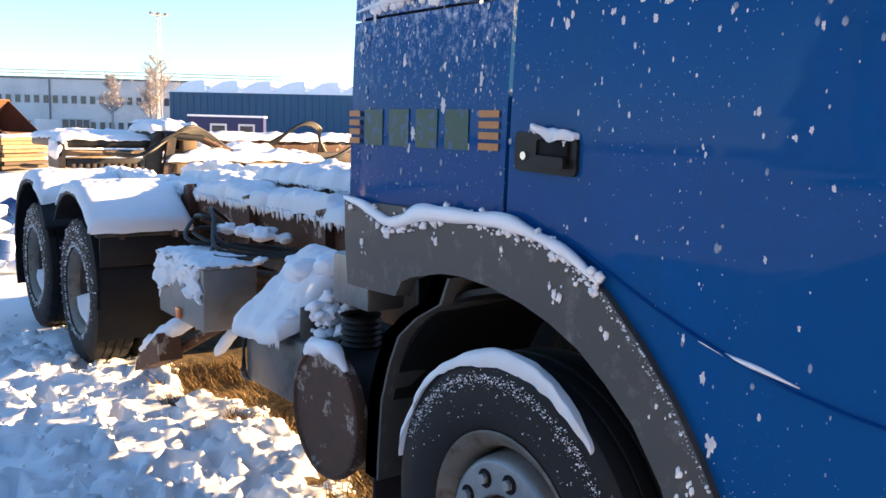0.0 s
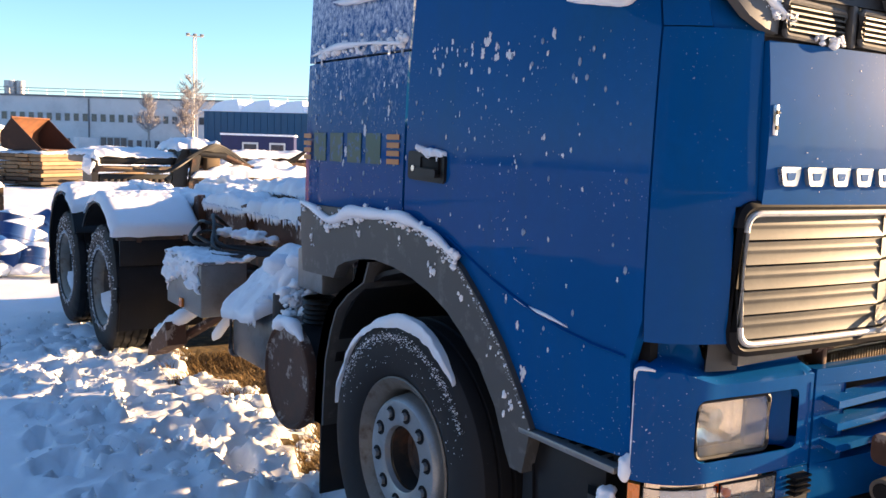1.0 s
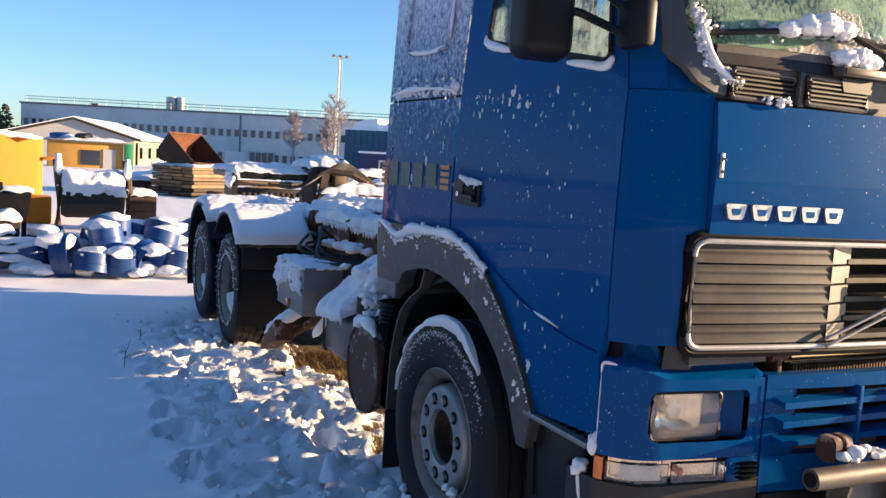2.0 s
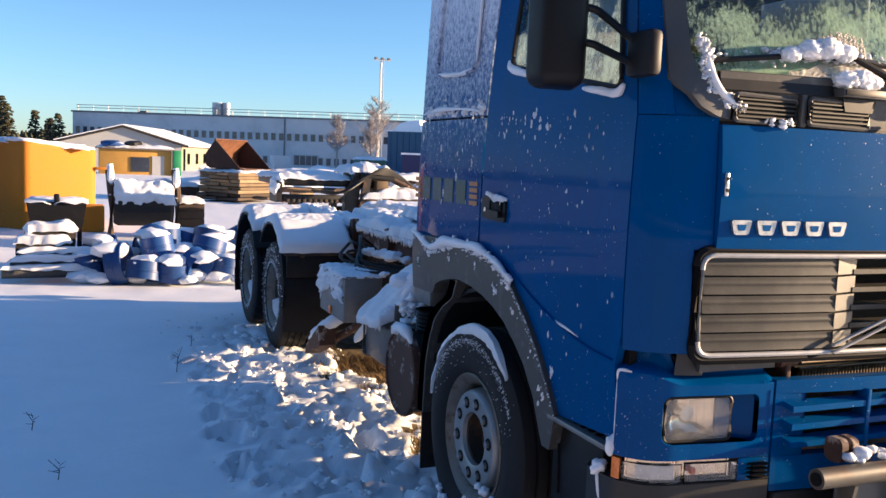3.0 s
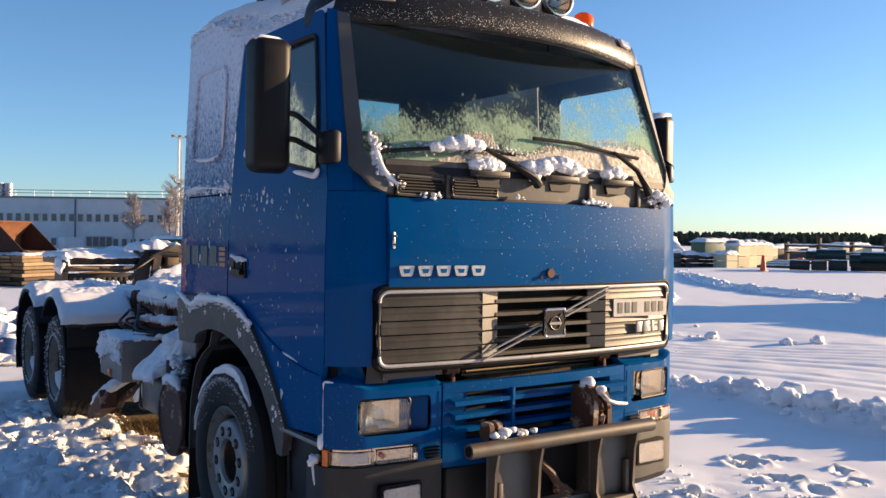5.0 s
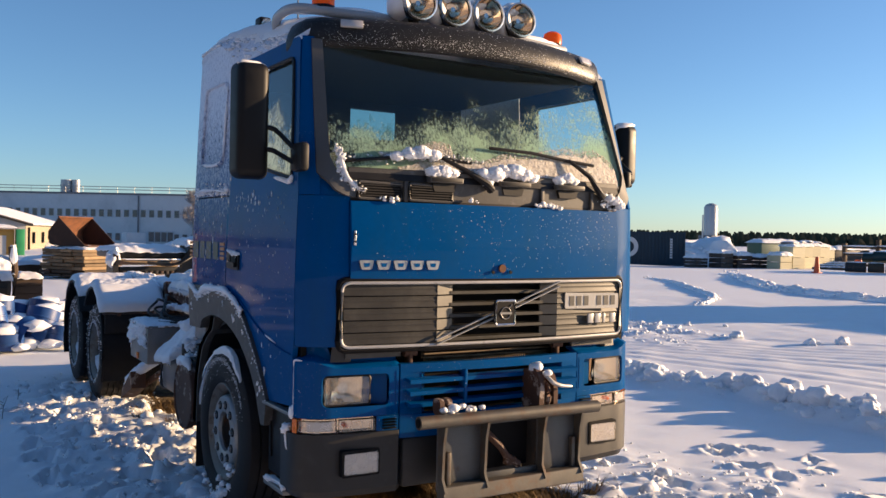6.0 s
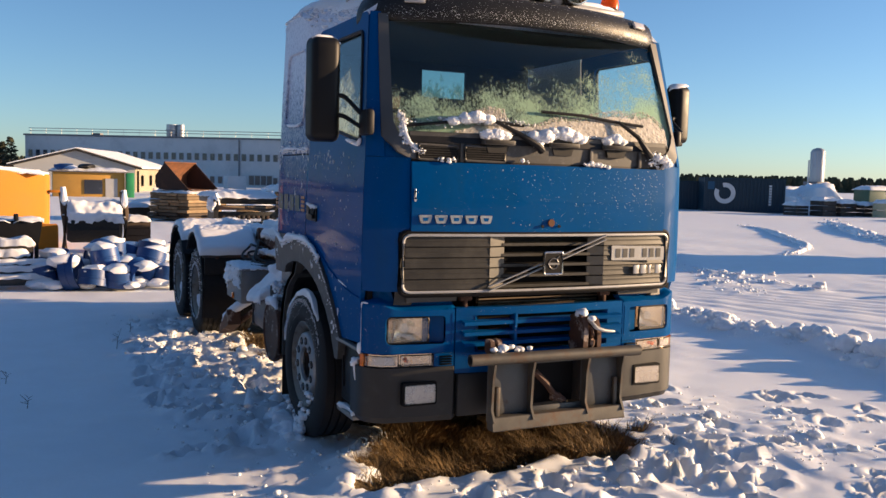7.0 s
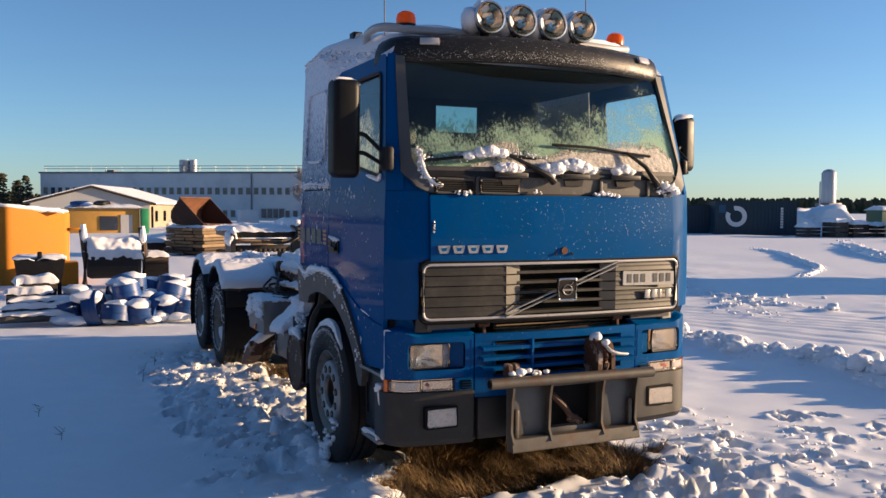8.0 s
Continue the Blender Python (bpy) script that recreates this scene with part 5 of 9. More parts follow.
    glass_line = rounded([(0.17, 0.900), (0.17, 1.062), (0.455, 1.062), (0.455, 0.900)], 0.025, 5)
    part("bezel", sweep(B(), [bump_pt(s, u, z, -0.014) for u, z in glass_line], 0.007, 6, closed=True), BLACK, hl)
    part("lamp_glass", thicken(sheet(B(), lambda u, v: bump_pt(s, 0.172 + 0.281 * u, 0.903 + 0.156 * v, -0.013 + 0.004 * math.sin(math.pi * v)), 12, 6), lambda c: (0, 0.004, 0)), HEAD_LENS, hl, "ribbed headlamp glass")
    part("bulb_shield", lathe(B(), [(0.0, -0.02), (0.03, -0.02), (0.03, 0.02)], 16, Matrix.Translation((s * 0.94, 0.095, 0.985)) @ pose(0, 0, 0, 0, 0, 90)), CHROME, hl)
    for k in range(9):
        u0 = 0.19 + k * 0.030
        part("glass_rib", sweep(B(), [bump_pt(s, u0, z, -0.016) for z in (0.915, 0.98, 1.05)], 0.0022, 5), GLASS, hl).visible_shadow = False
    # indicator row wraps round the corner
    bl = part("bumper_lamp", bumper_strip(s, 0.14, 0.36, 0.752, 0.828, 6, 2, -0.028, 0.012), REFLECTOR, truck, "clear bumper lamp with an amber bulb")
    part("lens", sheet(B(), lambda u, v: bump_pt(s, 0.143 + 0.214 * u, 0.755 + 0.07 * v, 0.004), 6, 2), SMALL_LENS, bl)
    bp = Vector(bump_pt(s, 0.315, 0.792, -0.012))
    bm = B()
    ball(bm, lambda d: bp + d * 0.014, 2)
    part("bulb", bm, AMBER, bl, "amber bulb")
    part("lens_frame", sweep(B(), [bump_pt(s, u, z, 0.003) for u, z in ((0.142, 0.754), (0.25, 0.754), (0.358, 0.754), (0.358, 0.826), (0.25, 0.826), (0.142, 0.826))], 0.0045, 6, closed=True), TRIM_SHADE_BLACK, bl)
    ind = part("indicator", bumper_strip(s, 0.367, 0.635, 0.752, 0.828, 10, 2, -0.024, 0.012), REFLECTOR, truck, "clear turn indicator with an orange end")
    part("lens", sheet(B(), lambda u, v: bump_pt(s, 0.37 + 0.262 * u, 0.755 + 0.07 * v, 0.004), 10, 2), SMALL_LENS, ind)
    part("lens_edge", sweep(B(), [bump_pt(s, u, z, 0.004) for u, z in ((0.372, 0.757), (0.45, 0.757), (0.53, 0.757), (0.59, 0.757), (0.63, 0.757), (0.63, 0.823), (0.59, 0.823), (0.53, 0.823), (0.45, 0.823), (0.372, 0.823))], 0.0025, 6, closed=True), TRIM_SHADE_BLACK, ind)
    part("inner_lamp", thicken(sheet(B(), lambda u, v: bump_pt(s, 0.40 + 0.17 * u, 0.765 + 0.05 * v, -0.008), 5, 2), lambda c: (-s * 0.006, 0.006, 0)), LENS_WHITE, ind)
    part("indicator_end", bumper_strip(s, 0.64, 0.685, 0.752, 0.828, 4, 2, 0.004, 0.03), LENS_ORANGE, truck)
    vent_base = part("bumper_vent", bumper_strip(s, 0.0, 0.135, 0.75, 0.832, 4, 2), PAINT, truck)
    for k in range(4):
        part("slot", box(B(), s * 0.668, s * 0.745, -0.06, -0.03, 0.765 + k * 0.016, 0.771 + k * 0.016), TRIM_SHADE_BLACK, vent_base)
    low = part("lower_bumper", bumper_strip(s, 0.0, 1.0, 0.44, 0.748, 22, 5, 0.006, 0.05, 0.0), BUMPER_M, truck, "dark grey plastic lower bumper corner")
    part("lower_lip", bumper_strip(s, 0.0, 0.9, 0.40, 0.445, 20, 2, -0.02, 0.05, -0.02), BUMPER_M, low)
    fb = prism(B(), rounded([(s * 0.755, 0.515), (s * 0.985, 0.515), (s * 0.985, 0.66), (s * 0.755, 0.66)], 0.015), 1, -0.03, 0.06)
    fog = part("fog_lamp", fb, TRIM_SHADE_BLACK, truck, "rectangular fog lamp in a black frame")
    part("fog_lens", prism(B(), rounded([(s * 0.768, 0.53), (s * 0.972, 0.53), (s * 0.972, 0.645), (s * 0.768, 0.645)], 0.012), 1, -0.040, -0.034), SMALL_LENS, fog)
    part("fog_reflector", prism(B(), rounded([(s * 0.772, 0.534), (s * 0.968, 0.534), (s * 0.968, 0.641), (s * 0.772, 0.641)], 0.012), 1, -0.033, -0.0285), LENS_WHITE, fog)
    # filler between corner panel and housing, step and wheel-house front
    part("side_filler", thicken(sheet(B(), lambda u, v: (s * (1.165), 0.13 + 0.11 * u, 0.84 + 0.39 * v), 2, 3), lambda c: (-s * 0.03, 0, 0)), TRIM_SHADE_BLACK, truck)
    st = part("step", box(B(), s * 1.06, s * 1.205, 0.20, 0.62, 0.83, 0.852, 0.006), ALU, truck, "worn metal step under the door")
    for k in range(7):
        part("tread_hole", box(B(), s * 1.10, s * 1.17, 0.235 + k * 0.053, 0.262 + k * 0.053, 0.8515, 0.8545), TRIM_SHADE_BLACK, st)
    part("step_well", box(B(), s * 0.75, s * 1.15, 0.28, 0.66, 0.42, 0.82, 0.02), BLACK, truck)
    lo_step = part("lower_step", box(B(), s * 0.95, s * 1.19, 0.30, 0.62, 0.36, 0.39, 0.008), ALU, truck)

mid = part("bumper_middle", thicken(sheet(B(), lambda u, v: ((u - 0.5) * 1.27, -0.075 + 0.045 * abs((u - 0.5) * 2) ** 2, 1.065 + 0.05 * v), 14, 2), lambda c: (0, 0.05, 0)), PAINT, truck, "blue middle bumper with slots")
part("middle_lower", thicken(sheet(B(), lambda u, v: ((u - 0.5) * 1.27, -0.075 + 0.045 * abs((u - 0.5) * 2) ** 2, 0.70 + 0.13 * v), 14, 3), lambda c: (0, 0.05, 0)), PAINT, mid)
for s in (-1, 1):
    part("middle_side", thicken(sheet(B(), lambda u, v: (s * (0.635 - 0.13 * u), -0.03 - 0.012 * u, 0.825 + 0.245 * v), 3, 4), lambda c: (0, 0.05, 0)), PAINT, mid)
    part("slot_end", thicken(sheet(B(), lambda u, v: (s * (0.505 - 0.06 * u), -0.045 + 0.075 * u, 0.825 + 0.245 * v), 2, 4), lambda c: (0, 0.03, 0)), PAINT, mid)
for k in range(3):
    z = 0.875 + k * 0.066
    part("bar", prism(B(), [(-0.085, z), (-0.03, z + 0.012), (-0.03, z + 0.030), (-0.085, z + 0.022)], 0, -0.60, 0.60), PAINT, mid)
part("upright", box(B(), -0.245, -0.225, -0.09, -0.02, 0.83, 1.07, 0.004), PAINT, mid)

part("towing_cover", box(B(), -0.62, 0.60, -0.045, 0.02, 0.42, 0.70, 0.02), BUMPER_M, truck, "dark grey plastic cover in the bumper middle")
# plough mount on the front
mount = part("plough_mount", rod(B(), (-0.64, -0.25, 0.825), (0.62, -0.25, 0.815), 0.036, 18), PLOW_STEEL, truck, "worn steel plough mount with tube and ribs")
part("tube_bore", rod(B(), (-0.6405, -0.25, 0.825), (-0.645, -0.25, 0.825), 0.024, 16), TRIM_SHADE_BLACK, mount)
for x0, x1 in ((-0.485, -0.185), (0.205, 0.50)):
    part("mount_plate", box(B(), x0, x1, -0.20, -0.185, 0.42, 0.80, 0.003), PLOW_PLATE, mount, "grey steel plate")
part("mount_plate", box(B(), -0.185, 0.205, -0.20, -0.185, 0.42, 0.49, 0.003), PLOW_PLATE, mount)
part("mount_plate", box(B(), -0.185, 0.205, -0.20, -0.185, 0.765, 0.80, 0.003), PLOW_PLATE, mount)
part("bottom_beam", prism(B(), rounded([(-0.285, 0.375), (-0.20, 0.375), (-0.20, 0.46), (-0.265, 0.46)], 0.01), 0, -0.485, 0.50), PLOW_STEEL, mount)
for x in (-0.475, -0.195, 0.215, 0.49):
    poly = [(-0.20, 0.80), (-0.275, 0.79), (-0.255, 0.70), (-0.245, 0.50), (-0.285, 0.43), (-0.20, 0.40)]
    part("rib", prism(B(), poly, 0, x - 0.008, x + 0.008), PLOW_STEEL, mount)
for x in (-0.43, 0.455):
    part("side_bar", box(B(), x - 0.014, x + 0.014, -0.235, -0.205, 0.43, 0.64, 0.004), PLOW_STEEL, mount)
part("inner_gear", sweep(B(), [(-0.12, -0.15, 0.7), (-0.04, -0.17, 0.62), (0.02, -0.15, 0.55), (0.10, -0.16, 0.5)], 0.022, 8), RUST, mount)
part("inner_gear", box(B(), 0.01, 0.08, -0.17, -0.12, 0.50, 0.55, 0.01), RUST, mount)
for x in (-0.20, 0.212):
    part("cheek", box(B(), x - 0.008, x + 0.008, -0.185, -0.05, 0.44, 0.79, 0.003), CHASSIS, mount)
# Black sheet standing for the shade inside the mount.
part("inner_shade", box(B(), -0.18, 0.20, -0.10, -0.05, 0.48, 0.77), TRIM_SHADE_BLACK, mount)
part("lug", prism(B(), rounded([(-0.12, 0.84), (-0.20, 0.84), (-0.20, 0.93), (-0.12, 0.93)], 0.03), 0, -0.425, -0.395), RUST, mount, "rusty lug with a hole")
part("lug", prism(B(), rounded([(-0.12, 0.84), (-0.20, 0.84), (-0.20, 0.93), (-0.12, 0.93)], 0.03), 0, -0.475, -0.445), RUST, mount)
hook = part("coupling", prism(B(), rounded([(-0.24, 0.82), (-0.07, 0.82), (-0.07, 1.05), (-0.20, 1.07), (-0.25, 0.98)], 0.04), 0, 0.18, 0.215), RUST, mount, "rusty tow coupling with a pale lever")
part("coupling_plate", prism(B(), rounded([(-0.24, 0.82), (-0.07, 0.82), (-0.07, 1.03), (-0.19, 1.05), (-0.24, 0.96)], 0.04), 0, 0.29, 0.32), RUST, hook)
part("lever", sweep(B(), smooth_path([(0.23, -0.23, 1.03), (0.24, -0.255, 1.01), (0.26, -0.27, 0.985), (0.32, -0.275, 0.965), (0.40, -0.27, 0.955)], 4), [0.013] * 9 + [0.012, 0.012, 0.012, 0.011, 0.010, 0.010, 0.009, 0.008], 8), RIM_TRIM, hook, "pale snow-covered lever")
part("pin", rod(B(), (0.17, -0.16, 1.0), (0.33, -0.16, 1.0), 0.02, 10), RUST, hook)
part("eye_ring", sweep(B(), [(0.26, -0.17 + 0.06 * math.cos(t), 0.90 + 0.075 * math.sin(t)) for t in (2 * math.pi * k / 18 for k in range(18))], 0.016, 8, closed=True), RUST, hook)


# front wheel arch: grey flare, liner and mud flap
def flare(s):
    outer = [(2.225, 1.445), (1.9, 1.452), (1.6, 1.458), *[(y, z) for y, z in reversed(ARCH_OUT)], (0.60, 0.70), (0.66, 0.70)]
    inner = [(0.69, 0.76), (0.74, 0.88), (0.83, 1.01), (0.92, 1.09), (1.01, 1.155), (1.12, 1.205), (1.23, 1.238), (1.36, 1.262), (1.50, 1.272), (1.60, 1.265), (1.75, 1.232), (1.82, 1.205), (1.86, 1.15), (2.215, 1.135)]
    bm = side_panel(outer + inner, [], s, 0.06, 0.2, 0.022)
    return bm


for s in (-1, 1):
    fl = part("wheel_flare", flare(s), PLASTIC, truck, "grey plastic wheel-arch flare with ice along its top")
    # liner behind the wheel
    path = [(2.05, 0.46), (2.045, 0.56), (2.03, 0.76), (1.985, 0.90), (1.93, 1.01), (1.83, 1.09), (1.70, 1.16), (1.66, 1.25)]
    bm = B()
    g = [[bm.verts.new((s * x, y + dy, z)) for x, dy in ((1.205, 0.0), (1.205, -0.075), (1.10, -0.075), (0.62, -0.06))] for y, z in path]
    for i in range(len(g) - 1):
        for j in range(3):
            bm.faces.new((g[i][j], g[i + 1][j], g[i + 1][j + 1], g[i][j + 1]))
    thicken(bm, lambda c: (0, 0.012, 0.0))
    part("arch_liner", bm, PLASTIC, fl)
    bm = sheet(B(), lambda u, v: (s * (1.16 - 0.6 * v), 1.28 + 0.70 * math.cos(math.pi * u), 0.52 + 0.72 * math.sin(math.pi * u) ** 0.8), 16, 2)
    part("arch_roof", thicken(bm, lambda c: (0, 0, 0.02)), BLACK, fl)
    part("mud_flap", box(B(), s * 0.72, s * 1.19, 2.02, 2.035, 0.12, 0.56, 0.004), RUBBER, fl)


# wheels
def tyre_mesh(r, w, tread, seed=0):
    prof = [(0.305, w * 0.36), (0.322, w * 0.43), (0.365, w * 0.495), (0.43, w * 0.50), (r - 0.055, w * 0.475), (r - 0.018, w * 0.44), (r - 0.002, w * 0.40)]
    ribs = [(r, w * 0.36), (r, w * 0.22), (r - 0.014, w * 0.21), (r - 0.014, w * 0.19), (r + 0.002, w * 0.18), (r + 0.002, w * 0.03), (r - 0.014, w * 0.02)]
    prof += ribs
    prof += [(q, -a) for q, a in reversed(prof)]

    def wob(i, k):
        if not tread or i < 5 or i > len(prof) - 6:
            return 0
        return -0.016 if (k + (i // 4)) % 4 == 0 else 0
    return lathe(B(), prof, 96 if tread else 72, wob=wob)


def wheel(s, x, y, z, front, dual=False):
    r = 0.53
    w = new("wheel")
    w.parent = truck
    w.matrix_world = pose(s * x, y, z, 0, 0, 0 if s > 0 else 180)
    tagged(w, "wheel with snow-flecked tyre and steel rim" if front else "driven wheel with snow packed in its rim")

    def sub(name, bm, mat, parent=w, label=""):
        ob = part(name, bm, mat, parent, label)
        return ob
    # local frame: +x outwards
    sub("tyre", tyre_mesh(r, 0.30, not front), RUBBER)
    rim_prof = [(0.296, -0.13), (0.27, -0.11), (0.262, 0.05), (0.268, 0.09), (0.296, 0.103), (0.313, 0.118), (0.317, 0.130), (0.311, 0.135), (0.297, 0.122), (0.270, 0.10), (0.258, 0.07), (0.252, 0.0)]
    sub("rim", lathe(B(), rim_prof, 56), DIRTY_RIM)
    if front:
        disc = [(0.258, -0.005), (0.250, 0.0), (0.243, 0.05), (0.237, 0.10), (0.230, 0.118), (0.220, 0.125), (0.135, 0.125), (0.128, 0.121), (0.122, 0.10)]
        sub("disc", lathe(B(), disc, 56), STEEL, w, "pale steel wheel disc with ten nuts")
        for k in range(10):
            a = 2 * math.pi * (k + 0.25) / 10
            cy, cz = 0.177 * math.cos(a), 0.177 * math.sin(a)
            nut = sub("nut_cup", rod(B(), (0.122, cy, cz), (0.1275, cy, cz), 0.029, 16), TRIM_SHADE_BLACK)
            part("nut", rod(B(), (0.125, cy, cz), (0.142, cy, cz), 0.0165, 6), STEEL, nut)
        sub("hub", lathe(B(), [(0.122, 0.09), (0.118, 0.02), (0.10, 0.01), (0.06, 0.03), (0.0, 0.035)], 32), CHASSIS, w, "dark hub cap in the wheel's centre")
    else:
        sub("disc", lathe(B(), [(0.25, 0.06), (0.235, -0.02), (0.205, -0.08), (0.14, -0.09), (0.135, -0.02), (0.12, 0.03), (0.0, 0.035)], 40), REAR_DISC, w, "dirty wheel disc set deep in the rim, its shade painted dark")
        for k in range(10):
            a = 2 * math.pi * k / 10
            sub("nut", rod(B(), (-0.09, 0.1675 * math.cos(a), 0.1675 * math.sin(a)), (-0.055, 0.1675 * math.cos(a), 0.1675 * math.sin(a)), 0.0165, 6), RUST)
        def drift(u, v, s=s):
            a, q = radians(-150 + 130 * u), 0.262 * (1 - v) + 0.12 * v
            return (0.085 - 0.13 * v, s * q * math.cos(a), q * math.sin(a))
        sub("snow_fill", pad(B(), drift, (1, 0, 0), 0.02, 30, 10, y, 0.2, 0.8, 0.012), SNOW, w, "snow drifted into the rim's hollow")
        if dual:
            bm = tyre_mesh(r, 0.30, True)
            bmesh.ops.translate(bm, vec=(-0.335, 0, 0), verts=bm.verts)
            sub("inner_tyre", bm, RUBBER)
    return w


for s in (-1, 1):
    wheel(s, 1.095, 1.285, 0.53, True)
    wheel(s, 1.07, 6.07, 0.465, False, True)
    wheel(s, 1.07, 7.46, 0.465, False, True)
part("front_axle", rod(B(), (-0.95, 1.285, 0.48), (0.95, 1.285, 0.48), 0.07), CHASSIS, truck)
for y in (6.07, 7.46):
    part("rear_axle", rod(B(), (-0.8, y, 0.465), (0.8, y, 0.465), 0.10), CHASSIS, truck)
    part("differential", lathe(B(), [(0.0, -0.22), (0.16, -0.18), (0.22, 0.0), (0.16, 0.18), (0.0, 0.22)], 24, Matrix.Translation((0, y, 0.465))), CHASSIS, truck)

# chassis rails, cross members and the hook-lift frame above
for s in (-1, 1):
    bm = B()
    prism(bm, [(s * 0.43, 0.80), (s * 0.43, 1.08), (s * 0.34, 1.08), (s * 0.34, 1.065), (s * 0.415, 1.065), (s * 0.415, 0.815), (s * 0.34, 0.815), (s * 0.34, 0.80)], 1, 0.35, 8.25)
    rail = part("chassis_rail", bm, CHASSIS, truck, "dark chassis rail with rust and bolt holes")
    for k in range(26):
        for z in (0.90, 0.98):
            part("bolt_hole", rod(B(), (s * 0.4305, 2.6 + k * 0.11, z), (s * 0.4335, 2.6 + k * 0.11, z), 0.009, 8), TRIM_SHADE_BLACK, rail)
    sub_ = part("hook_frame_beam", box(B(), s * 0.38, s * 0.50, 3.0, 8.3, 1.0, 1.22, 0.01), RUST, truck, "rusty hook-lift frame beam under snow")
    for y in (3.55, 4.52, 5.55):
        part("bracket", prism(B(), [(y, 1.27), (y + 0.10, 1.25), (y + 0.14, 1.10), (y + 0.10, 0.93), (y + 0.03, 0.88), (y - 0.01, 1.0)], 0, s * 0.502, s * 0.56), RUST, sub_)
for y in (0.6, 2.7, 3.8, 4.9, 6.7, 8.1):
    part("cross_member", box(B(), -0.42, 0.42, y, y + 0.10, 0.84, 1.04, 0.01), CHASSIS, truck)
part("lift_arm", box(B(), -0.20, 0.20, 2.75, 5.2, 1.12, 1.335, 0.02), RUST, truck, "hook-lift arm lying flat under snow")
part("lift_cylinder", rod(B(), (-0.27, 2.9, 1.24), (-0.27, 5.2, 1.18), 0.07, 18), CHASSIS, truck)
part("lift_cylinder", rod(B(), (0.27, 2.9, 1.24), (0.27, 5.2, 1.18), 0.07, 18), CHASSIS, truck)
part("hook_mast", prism(B(), [(2.62, 1.08), (2.9, 1.08), (2.9, 1.42), (2.78, 1.60), (2.66, 1.60)], 0, -0.16, 0.16), RUST, truck)
part("gearbox", box(B(), -0.30, 0.30, 1.5, 3.2, 0.55, 0.95, 0.06), CHASSIS, truck)
part("drive_shaft", rod(B(), (0, 3.2, 0.75), (0, 6.0, 0.52), 0.05, 14), CHASSIS, truck)
part("engine", box(B(), -0.42, 0.42, 0.30, 1.6, 0.62, 1.36, 0.05), CHASSIS, truck)

# rear mudguards
for s in (-1, 1):
    for yc, front in ((6.07, True), (7.46, False)):
        a0, a1 = (205, 40) if front else (150, -25)
        bm = B()
        def arch(u, v, yc=yc, a0=a0, a1=a1):
            a = radians(a0 + (a1 - a0) * u)
            rr = 0.64
            return (s * (1.235 - 0.68 * v), yc + rr * math.cos(a) * 1.02, 0.50 + rr * math.sin(a) * 1.07)
        sheet(bm, arch, 20, 3)
        thicken(bm, lambda c: (0, 0, 0.012))
        mg = part("rear_mudguard", bm, BLACK, truck, "black rear mudguard carrying a thick cap of snow")
        bm = B()
        sweep(bm, [arch(k / 16, 0.0) for k in range(17)], 0.014, 6)
        part("guard_edge", bm, BLACK, mg)
    part("guard_front_beam", box(B(), s * 0.5, s * 1.24, 5.40, 5.46, 0.93, 0.965, 0.008), CHASSIS, truck, "rusty beam in front of the mudguard")
    part("guard_front_skirt", box(B(), s * 0.55, s * 1.22, 5.415, 5.43, 0.73, 0.93, 0.004), BLACK, truck)
    for x in (0.72, 1.08):
        part("guard_bolt", box(B(), s * x - 0.02, s * x + 0.02, 5.385, 5.40, 0.915, 0.985, 0.006), RUST, truck)

# tool boxes and tanks on the near side, a long tank on the far side
tb = part("tool_box", box(B(), -1.16, -0.86, 3.74, 4.42, 0.625, 0.955, 0.012), ALU, truck, "dull metal tool box caked with snow")
part("box_lid", box(B(), -1.172, -0.855, 3.73, 4.43, 0.955, 0.972, 0.006), ALU, tb)
part("side_marker", box(B(), -1.178, -1.16, 4.06, 4.12, 0.64, 0.70, 0.006), LENS_ORANGE, tb, "small orange side marker")
dk = part("dark_tank", box(B(), -1.14, -0.60, 2.66, 3.27, 0.50, 0.80, 0.03), TANK_DARK, truck, "dark steel tank with a folded edge")
part("tank_flange", sweep(B(), [(x, 3.27, z) for x, z in rounded([(-1.145, 0.495), (-1.145, 0.805), (-0.6, 0.805), (-0.6, 0.495)], 0.04)], 0.014, 6, closed=True), TANK_DARK, dk)
part("tank_flange", sweep(B(), [(x, 2.66, z) for x, z in rounded([(-1.145, 0.495), (-1.145, 0.805), (-0.6, 0.805), (-0.6, 0.495)], 0.04)], 0.014, 6, closed=True), TANK_DARK, dk)
part("filler_neck", rod(B(), (-1.06, 2.74, 0.80), (-1.06, 2.74, 0.93), 0.055, 18), CHASSIS, truck, "dark filler neck half under snow")
part("filter_box", box(B(), -1.06, -0.88, 2.30, 2.58, 0.99, 1.20, 0.02), ALU, truck, "grey filter housing")
dr = part("round_tank", rod(B(), (-1.17, 2.40, 0.585), (-0.45, 2.40, 0.585), 0.245, 40), BLACK, truck, "dark drum with a round rusty end plate")
m = Matrix.Translation((-1.175, 2.40, 0.585)) @ pose(0, 0, 0, 0, 0, 180)
part("end_plate", lathe(B(), [(0.258, -0.03), (0.264, 0.0), (0.258, 0.02), (0.246, 0.024), (0.236, 0.012), (0.0, 0.006)], 48, m), RUST, dr, "rusty dished end plate with flaking pale paint")
# Black panel added to keep daylight out of the gap behind the arch.
part("wheelhouse_light_block", box(B(), -0.98, -0.55, 2.07, 2.095, 0.45, 1.35, 0.01), BLACK, truck)
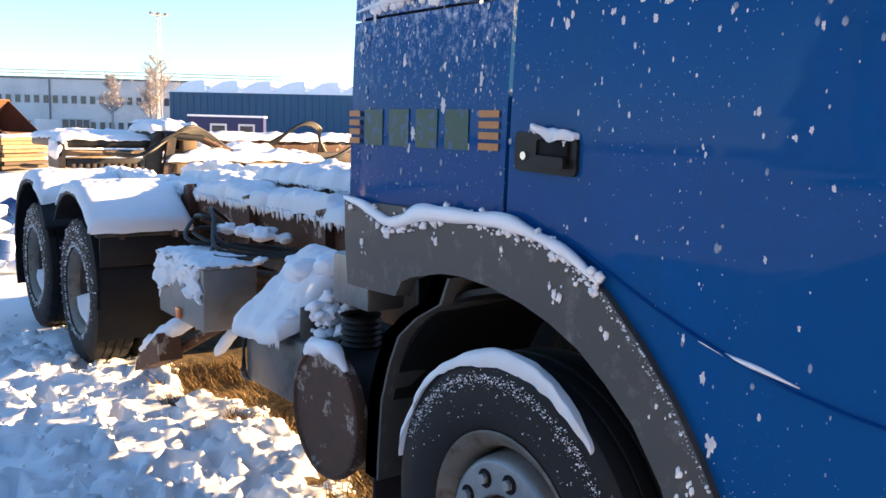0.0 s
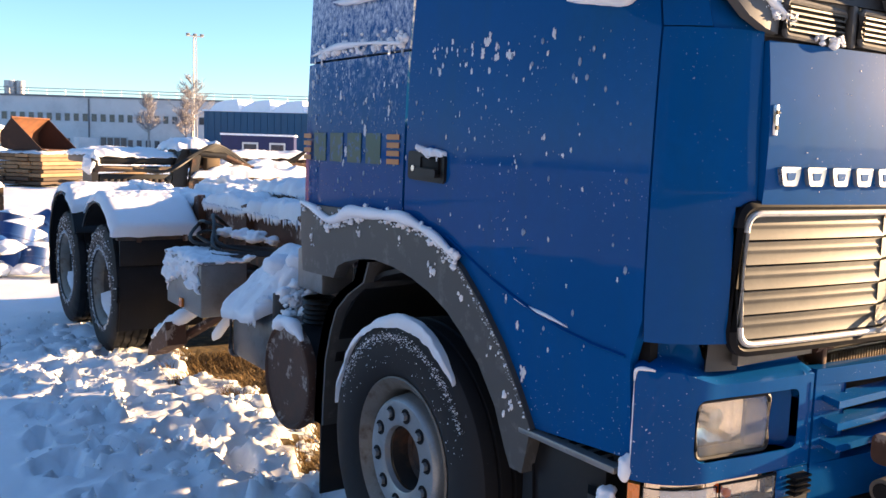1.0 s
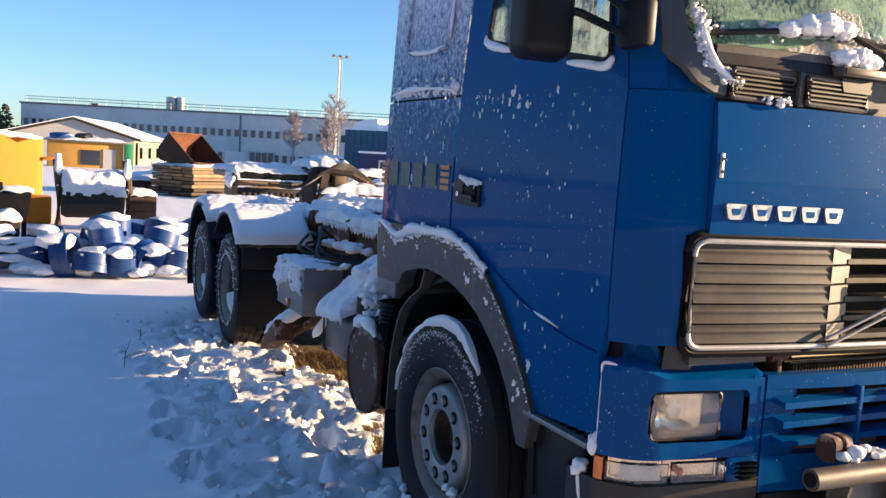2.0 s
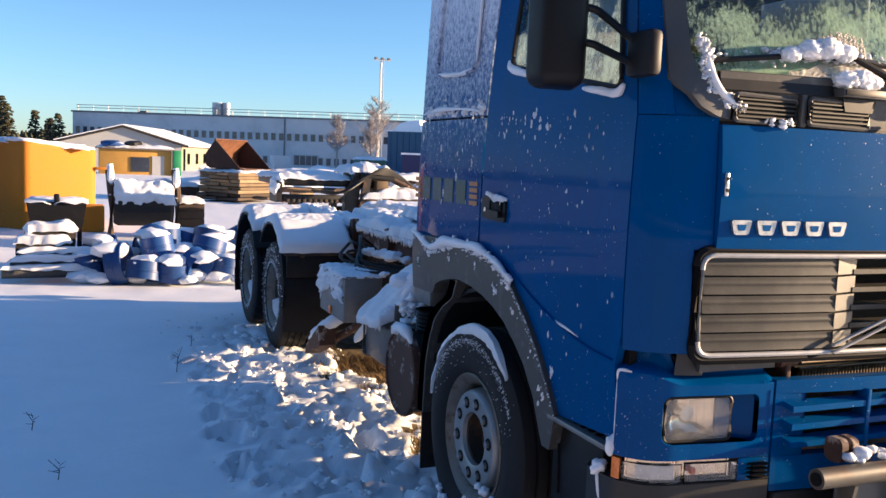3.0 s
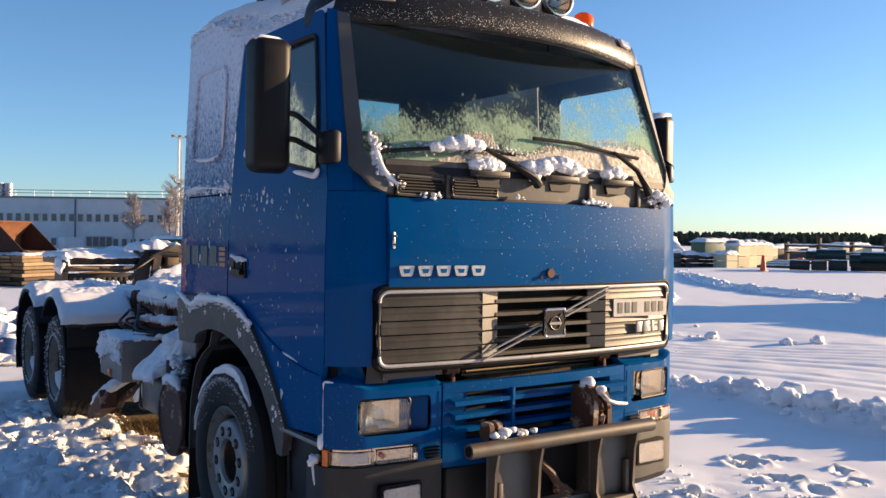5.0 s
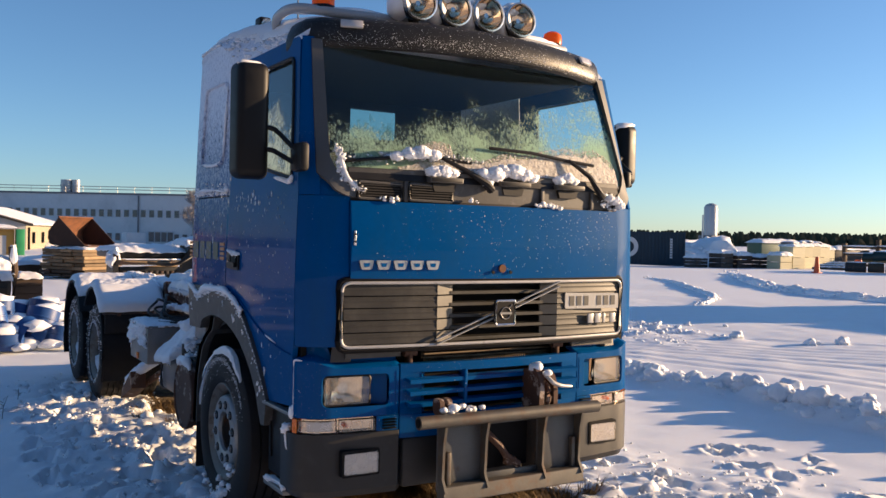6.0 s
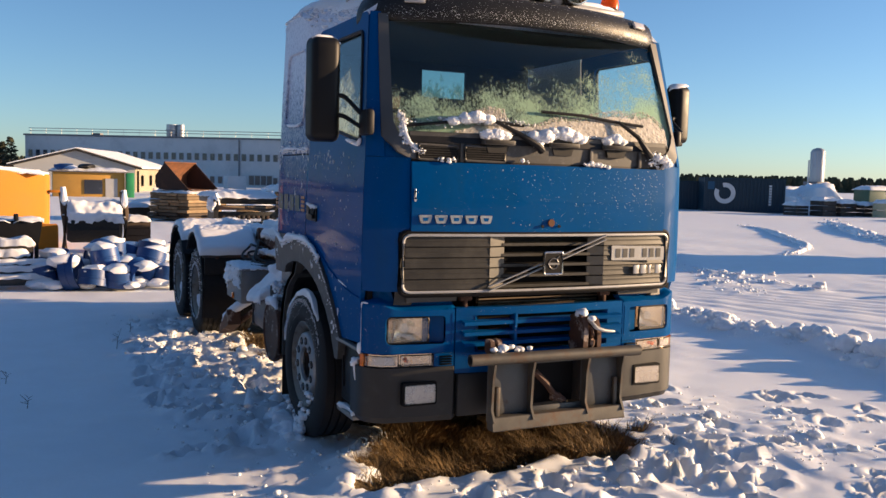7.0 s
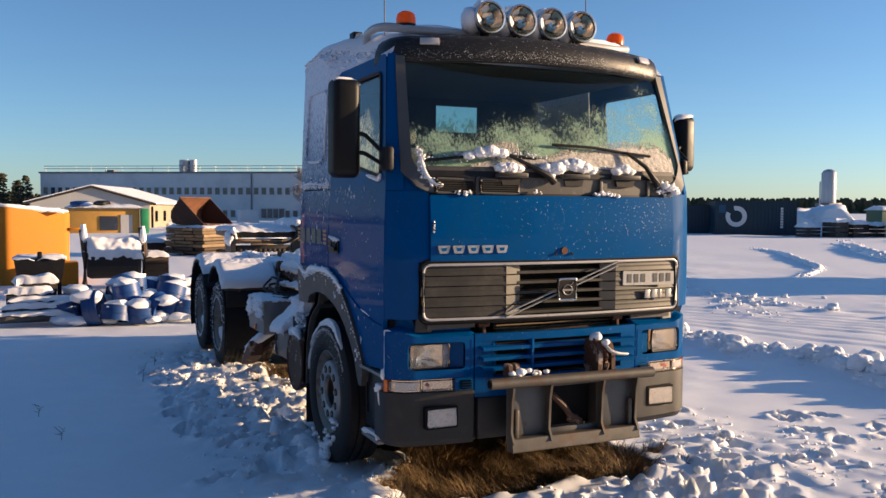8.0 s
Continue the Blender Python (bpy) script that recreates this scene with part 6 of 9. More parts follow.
part("ribbed_hose", lathe(B(), [(0.085 if k % 2 else 0.072, 0.0 + k * 0.012) for k in range(14)], 20, Matrix.Translation((-1.0, 2.44, 0.80)) @ pose(0, 0, 0, 0, -90, 0)), HOSE, truck, "ribbed black intake hose")
part("long_tank", box(B(), 0.62, 1.14, 1.87, 3.9, 0.45, 1.02, 0.07, 3), ALU, truck, "dull aluminium fuel tank")
part("battery_box", box(B(), 0.62, 1.14, 3.985, 5.35, 0.49, 0.98, 0.02), BLACK, truck, "dark battery box")
part("air_tank", rod(B(), (0.25, 5.6, 0.62), (0.25, 7.9, 0.62), 0.13, 20), CHASSIS, truck)
for k in range(5):
    y0, lift = 4.0 + 0.10 * k, 0.035 * ((k * 2) % 5)
    bm = sweep(B(), smooth_path([(-0.46, 5.15 - 0.17 * k, 0.96), (-0.66 - 0.05 * k, 4.75 - 0.08 * k, 1.04 + lift), (-0.92 + 0.04 * (k % 3), y0 + 0.20, 1.02 + lift), (-1.0 + 0.05 * (k % 4), y0 - 0.05, 0.985 + 0.4 * lift), (-0.84 + 0.05 * k, y0 - 0.28, 1.0), (-0.48, 3.60 + 0.03 * k, 1.0)], 6), 0.0125, 7)
    part("air_hose", bm, HOSE, truck, "black air hose")
sp = part("spring_arm", sweep(B(), [(-1.02, 5.02, 0.14), (-0.9, 4.6, 0.36), (-0.7, 4.3, 0.58)], 0.035, 8), RUST, truck, "rusty bracket hanging under the frame")
part("wheel_chock", prism(B(), [(4.55, 0.28), (5.05, 0.10), (5.0, 0.20), (4.6, 0.44)], 0, -1.12, -0.98), RUST, truck, "rusty flat bracket beside the wheel")
part("rear_bumper_beam", box(B(), -1.1, 1.1, 8.25, 8.33, 0.62, 0.74, 0.01), CHASSIS, truck)


# mirrors
def mirror(s, x0, x1, y, z0, z1, turn):
    bm = B()
    box(bm, -(x1 - x0) / 2, (x1 - x0) / 2, -0.09, 0.06, z0, z1, 0.05, 4)
    for v in bm.verts:
        if v.co.y < 0:
            v.co.x *= 0.86
            v.co.z = (z0 + z1) / 2 + (v.co.z - (z0 + z1) / 2) * 0.985
    bmesh.ops.transform(bm, matrix=pose((x0 + x1) / 2 * s, y, 0, 0, 0, turn), verts=bm.verts)
    mr = part("mirror", bm, MIRROR_SHELL, truck, "tall black door mirror on two bent arms")
    bm = box(B(), -(x1 - x0) / 2 + 0.025, (x1 - x0) / 2 - 0.025, 0.0595, 0.063, z0 + 0.03, z1 - 0.03, 0.001)
    bmesh.ops.transform(bm, matrix=pose((x0 + x1) / 2 * s, y, 0, 0, 0, turn), verts=bm.verts)
    part("mirror_glass", bm, CHROME, mr)
    for za, zb in ((2.405, 2.285), (2.285, 2.205)):
        bm = sweep(B(), smooth_path([(s * (x0 + 0.05), y - 0.06, za + 0.005), (s * (x0 + 0.0), y - 0.07, za), (s * (x0 - 0.03), y - 0.10, (za * 0.75 + zb * 0.25)), (s * 1.225, 0.15, zb + 0.012), (s * 1.205, 0.13, zb)], 5), 0.014, 8)
        part("mirror_arm", bm, BLACK, mr)
    if s < 0:
        part("mirror_foot", box(B(), -1.175, -1.232, 0.03, 0.175, 2.165, 2.32, 0.02), BLACK, mr)
    else:
        part("mirror_foot", box(B(), 1.15, 1.195, 0.10, 0.185, 2.19, 2.30, 0.015), BLACK, mr)


mirror(-1, 1.295, 1.505, 0.35, 2.125, 2.76, -6)
mirror(1, 1.275, 1.435, 0.37, 2.22, 2.655, 10)


# ---- buildings round the yard ----
FACADE = pbr("pale_facade", (0.58, 0.57, 0.57), 0.8, 0, 0.06, 0.4, 0.1, 3, (0.40, 0.40, 0.41), (0.5, 0.8), 0.3)
ROOF_EDGE = pbr("roof_flashing", (0.16, 0.16, 0.17), 0.6, 0.2, 0.1, 1, 0.1, 10)
PANE = pbr("dark_window", (0.035, 0.042, 0.06), 0.25, 0, 0.3, 0.6, 0, 10, coat=0.6)
FRAME_W = pbr("window_frame", (0.42, 0.42, 0.43), 0.6, 0, 0.1, 3, 0, 10)
RAIL_M = pbr("pale_pipe", (0.45, 0.44, 0.42), 0.5, 0.4, 0.15, 2, 0, 10)
BLUE_CLAD = pbr("blue_cladding", (0.008, 0.075, 0.155), 0.5, 0, 0.12, 0.5, 0.2, 4, stretch=(1, 1, 0.2))
NAVY = pbr("navy_cladding", (0.010, 0.016, 0.085), 0.5, 0, 0.15, 2, 0.2, 9)
# Grey gable boarding, darkened in colour for the shade on that side.
SHADED_BOARD = pbr("grey_boarding_shaded", (0.36, 0.37, 0.38), 0.85, 0, 0.1, 0.7, 0.2, 8)
CREAM = pbr("cream_render", (0.33, 0.29, 0.21), 0.85, 0, 0.1, 0.7, 0.2, 8)
DARK_WOOD = pbr("dark_fascia", (0.025, 0.022, 0.02), 0.7, 0, 0.2, 3, 0.2, 20)
YELLOW = pbr("yellow_paint", (0.48, 0.18, 0.006), 0.8, 0, 0.12, 1.5, 0.1, 40, (0.14, 0.06, 0.02), (0.66, 0.74), 5)
OCHRE = pbr("ochre_paint", (0.50, 0.27, 0.05), 0.6, 0, 0.15, 1.2, 0.15, 20, (0.2, 0.12, 0.05), (0.6, 0.75), 3)
GREEN = pbr("green_paint", (0.03, 0.26, 0.10), 0.5, 0, 0.15, 2, 0.1, 20)
DULL_GREEN = pbr("dull_green_paint", (0.04, 0.10, 0.07), 0.6, 0, 0.15, 2, 0.1, 20)
TIMBER = pbr("weathered_timber", (0.24, 0.165, 0.09), 0.85, 0, 0.3, 3, 0.4, 30, (0.08, 0.055, 0.035), (0.5, 0.75), 4, stretch=(0.3, 1, 1), rnd=0.35)
LOG = pbr("dark_timber", (0.075, 0.050, 0.032), 0.85, 0, 0.3, 3, 0.4, 30, stretch=(0.3, 1, 1), rnd=0.25)
BLUE_PLASTIC = pbr("blue_pipe_plastic", (0.014, 0.060, 0.21), 0.45, 0, 0.2, 5, 0.1, 40, rnd=0.3)
SHAGGY = pbr("dark_bristle", (0.03, 0.026, 0.022), 0.95, 0, 0.4, 12, 0.8, 45)
NAVY_STEEL = pbr("container_blue", (0.008, 0.030, 0.052), 0.5, 0.1, 0.15, 1, 0.1, 10)
WHITE_PAINT = pbr("white_paint", (0.62, 0.62, 0.62), 0.5, 0, 0.1, 3, 0.1, 20)
SILO_M = pbr("silo_metal", (0.40, 0.42, 0.45), 0.4, 0.3, 0.1, 0.6, 0.1, 6, stretch=(1, 1, 0.1))
BIRCH = pbr("birch_bark", (0.40, 0.36, 0.33), 0.85, 0, 0.3, 3, 0.3, 12)
TWIG = pbr("birch_twigs", (0.36, 0.33, 0.32), 0.9, 0, 0.2, 3, 0, 12)
RED = pbr("red_paint", (0.30, 0.035, 0.025), 0.6, 0, 0.2, 4, 0.1, 20)
CONE_ORANGE = pbr("cone_plastic", (0.65, 0.10, 0.02), 0.5, 0, 0.1, 4, 0.1, 20)
CRATE = pbr("pale_crate", (0.50, 0.46, 0.30), 0.7, 0, 0.12, 1, 0.1, 10, rnd=0.15)


def along(a, b, s, z=0.0, out=0.0):
    """A point s metres from a towards b, pushed out to the facing side."""
    d = (Vector(b) - Vector(a)).normalized()
    n = Vector((d.y, -d.x))
    p = Vector(a) + d * s + n * out
    return Vector((p.x, p.y, z))


def wall_box(a, b, s0, s1, z0, z1, out0, out1):
    """A block along the line a-b between two offsets from it."""
    bm = B()
    lo = [bm.verts.new(along(a, b, s, z0, o)) for s, o in ((s0, out0), (s1, out0), (s1, out1), (s0, out1))]
    hi = [bm.verts.new(along(a, b, s, z1, o)) for s, o in ((s0, out0), (s1, out0), (s1, out1), (s0, out1))]
    bm.faces.new(lo)
    bm.faces.new(hi[::-1])
    for i in range(4):
        bm.faces.new((lo[i], hi[i], hi[(i + 1) % 4], lo[(i + 1) % 4]))
    return bm


A, C = (-3.9, 142.0), (46.4, 109.4)
hall = thing("office_building", "long pale two-storey industrial building with rows of small windows", "building")
part("wall", wall_box(A, C, 0, 66, -1.2, 6.85, -18, 0), FACADE, hall, smooth=False)
part("roof", wall_box(A, C, -0.2, 66.2, 6.852, 7.1, -18.2, 0.15), ROOF_EDGE, hall, "dark roof edge", smooth=False)
for row, z in ((0, 3.72), (1, 0.38)):
    for k in range(50):
        s = 0.9 + k * 1.2
        if row and (s < 20 or 35 < s < 39.2):
            continue
        w = part("window", wall_box(A, C, s - 0.38, s + 0.38, z - 0.05, z + 1.05, 0.004, 0.06), FRAME_W, hall, smooth=False)
        part("pane", wall_box(A, C, s - 0.32, s + 0.32, z + 0.02, z + 0.98, 0.064, 0.075), PANE, w, smooth=False)
en = part("entrance", wall_box(A, C, 35.2, 39.0, 0.2, 1.75, 0.004, 0.10), FRAME_W, hall, "wide glazed entrance", smooth=False)
for k in range(4):
    part("pane", wall_box(A, C, 35.35 + 0.9 * k, 36.1 + 0.9 * k, 0.3, 1.62, 0.104, 0.13), PANE, en, smooth=False)
for s in (33.7, 56.0):
    part("down_pipe", wall_box(A, C, s, s + 0.18, -1.0, 6.75, 0.004, 0.16), ROOF_EDGE, hall, smooth=False)
for z in (7.6, 8.0):
    part("roof_rail", sweep(B(), [along(A, C, 0, z, -1), along(A, C, 64, z, -1)], 0.055, 6), RAIL_M, hall)
for k in range(26):
    p = along(A, C, 0.3 + 2.5 * k, 7.1, -1)
    part("rail_post", rod(B(), p, p + Vector((0, 0, 0.95)), 0.035, 6), RAIL_M, hall)
for s, r in ((22.0, 0.80), (23.4, 0.55)):
    p = along(A, C, s, 7.1, -3)
    part("roof_vent", lathe(B(), [(0.0, 0.0), (r, 0.0), (r, 1.0), (r * 1.08, 1.05), (r * 1.08, 1.2), (r, 1.25), (r, 1.9), (0, 1.9)], 24, Matrix.Translation(p) @ pose(0, 0, 0, 0, -90, 0)), SILO_M, hall, "round metal roof vent")
part("roof_vent", wall_box(A, C, 9, 10.4, 7.0, 7.5, -4, -3), ROOF_EDGE, hall, smooth=False)

D, E2 = (28.5, 89.5), (52.0, 66.0)
shed = thing("blue_hall", "dark blue clad hall with arched snow-covered rooflights", "building")
part("wall", wall_box(D, E2, 0, 33, -0.5, 4.75, -16, 0), BLUE_CLAD, shed, smooth=False)
for k in range(44):
    part("cladding_rib", wall_box(D, E2, 0.3 + 0.74 * k, 0.44 + 0.74 * k, -0.3, 4.7, 0.003, 0.05), BLUE_CLAD, shed, smooth=False)
part("roof", wall_box(D, E2, -0.15, 33.2, 4.752, 4.9, -16.2, 0.15), SNOW, shed, "snow-covered roof edge", smooth=False)
for k in range(9):
    bm = B()
    s0 = 0.6 + 3.55 * k
    prof = [(0.0, 0.0), (0.15, 0.30), (0.7, 0.72), (1.5, 1.0), (2.4, 1.12), (3.05, 1.15), (3.1, 1.02), (3.15, 0.0)]
    lo = [bm.verts.new(along(D, E2, s0 + u, 4.9 + h, -0.3)) for u, h in prof]
    hi = [bm.verts.new(along(D, E2, s0 + u, 4.9 + h, -14)) for u, h in prof]
    bm.faces.new(lo)
    bm.faces.new(hi[::-1])
    for i in range(len(prof)):
        bm.faces.new((lo[i], hi[i], hi[(i + 1) % len(prof)], lo[(i + 1) % len(prof)]))
    part("rooflight", bm, SNOW, shed, "rooflight under rounded snow", smooth=True)

F1, F2 = (21.3, 64.7), (26.0, 62.0)
cabin = thing("site_cabin", "navy site cabin with pale windows and snowy roof", "cabin")
part("wall", wall_box(F1, F2, 0, 5.6, -0.1, 2.15, -2.4, 0), NAVY, cabin, smooth=False)
part("roof", wall_box(F1, F2, -0.08, 5.68, 2.152, 2.30, -2.5, 0.1), SNOW, cabin, "snow on the cabin roof", smooth=False)
for s in (1.6, 3.7):
    w = part("window", wall_box(F1, F2, s, s + 1.25, 0.25, 1.65, 0.004, 0.05), WHITE_PAINT, cabin, smooth=False)
    part("pane", wall_box(F1, F2, s + 0.14, s + 1.11, 0.85, 1.5, 0.054, 0.07), PANE, w, smooth=False)

# low gabled house: gable to the yard, long side in the sun
house = thing("gabled_house", "low gabled workshop with snowy roof and cream sunlit side", "house")
g0, g1, back = Vector((-4.46, 78, 0)), Vector((5.4, 78, 0)), Vector((4.4, 14, 0))
pk = (g0 + g1) / 2
bm = B()
ring = [g0 + Vector((0, 0, -0.3)), g1 + Vector((0, 0, -0.3)), g1 + Vector((0, 0, 2.2)), pk + Vector((0, 0, 3.6)), g0 + Vector((0, 0, 2.2))]
a, b = [bm.verts.new(p) for p in ring], [bm.verts.new(p + back) for p in ring]
bm.faces.new(a)
bm.faces.new(b[::-1])
for i in range(5):
    bm.faces.new((a[i], b[i], b[(i + 1) % 5], a[(i + 1) % 5]))
part("wall", bm, CREAM, house, smooth=False)
part("gable_panel", prism(B(), [(-4.4, -0.2), (5.34, -0.2), (5.34, 2.14), (0.47, 3.52), (-4.4, 2.14)], 1, 77.90, 77.99), SHADED_BOARD, house, smooth=False)
for p, q in ((g0, -1), (g1, 1)):
    bm = B()
    eave, ridge = p + Vector((q * 0.5, -0.5, 2.12)), pk + Vector((0, -0.5, 3.66))
    vs = [bm.verts.new(v) for v in (eave, ridge, ridge + back * 1.06, eave + back * 1.06)]
    bm.faces.new(vs)
    thicken(bm, lambda c: (0, 0, 0.16))
    part("roof", bm, SNOW, house, "snow-covered roof slope", smooth=False)
    part("fascia", sweep(B(), [eave + Vector((0, -0.02, -0.02)), ridge + Vector((0, -0.02, -0.02))], 0.10, 4), DARK_WOOD, house, smooth=False)
for k in range(3):
    c = g1 + back * (0.2 + 0.27 * k) + Vector((0.03, -0.01, 0))
    part("window", box(B(), c.x, c.x + 0.06, c.y - 0.6, c.y + 0.6, 0.5, 1.5), PANE, house)
c = g1 + back * 0.07
part("door", box(B(), c.x + 0.0, c.x + 0.08, c.y - 0.45, c.y + 0.45, -0.1, 1.9), DARK_WOOD, house)

# ochre hut with a green cabinet beside it
hut = thing("ochre_hut", "ochre site hut with a snow-laden roof full of junk", "hut")
part("wall", box(B(), -1.73, 3.0, 61.5, 64, -0.1, 1.72, 0.02), OCHRE, hut)
part("roof", box(B(), -1.95, 3.25, 61.2, 64.2, 1.72, 1.83, 0.03), ROOF_EDGE, hut)
part("window", box(B(), 0.3, 1.5, 61.44, 61.5, 0.2, 1.2), PANE, hut)
part("door", box(B(), 1.7, 2.5, 61.44, 61.5, 0.0, 1.3), FRAME_W, hut)
bm = pad(B(), lambda u, v: (-1.9 + 5.1 * u, 61.2 + 3 * v, 1.82), (0, 0, 1), 0.22, 20, 10, 3.0)
solid("snow_on_hut", bm, SNOW, "thick uneven snow on the hut roof", "snow")
bm = lump(B(), (-0.9, 61.7, 2.05), 0.75, 2, 0.35, 2)
solid("blue_tarpaulin", bm, BLUE_PLASTIC, "crumpled blue tarpaulin on the hut roof", "tarpaulin")
solid("dark_bundle", lump(B(), (0.5, 61.9, 2.12), 0.6, 6, 0.35, 2), HOSE, "dark bundle lying on the hut roof", "bundle")
solid("green_cabinet", box(B(), 3.08, 3.62, 61.2, 62, -0.1, 1.75, 0.03), GREEN, "bright green upright cabinet by the hut", "cabinet")
solid("green_container", box(B(), 23.6, 26.4, 83.5, 86, -0.1, 1.55, 0.05), DULL_GREEN, "small dull green container", "container")
solid("snow_on_container", pad(B(), lambda u, v: (23.5 + 3 * u, 83.4 + 2.7 * v, 1.55), (0, 0, 1), 0.3, 12, 10, 5.0), SNOW, "snow cap on a container", "snow")
wc = solid("white_container", box(B(), 16.6, 18.6, 92.5, 95, 0.0, 1.6, 0.04), FACADE, "pale white storage box", "container")

# lattice mast
mast = thing("lamp_mast", "slender lattice lighting mast with a cross arm", "mast", (34.4, 110, -0.2))
for dx, dy in ((-0.3, 0), (0.3, 0), (0, 0.4)):
    part("leg", rod(B(), (dx, dy, 0), (dx * 0.6, dy * 0.6, 15.0), 0.06, 6), RAIL_M, mast)
for k in range(20):
    z = 0.75 * k
    part("brace", rod(B(), (-0.3 if k % 2 else 0.3, 0, z), (0.3 if k % 2 else -0.3, 0, z + 0.75), 0.03, 4), RAIL_M, mast)
part("cross_arm", box(B(), -1.1, 1.1, -0.06, 0.06, 14.9, 15.05), RAIL_M, mast)
for x in (-0.9, 0.0, 0.9):
    part("floodlight", box(B(), x - 0.22, x + 0.22, -0.2, 0.1, 15.05, 15.3, 0.03), ROOF_EDGE, mast)


def birch(x, y, h, seed, spread):
    r_ = random.Random(seed)
    t = thing("birch_tree", "bare birch with fine brown twigs", "tree", (x, y, -0.1), group="bare birches by the building")
    part("trunk", sweep(B(), [(0, 0, 0), (0.1, 0, h * 0.4), (0.0, 0.1, h * 0.75), (0.1, 0, h)], [0.16, 0.12, 0.06, 0.015], 7), BIRCH, t)
    limbs, tw = B(), B()
    for k in range(46):
        f = r_.uniform(0.36, 0.96)
        a, L = r_.uniform(0, 6.28), h * spread * (1.05 - f) * r_.uniform(0.6, 1.2) + 0.3
        p = Vector((0, 0, f * h))
        e = p + Vector((math.cos(a) * L * 0.85, math.sin(a) * L * 0.85, L * 0.62))
        sweep(limbs, [p, p.lerp(e, 0.5) + Vector((0, 0, -0.1)), e], [0.045, 0.03, 0.01], 5)
        for q in range(22):
            s = p.lerp(e, r_.uniform(0.25, 1.0))
            b2 = r_.uniform(0, 6.28)
            l2 = r_.uniform(0.4, 1.1)
            sweep(tw, [s, s + Vector((math.cos(b2) * l2 * 0.6, math.sin(b2) * l2 * 0.6, l2 * r_.uniform(0.1, 0.9)))], [0.022, 0.008], 3)
    part("branch_frame", limbs, BIRCH, t)
    part("twig_crown", tw, TWIG, t)


birch(32.6, 106, 9.6, 4, 0.52)
birch(26.2, 102, 6.8, 5, 0.36)
birch(31.2, 104, 6.2, 8, 0.36)

# ---- yard goods ----
# stacked timber with a big rusty bucket on it
rng = random.Random(3)
stack = thing("timber_stack", "stack of weathered square timber with snow on top", "timber", (2.54, 30.5, 0.02), 40)
for row in range(8):
    for k in range(4):
        x0, L = rng.uniform(-0.12, 0.08), rng.uniform(2.1, 2.4)
        bm = box(B(), x0, x0 + L, k * 0.51, k * 0.51 + 0.49, row * 0.133, row * 0.133 + rng.uniform(0.10, 0.125), 0.012, 1)
        part("plank", bm, TIMBER if row > 1 else LOG, stack)
bm = pad(B(), lambda u, v: (0.05 + 2.2 * u, 0.02 + 2.0 * v, 1.06), (0, 0, 1), 0.10, 20, 14, 2.0)
bmesh.ops.transform(bm, matrix=pose(2.54, 30.5, 0.02, 0, 0, 40), verts=bm.verts)
solid("snow_on_timber", bm, SNOW, "snow on the timber stack", "snow")
bucket = thing("loader_bucket", "big rusty loader bucket lying open on the timber", "bucket", (2.04, 31.54, 1.17), 50)
shell_line = [(-0.85, 0.0), (0.45, 0.02), (0.65, 0.10), (0.72, 0.30), (0.70, 0.58), (0.28, 1.11)]
bm = B()
for (ya, za), (yb, zb) in zip(shell_line, shell_line[1:]):
    bm.faces.new([bm.verts.new(p) for p in ((0.0, ya, za), (2.3, ya, za), (2.3, yb, zb), (0.0, yb, zb))])
bmesh.ops.remove_doubles(bm, verts=bm.verts, dist=0.001)
thicken(bm, lambda c: (0, -0.02, 0.025))
part("shell", bm, RUST_ORANGE, bucket, "orange-brown rusty inside of the bucket")
for x in (-0.03, 2.30):
    part("side_plate", prism(B(), shell_line, 0, x, x + 0.03), BUCKET_SIDE, bucket)
part("cutting_edge", box(B(), -0.05, 2.35, -0.98, -0.83, -0.01, 0.03, 0.01), RUST, bucket)
part("top_lip", sweep(B(), [(-0.04, 0.28, 1.12), (2.34, 0.28, 1.12)], 0.035, 6), RUST_ORANGE, bucket)
for x in (0.7, 1.5):
    part("hinge_ear", prism(B(), [(0.70, 0.25), (0.92, 0.30), (0.92, 0.5), (0.70, 0.62)], 0, x, x + 0.05), RUST, bucket)
for k, (x0, y0, L, rz) in enumerate(((4.1, 30.0, 1.8, 20), (4.3, 29.6, 2.0, -12), (4.0, 29.3, 1.6, 35), (4.5, 30.6, 1.6, 5))):
    bm = box(B(), 0, L, 0, 0.18, 0, 0.10, 0.01)
    bmesh.ops.transform(bm, matrix=pose(x0, y0, 0.02 + 0.1 * k, 0, -4, rz), verts=bm.verts)
    solid("loose_plank", bm, TIMBER, "loose weathered plank by the stack", "plank", "loose planks")
for k in range(3):
    solid("steel_beam", box(B(), -0.2 + 0.1 * k, 1.4, 33.0 + 0.5 * k, 33.3 + 0.5 * k, 0.05, 0.42, 0.02), LOG, "dark beam under snow", "beam", "dark beams")
solid("snow_on_beams", pad(B(), lambda u, v: (-0.4 + 1.9 * u, 32.9 + 1.5 * v, 0.42), (0, 0, 1), 0.14, 12, 8, 8.0), SNOW, "snow on dark beams", "snow")

# parked hook-lift frame behind the truck
fr = thing("spare_lift_frame", "dark rusty lift frame with hydraulic hoses under snow", "machine frame")
part("bed", box(B(), 0.50, 2.45, 13.9, 16.0, 1.26, 1.40, 0.03), HOSE, fr)
part("front_rail", box(B(), 0.46, 1.75, 13.70, 13.84, 1.14, 1.24, 0.012), CHASSIS, fr)
part("pale_rod", rod(B(), (0.6, 13.72, 1.22), (1.55, 13.70, 1.18), 0.022, 8), TIMBER, fr)
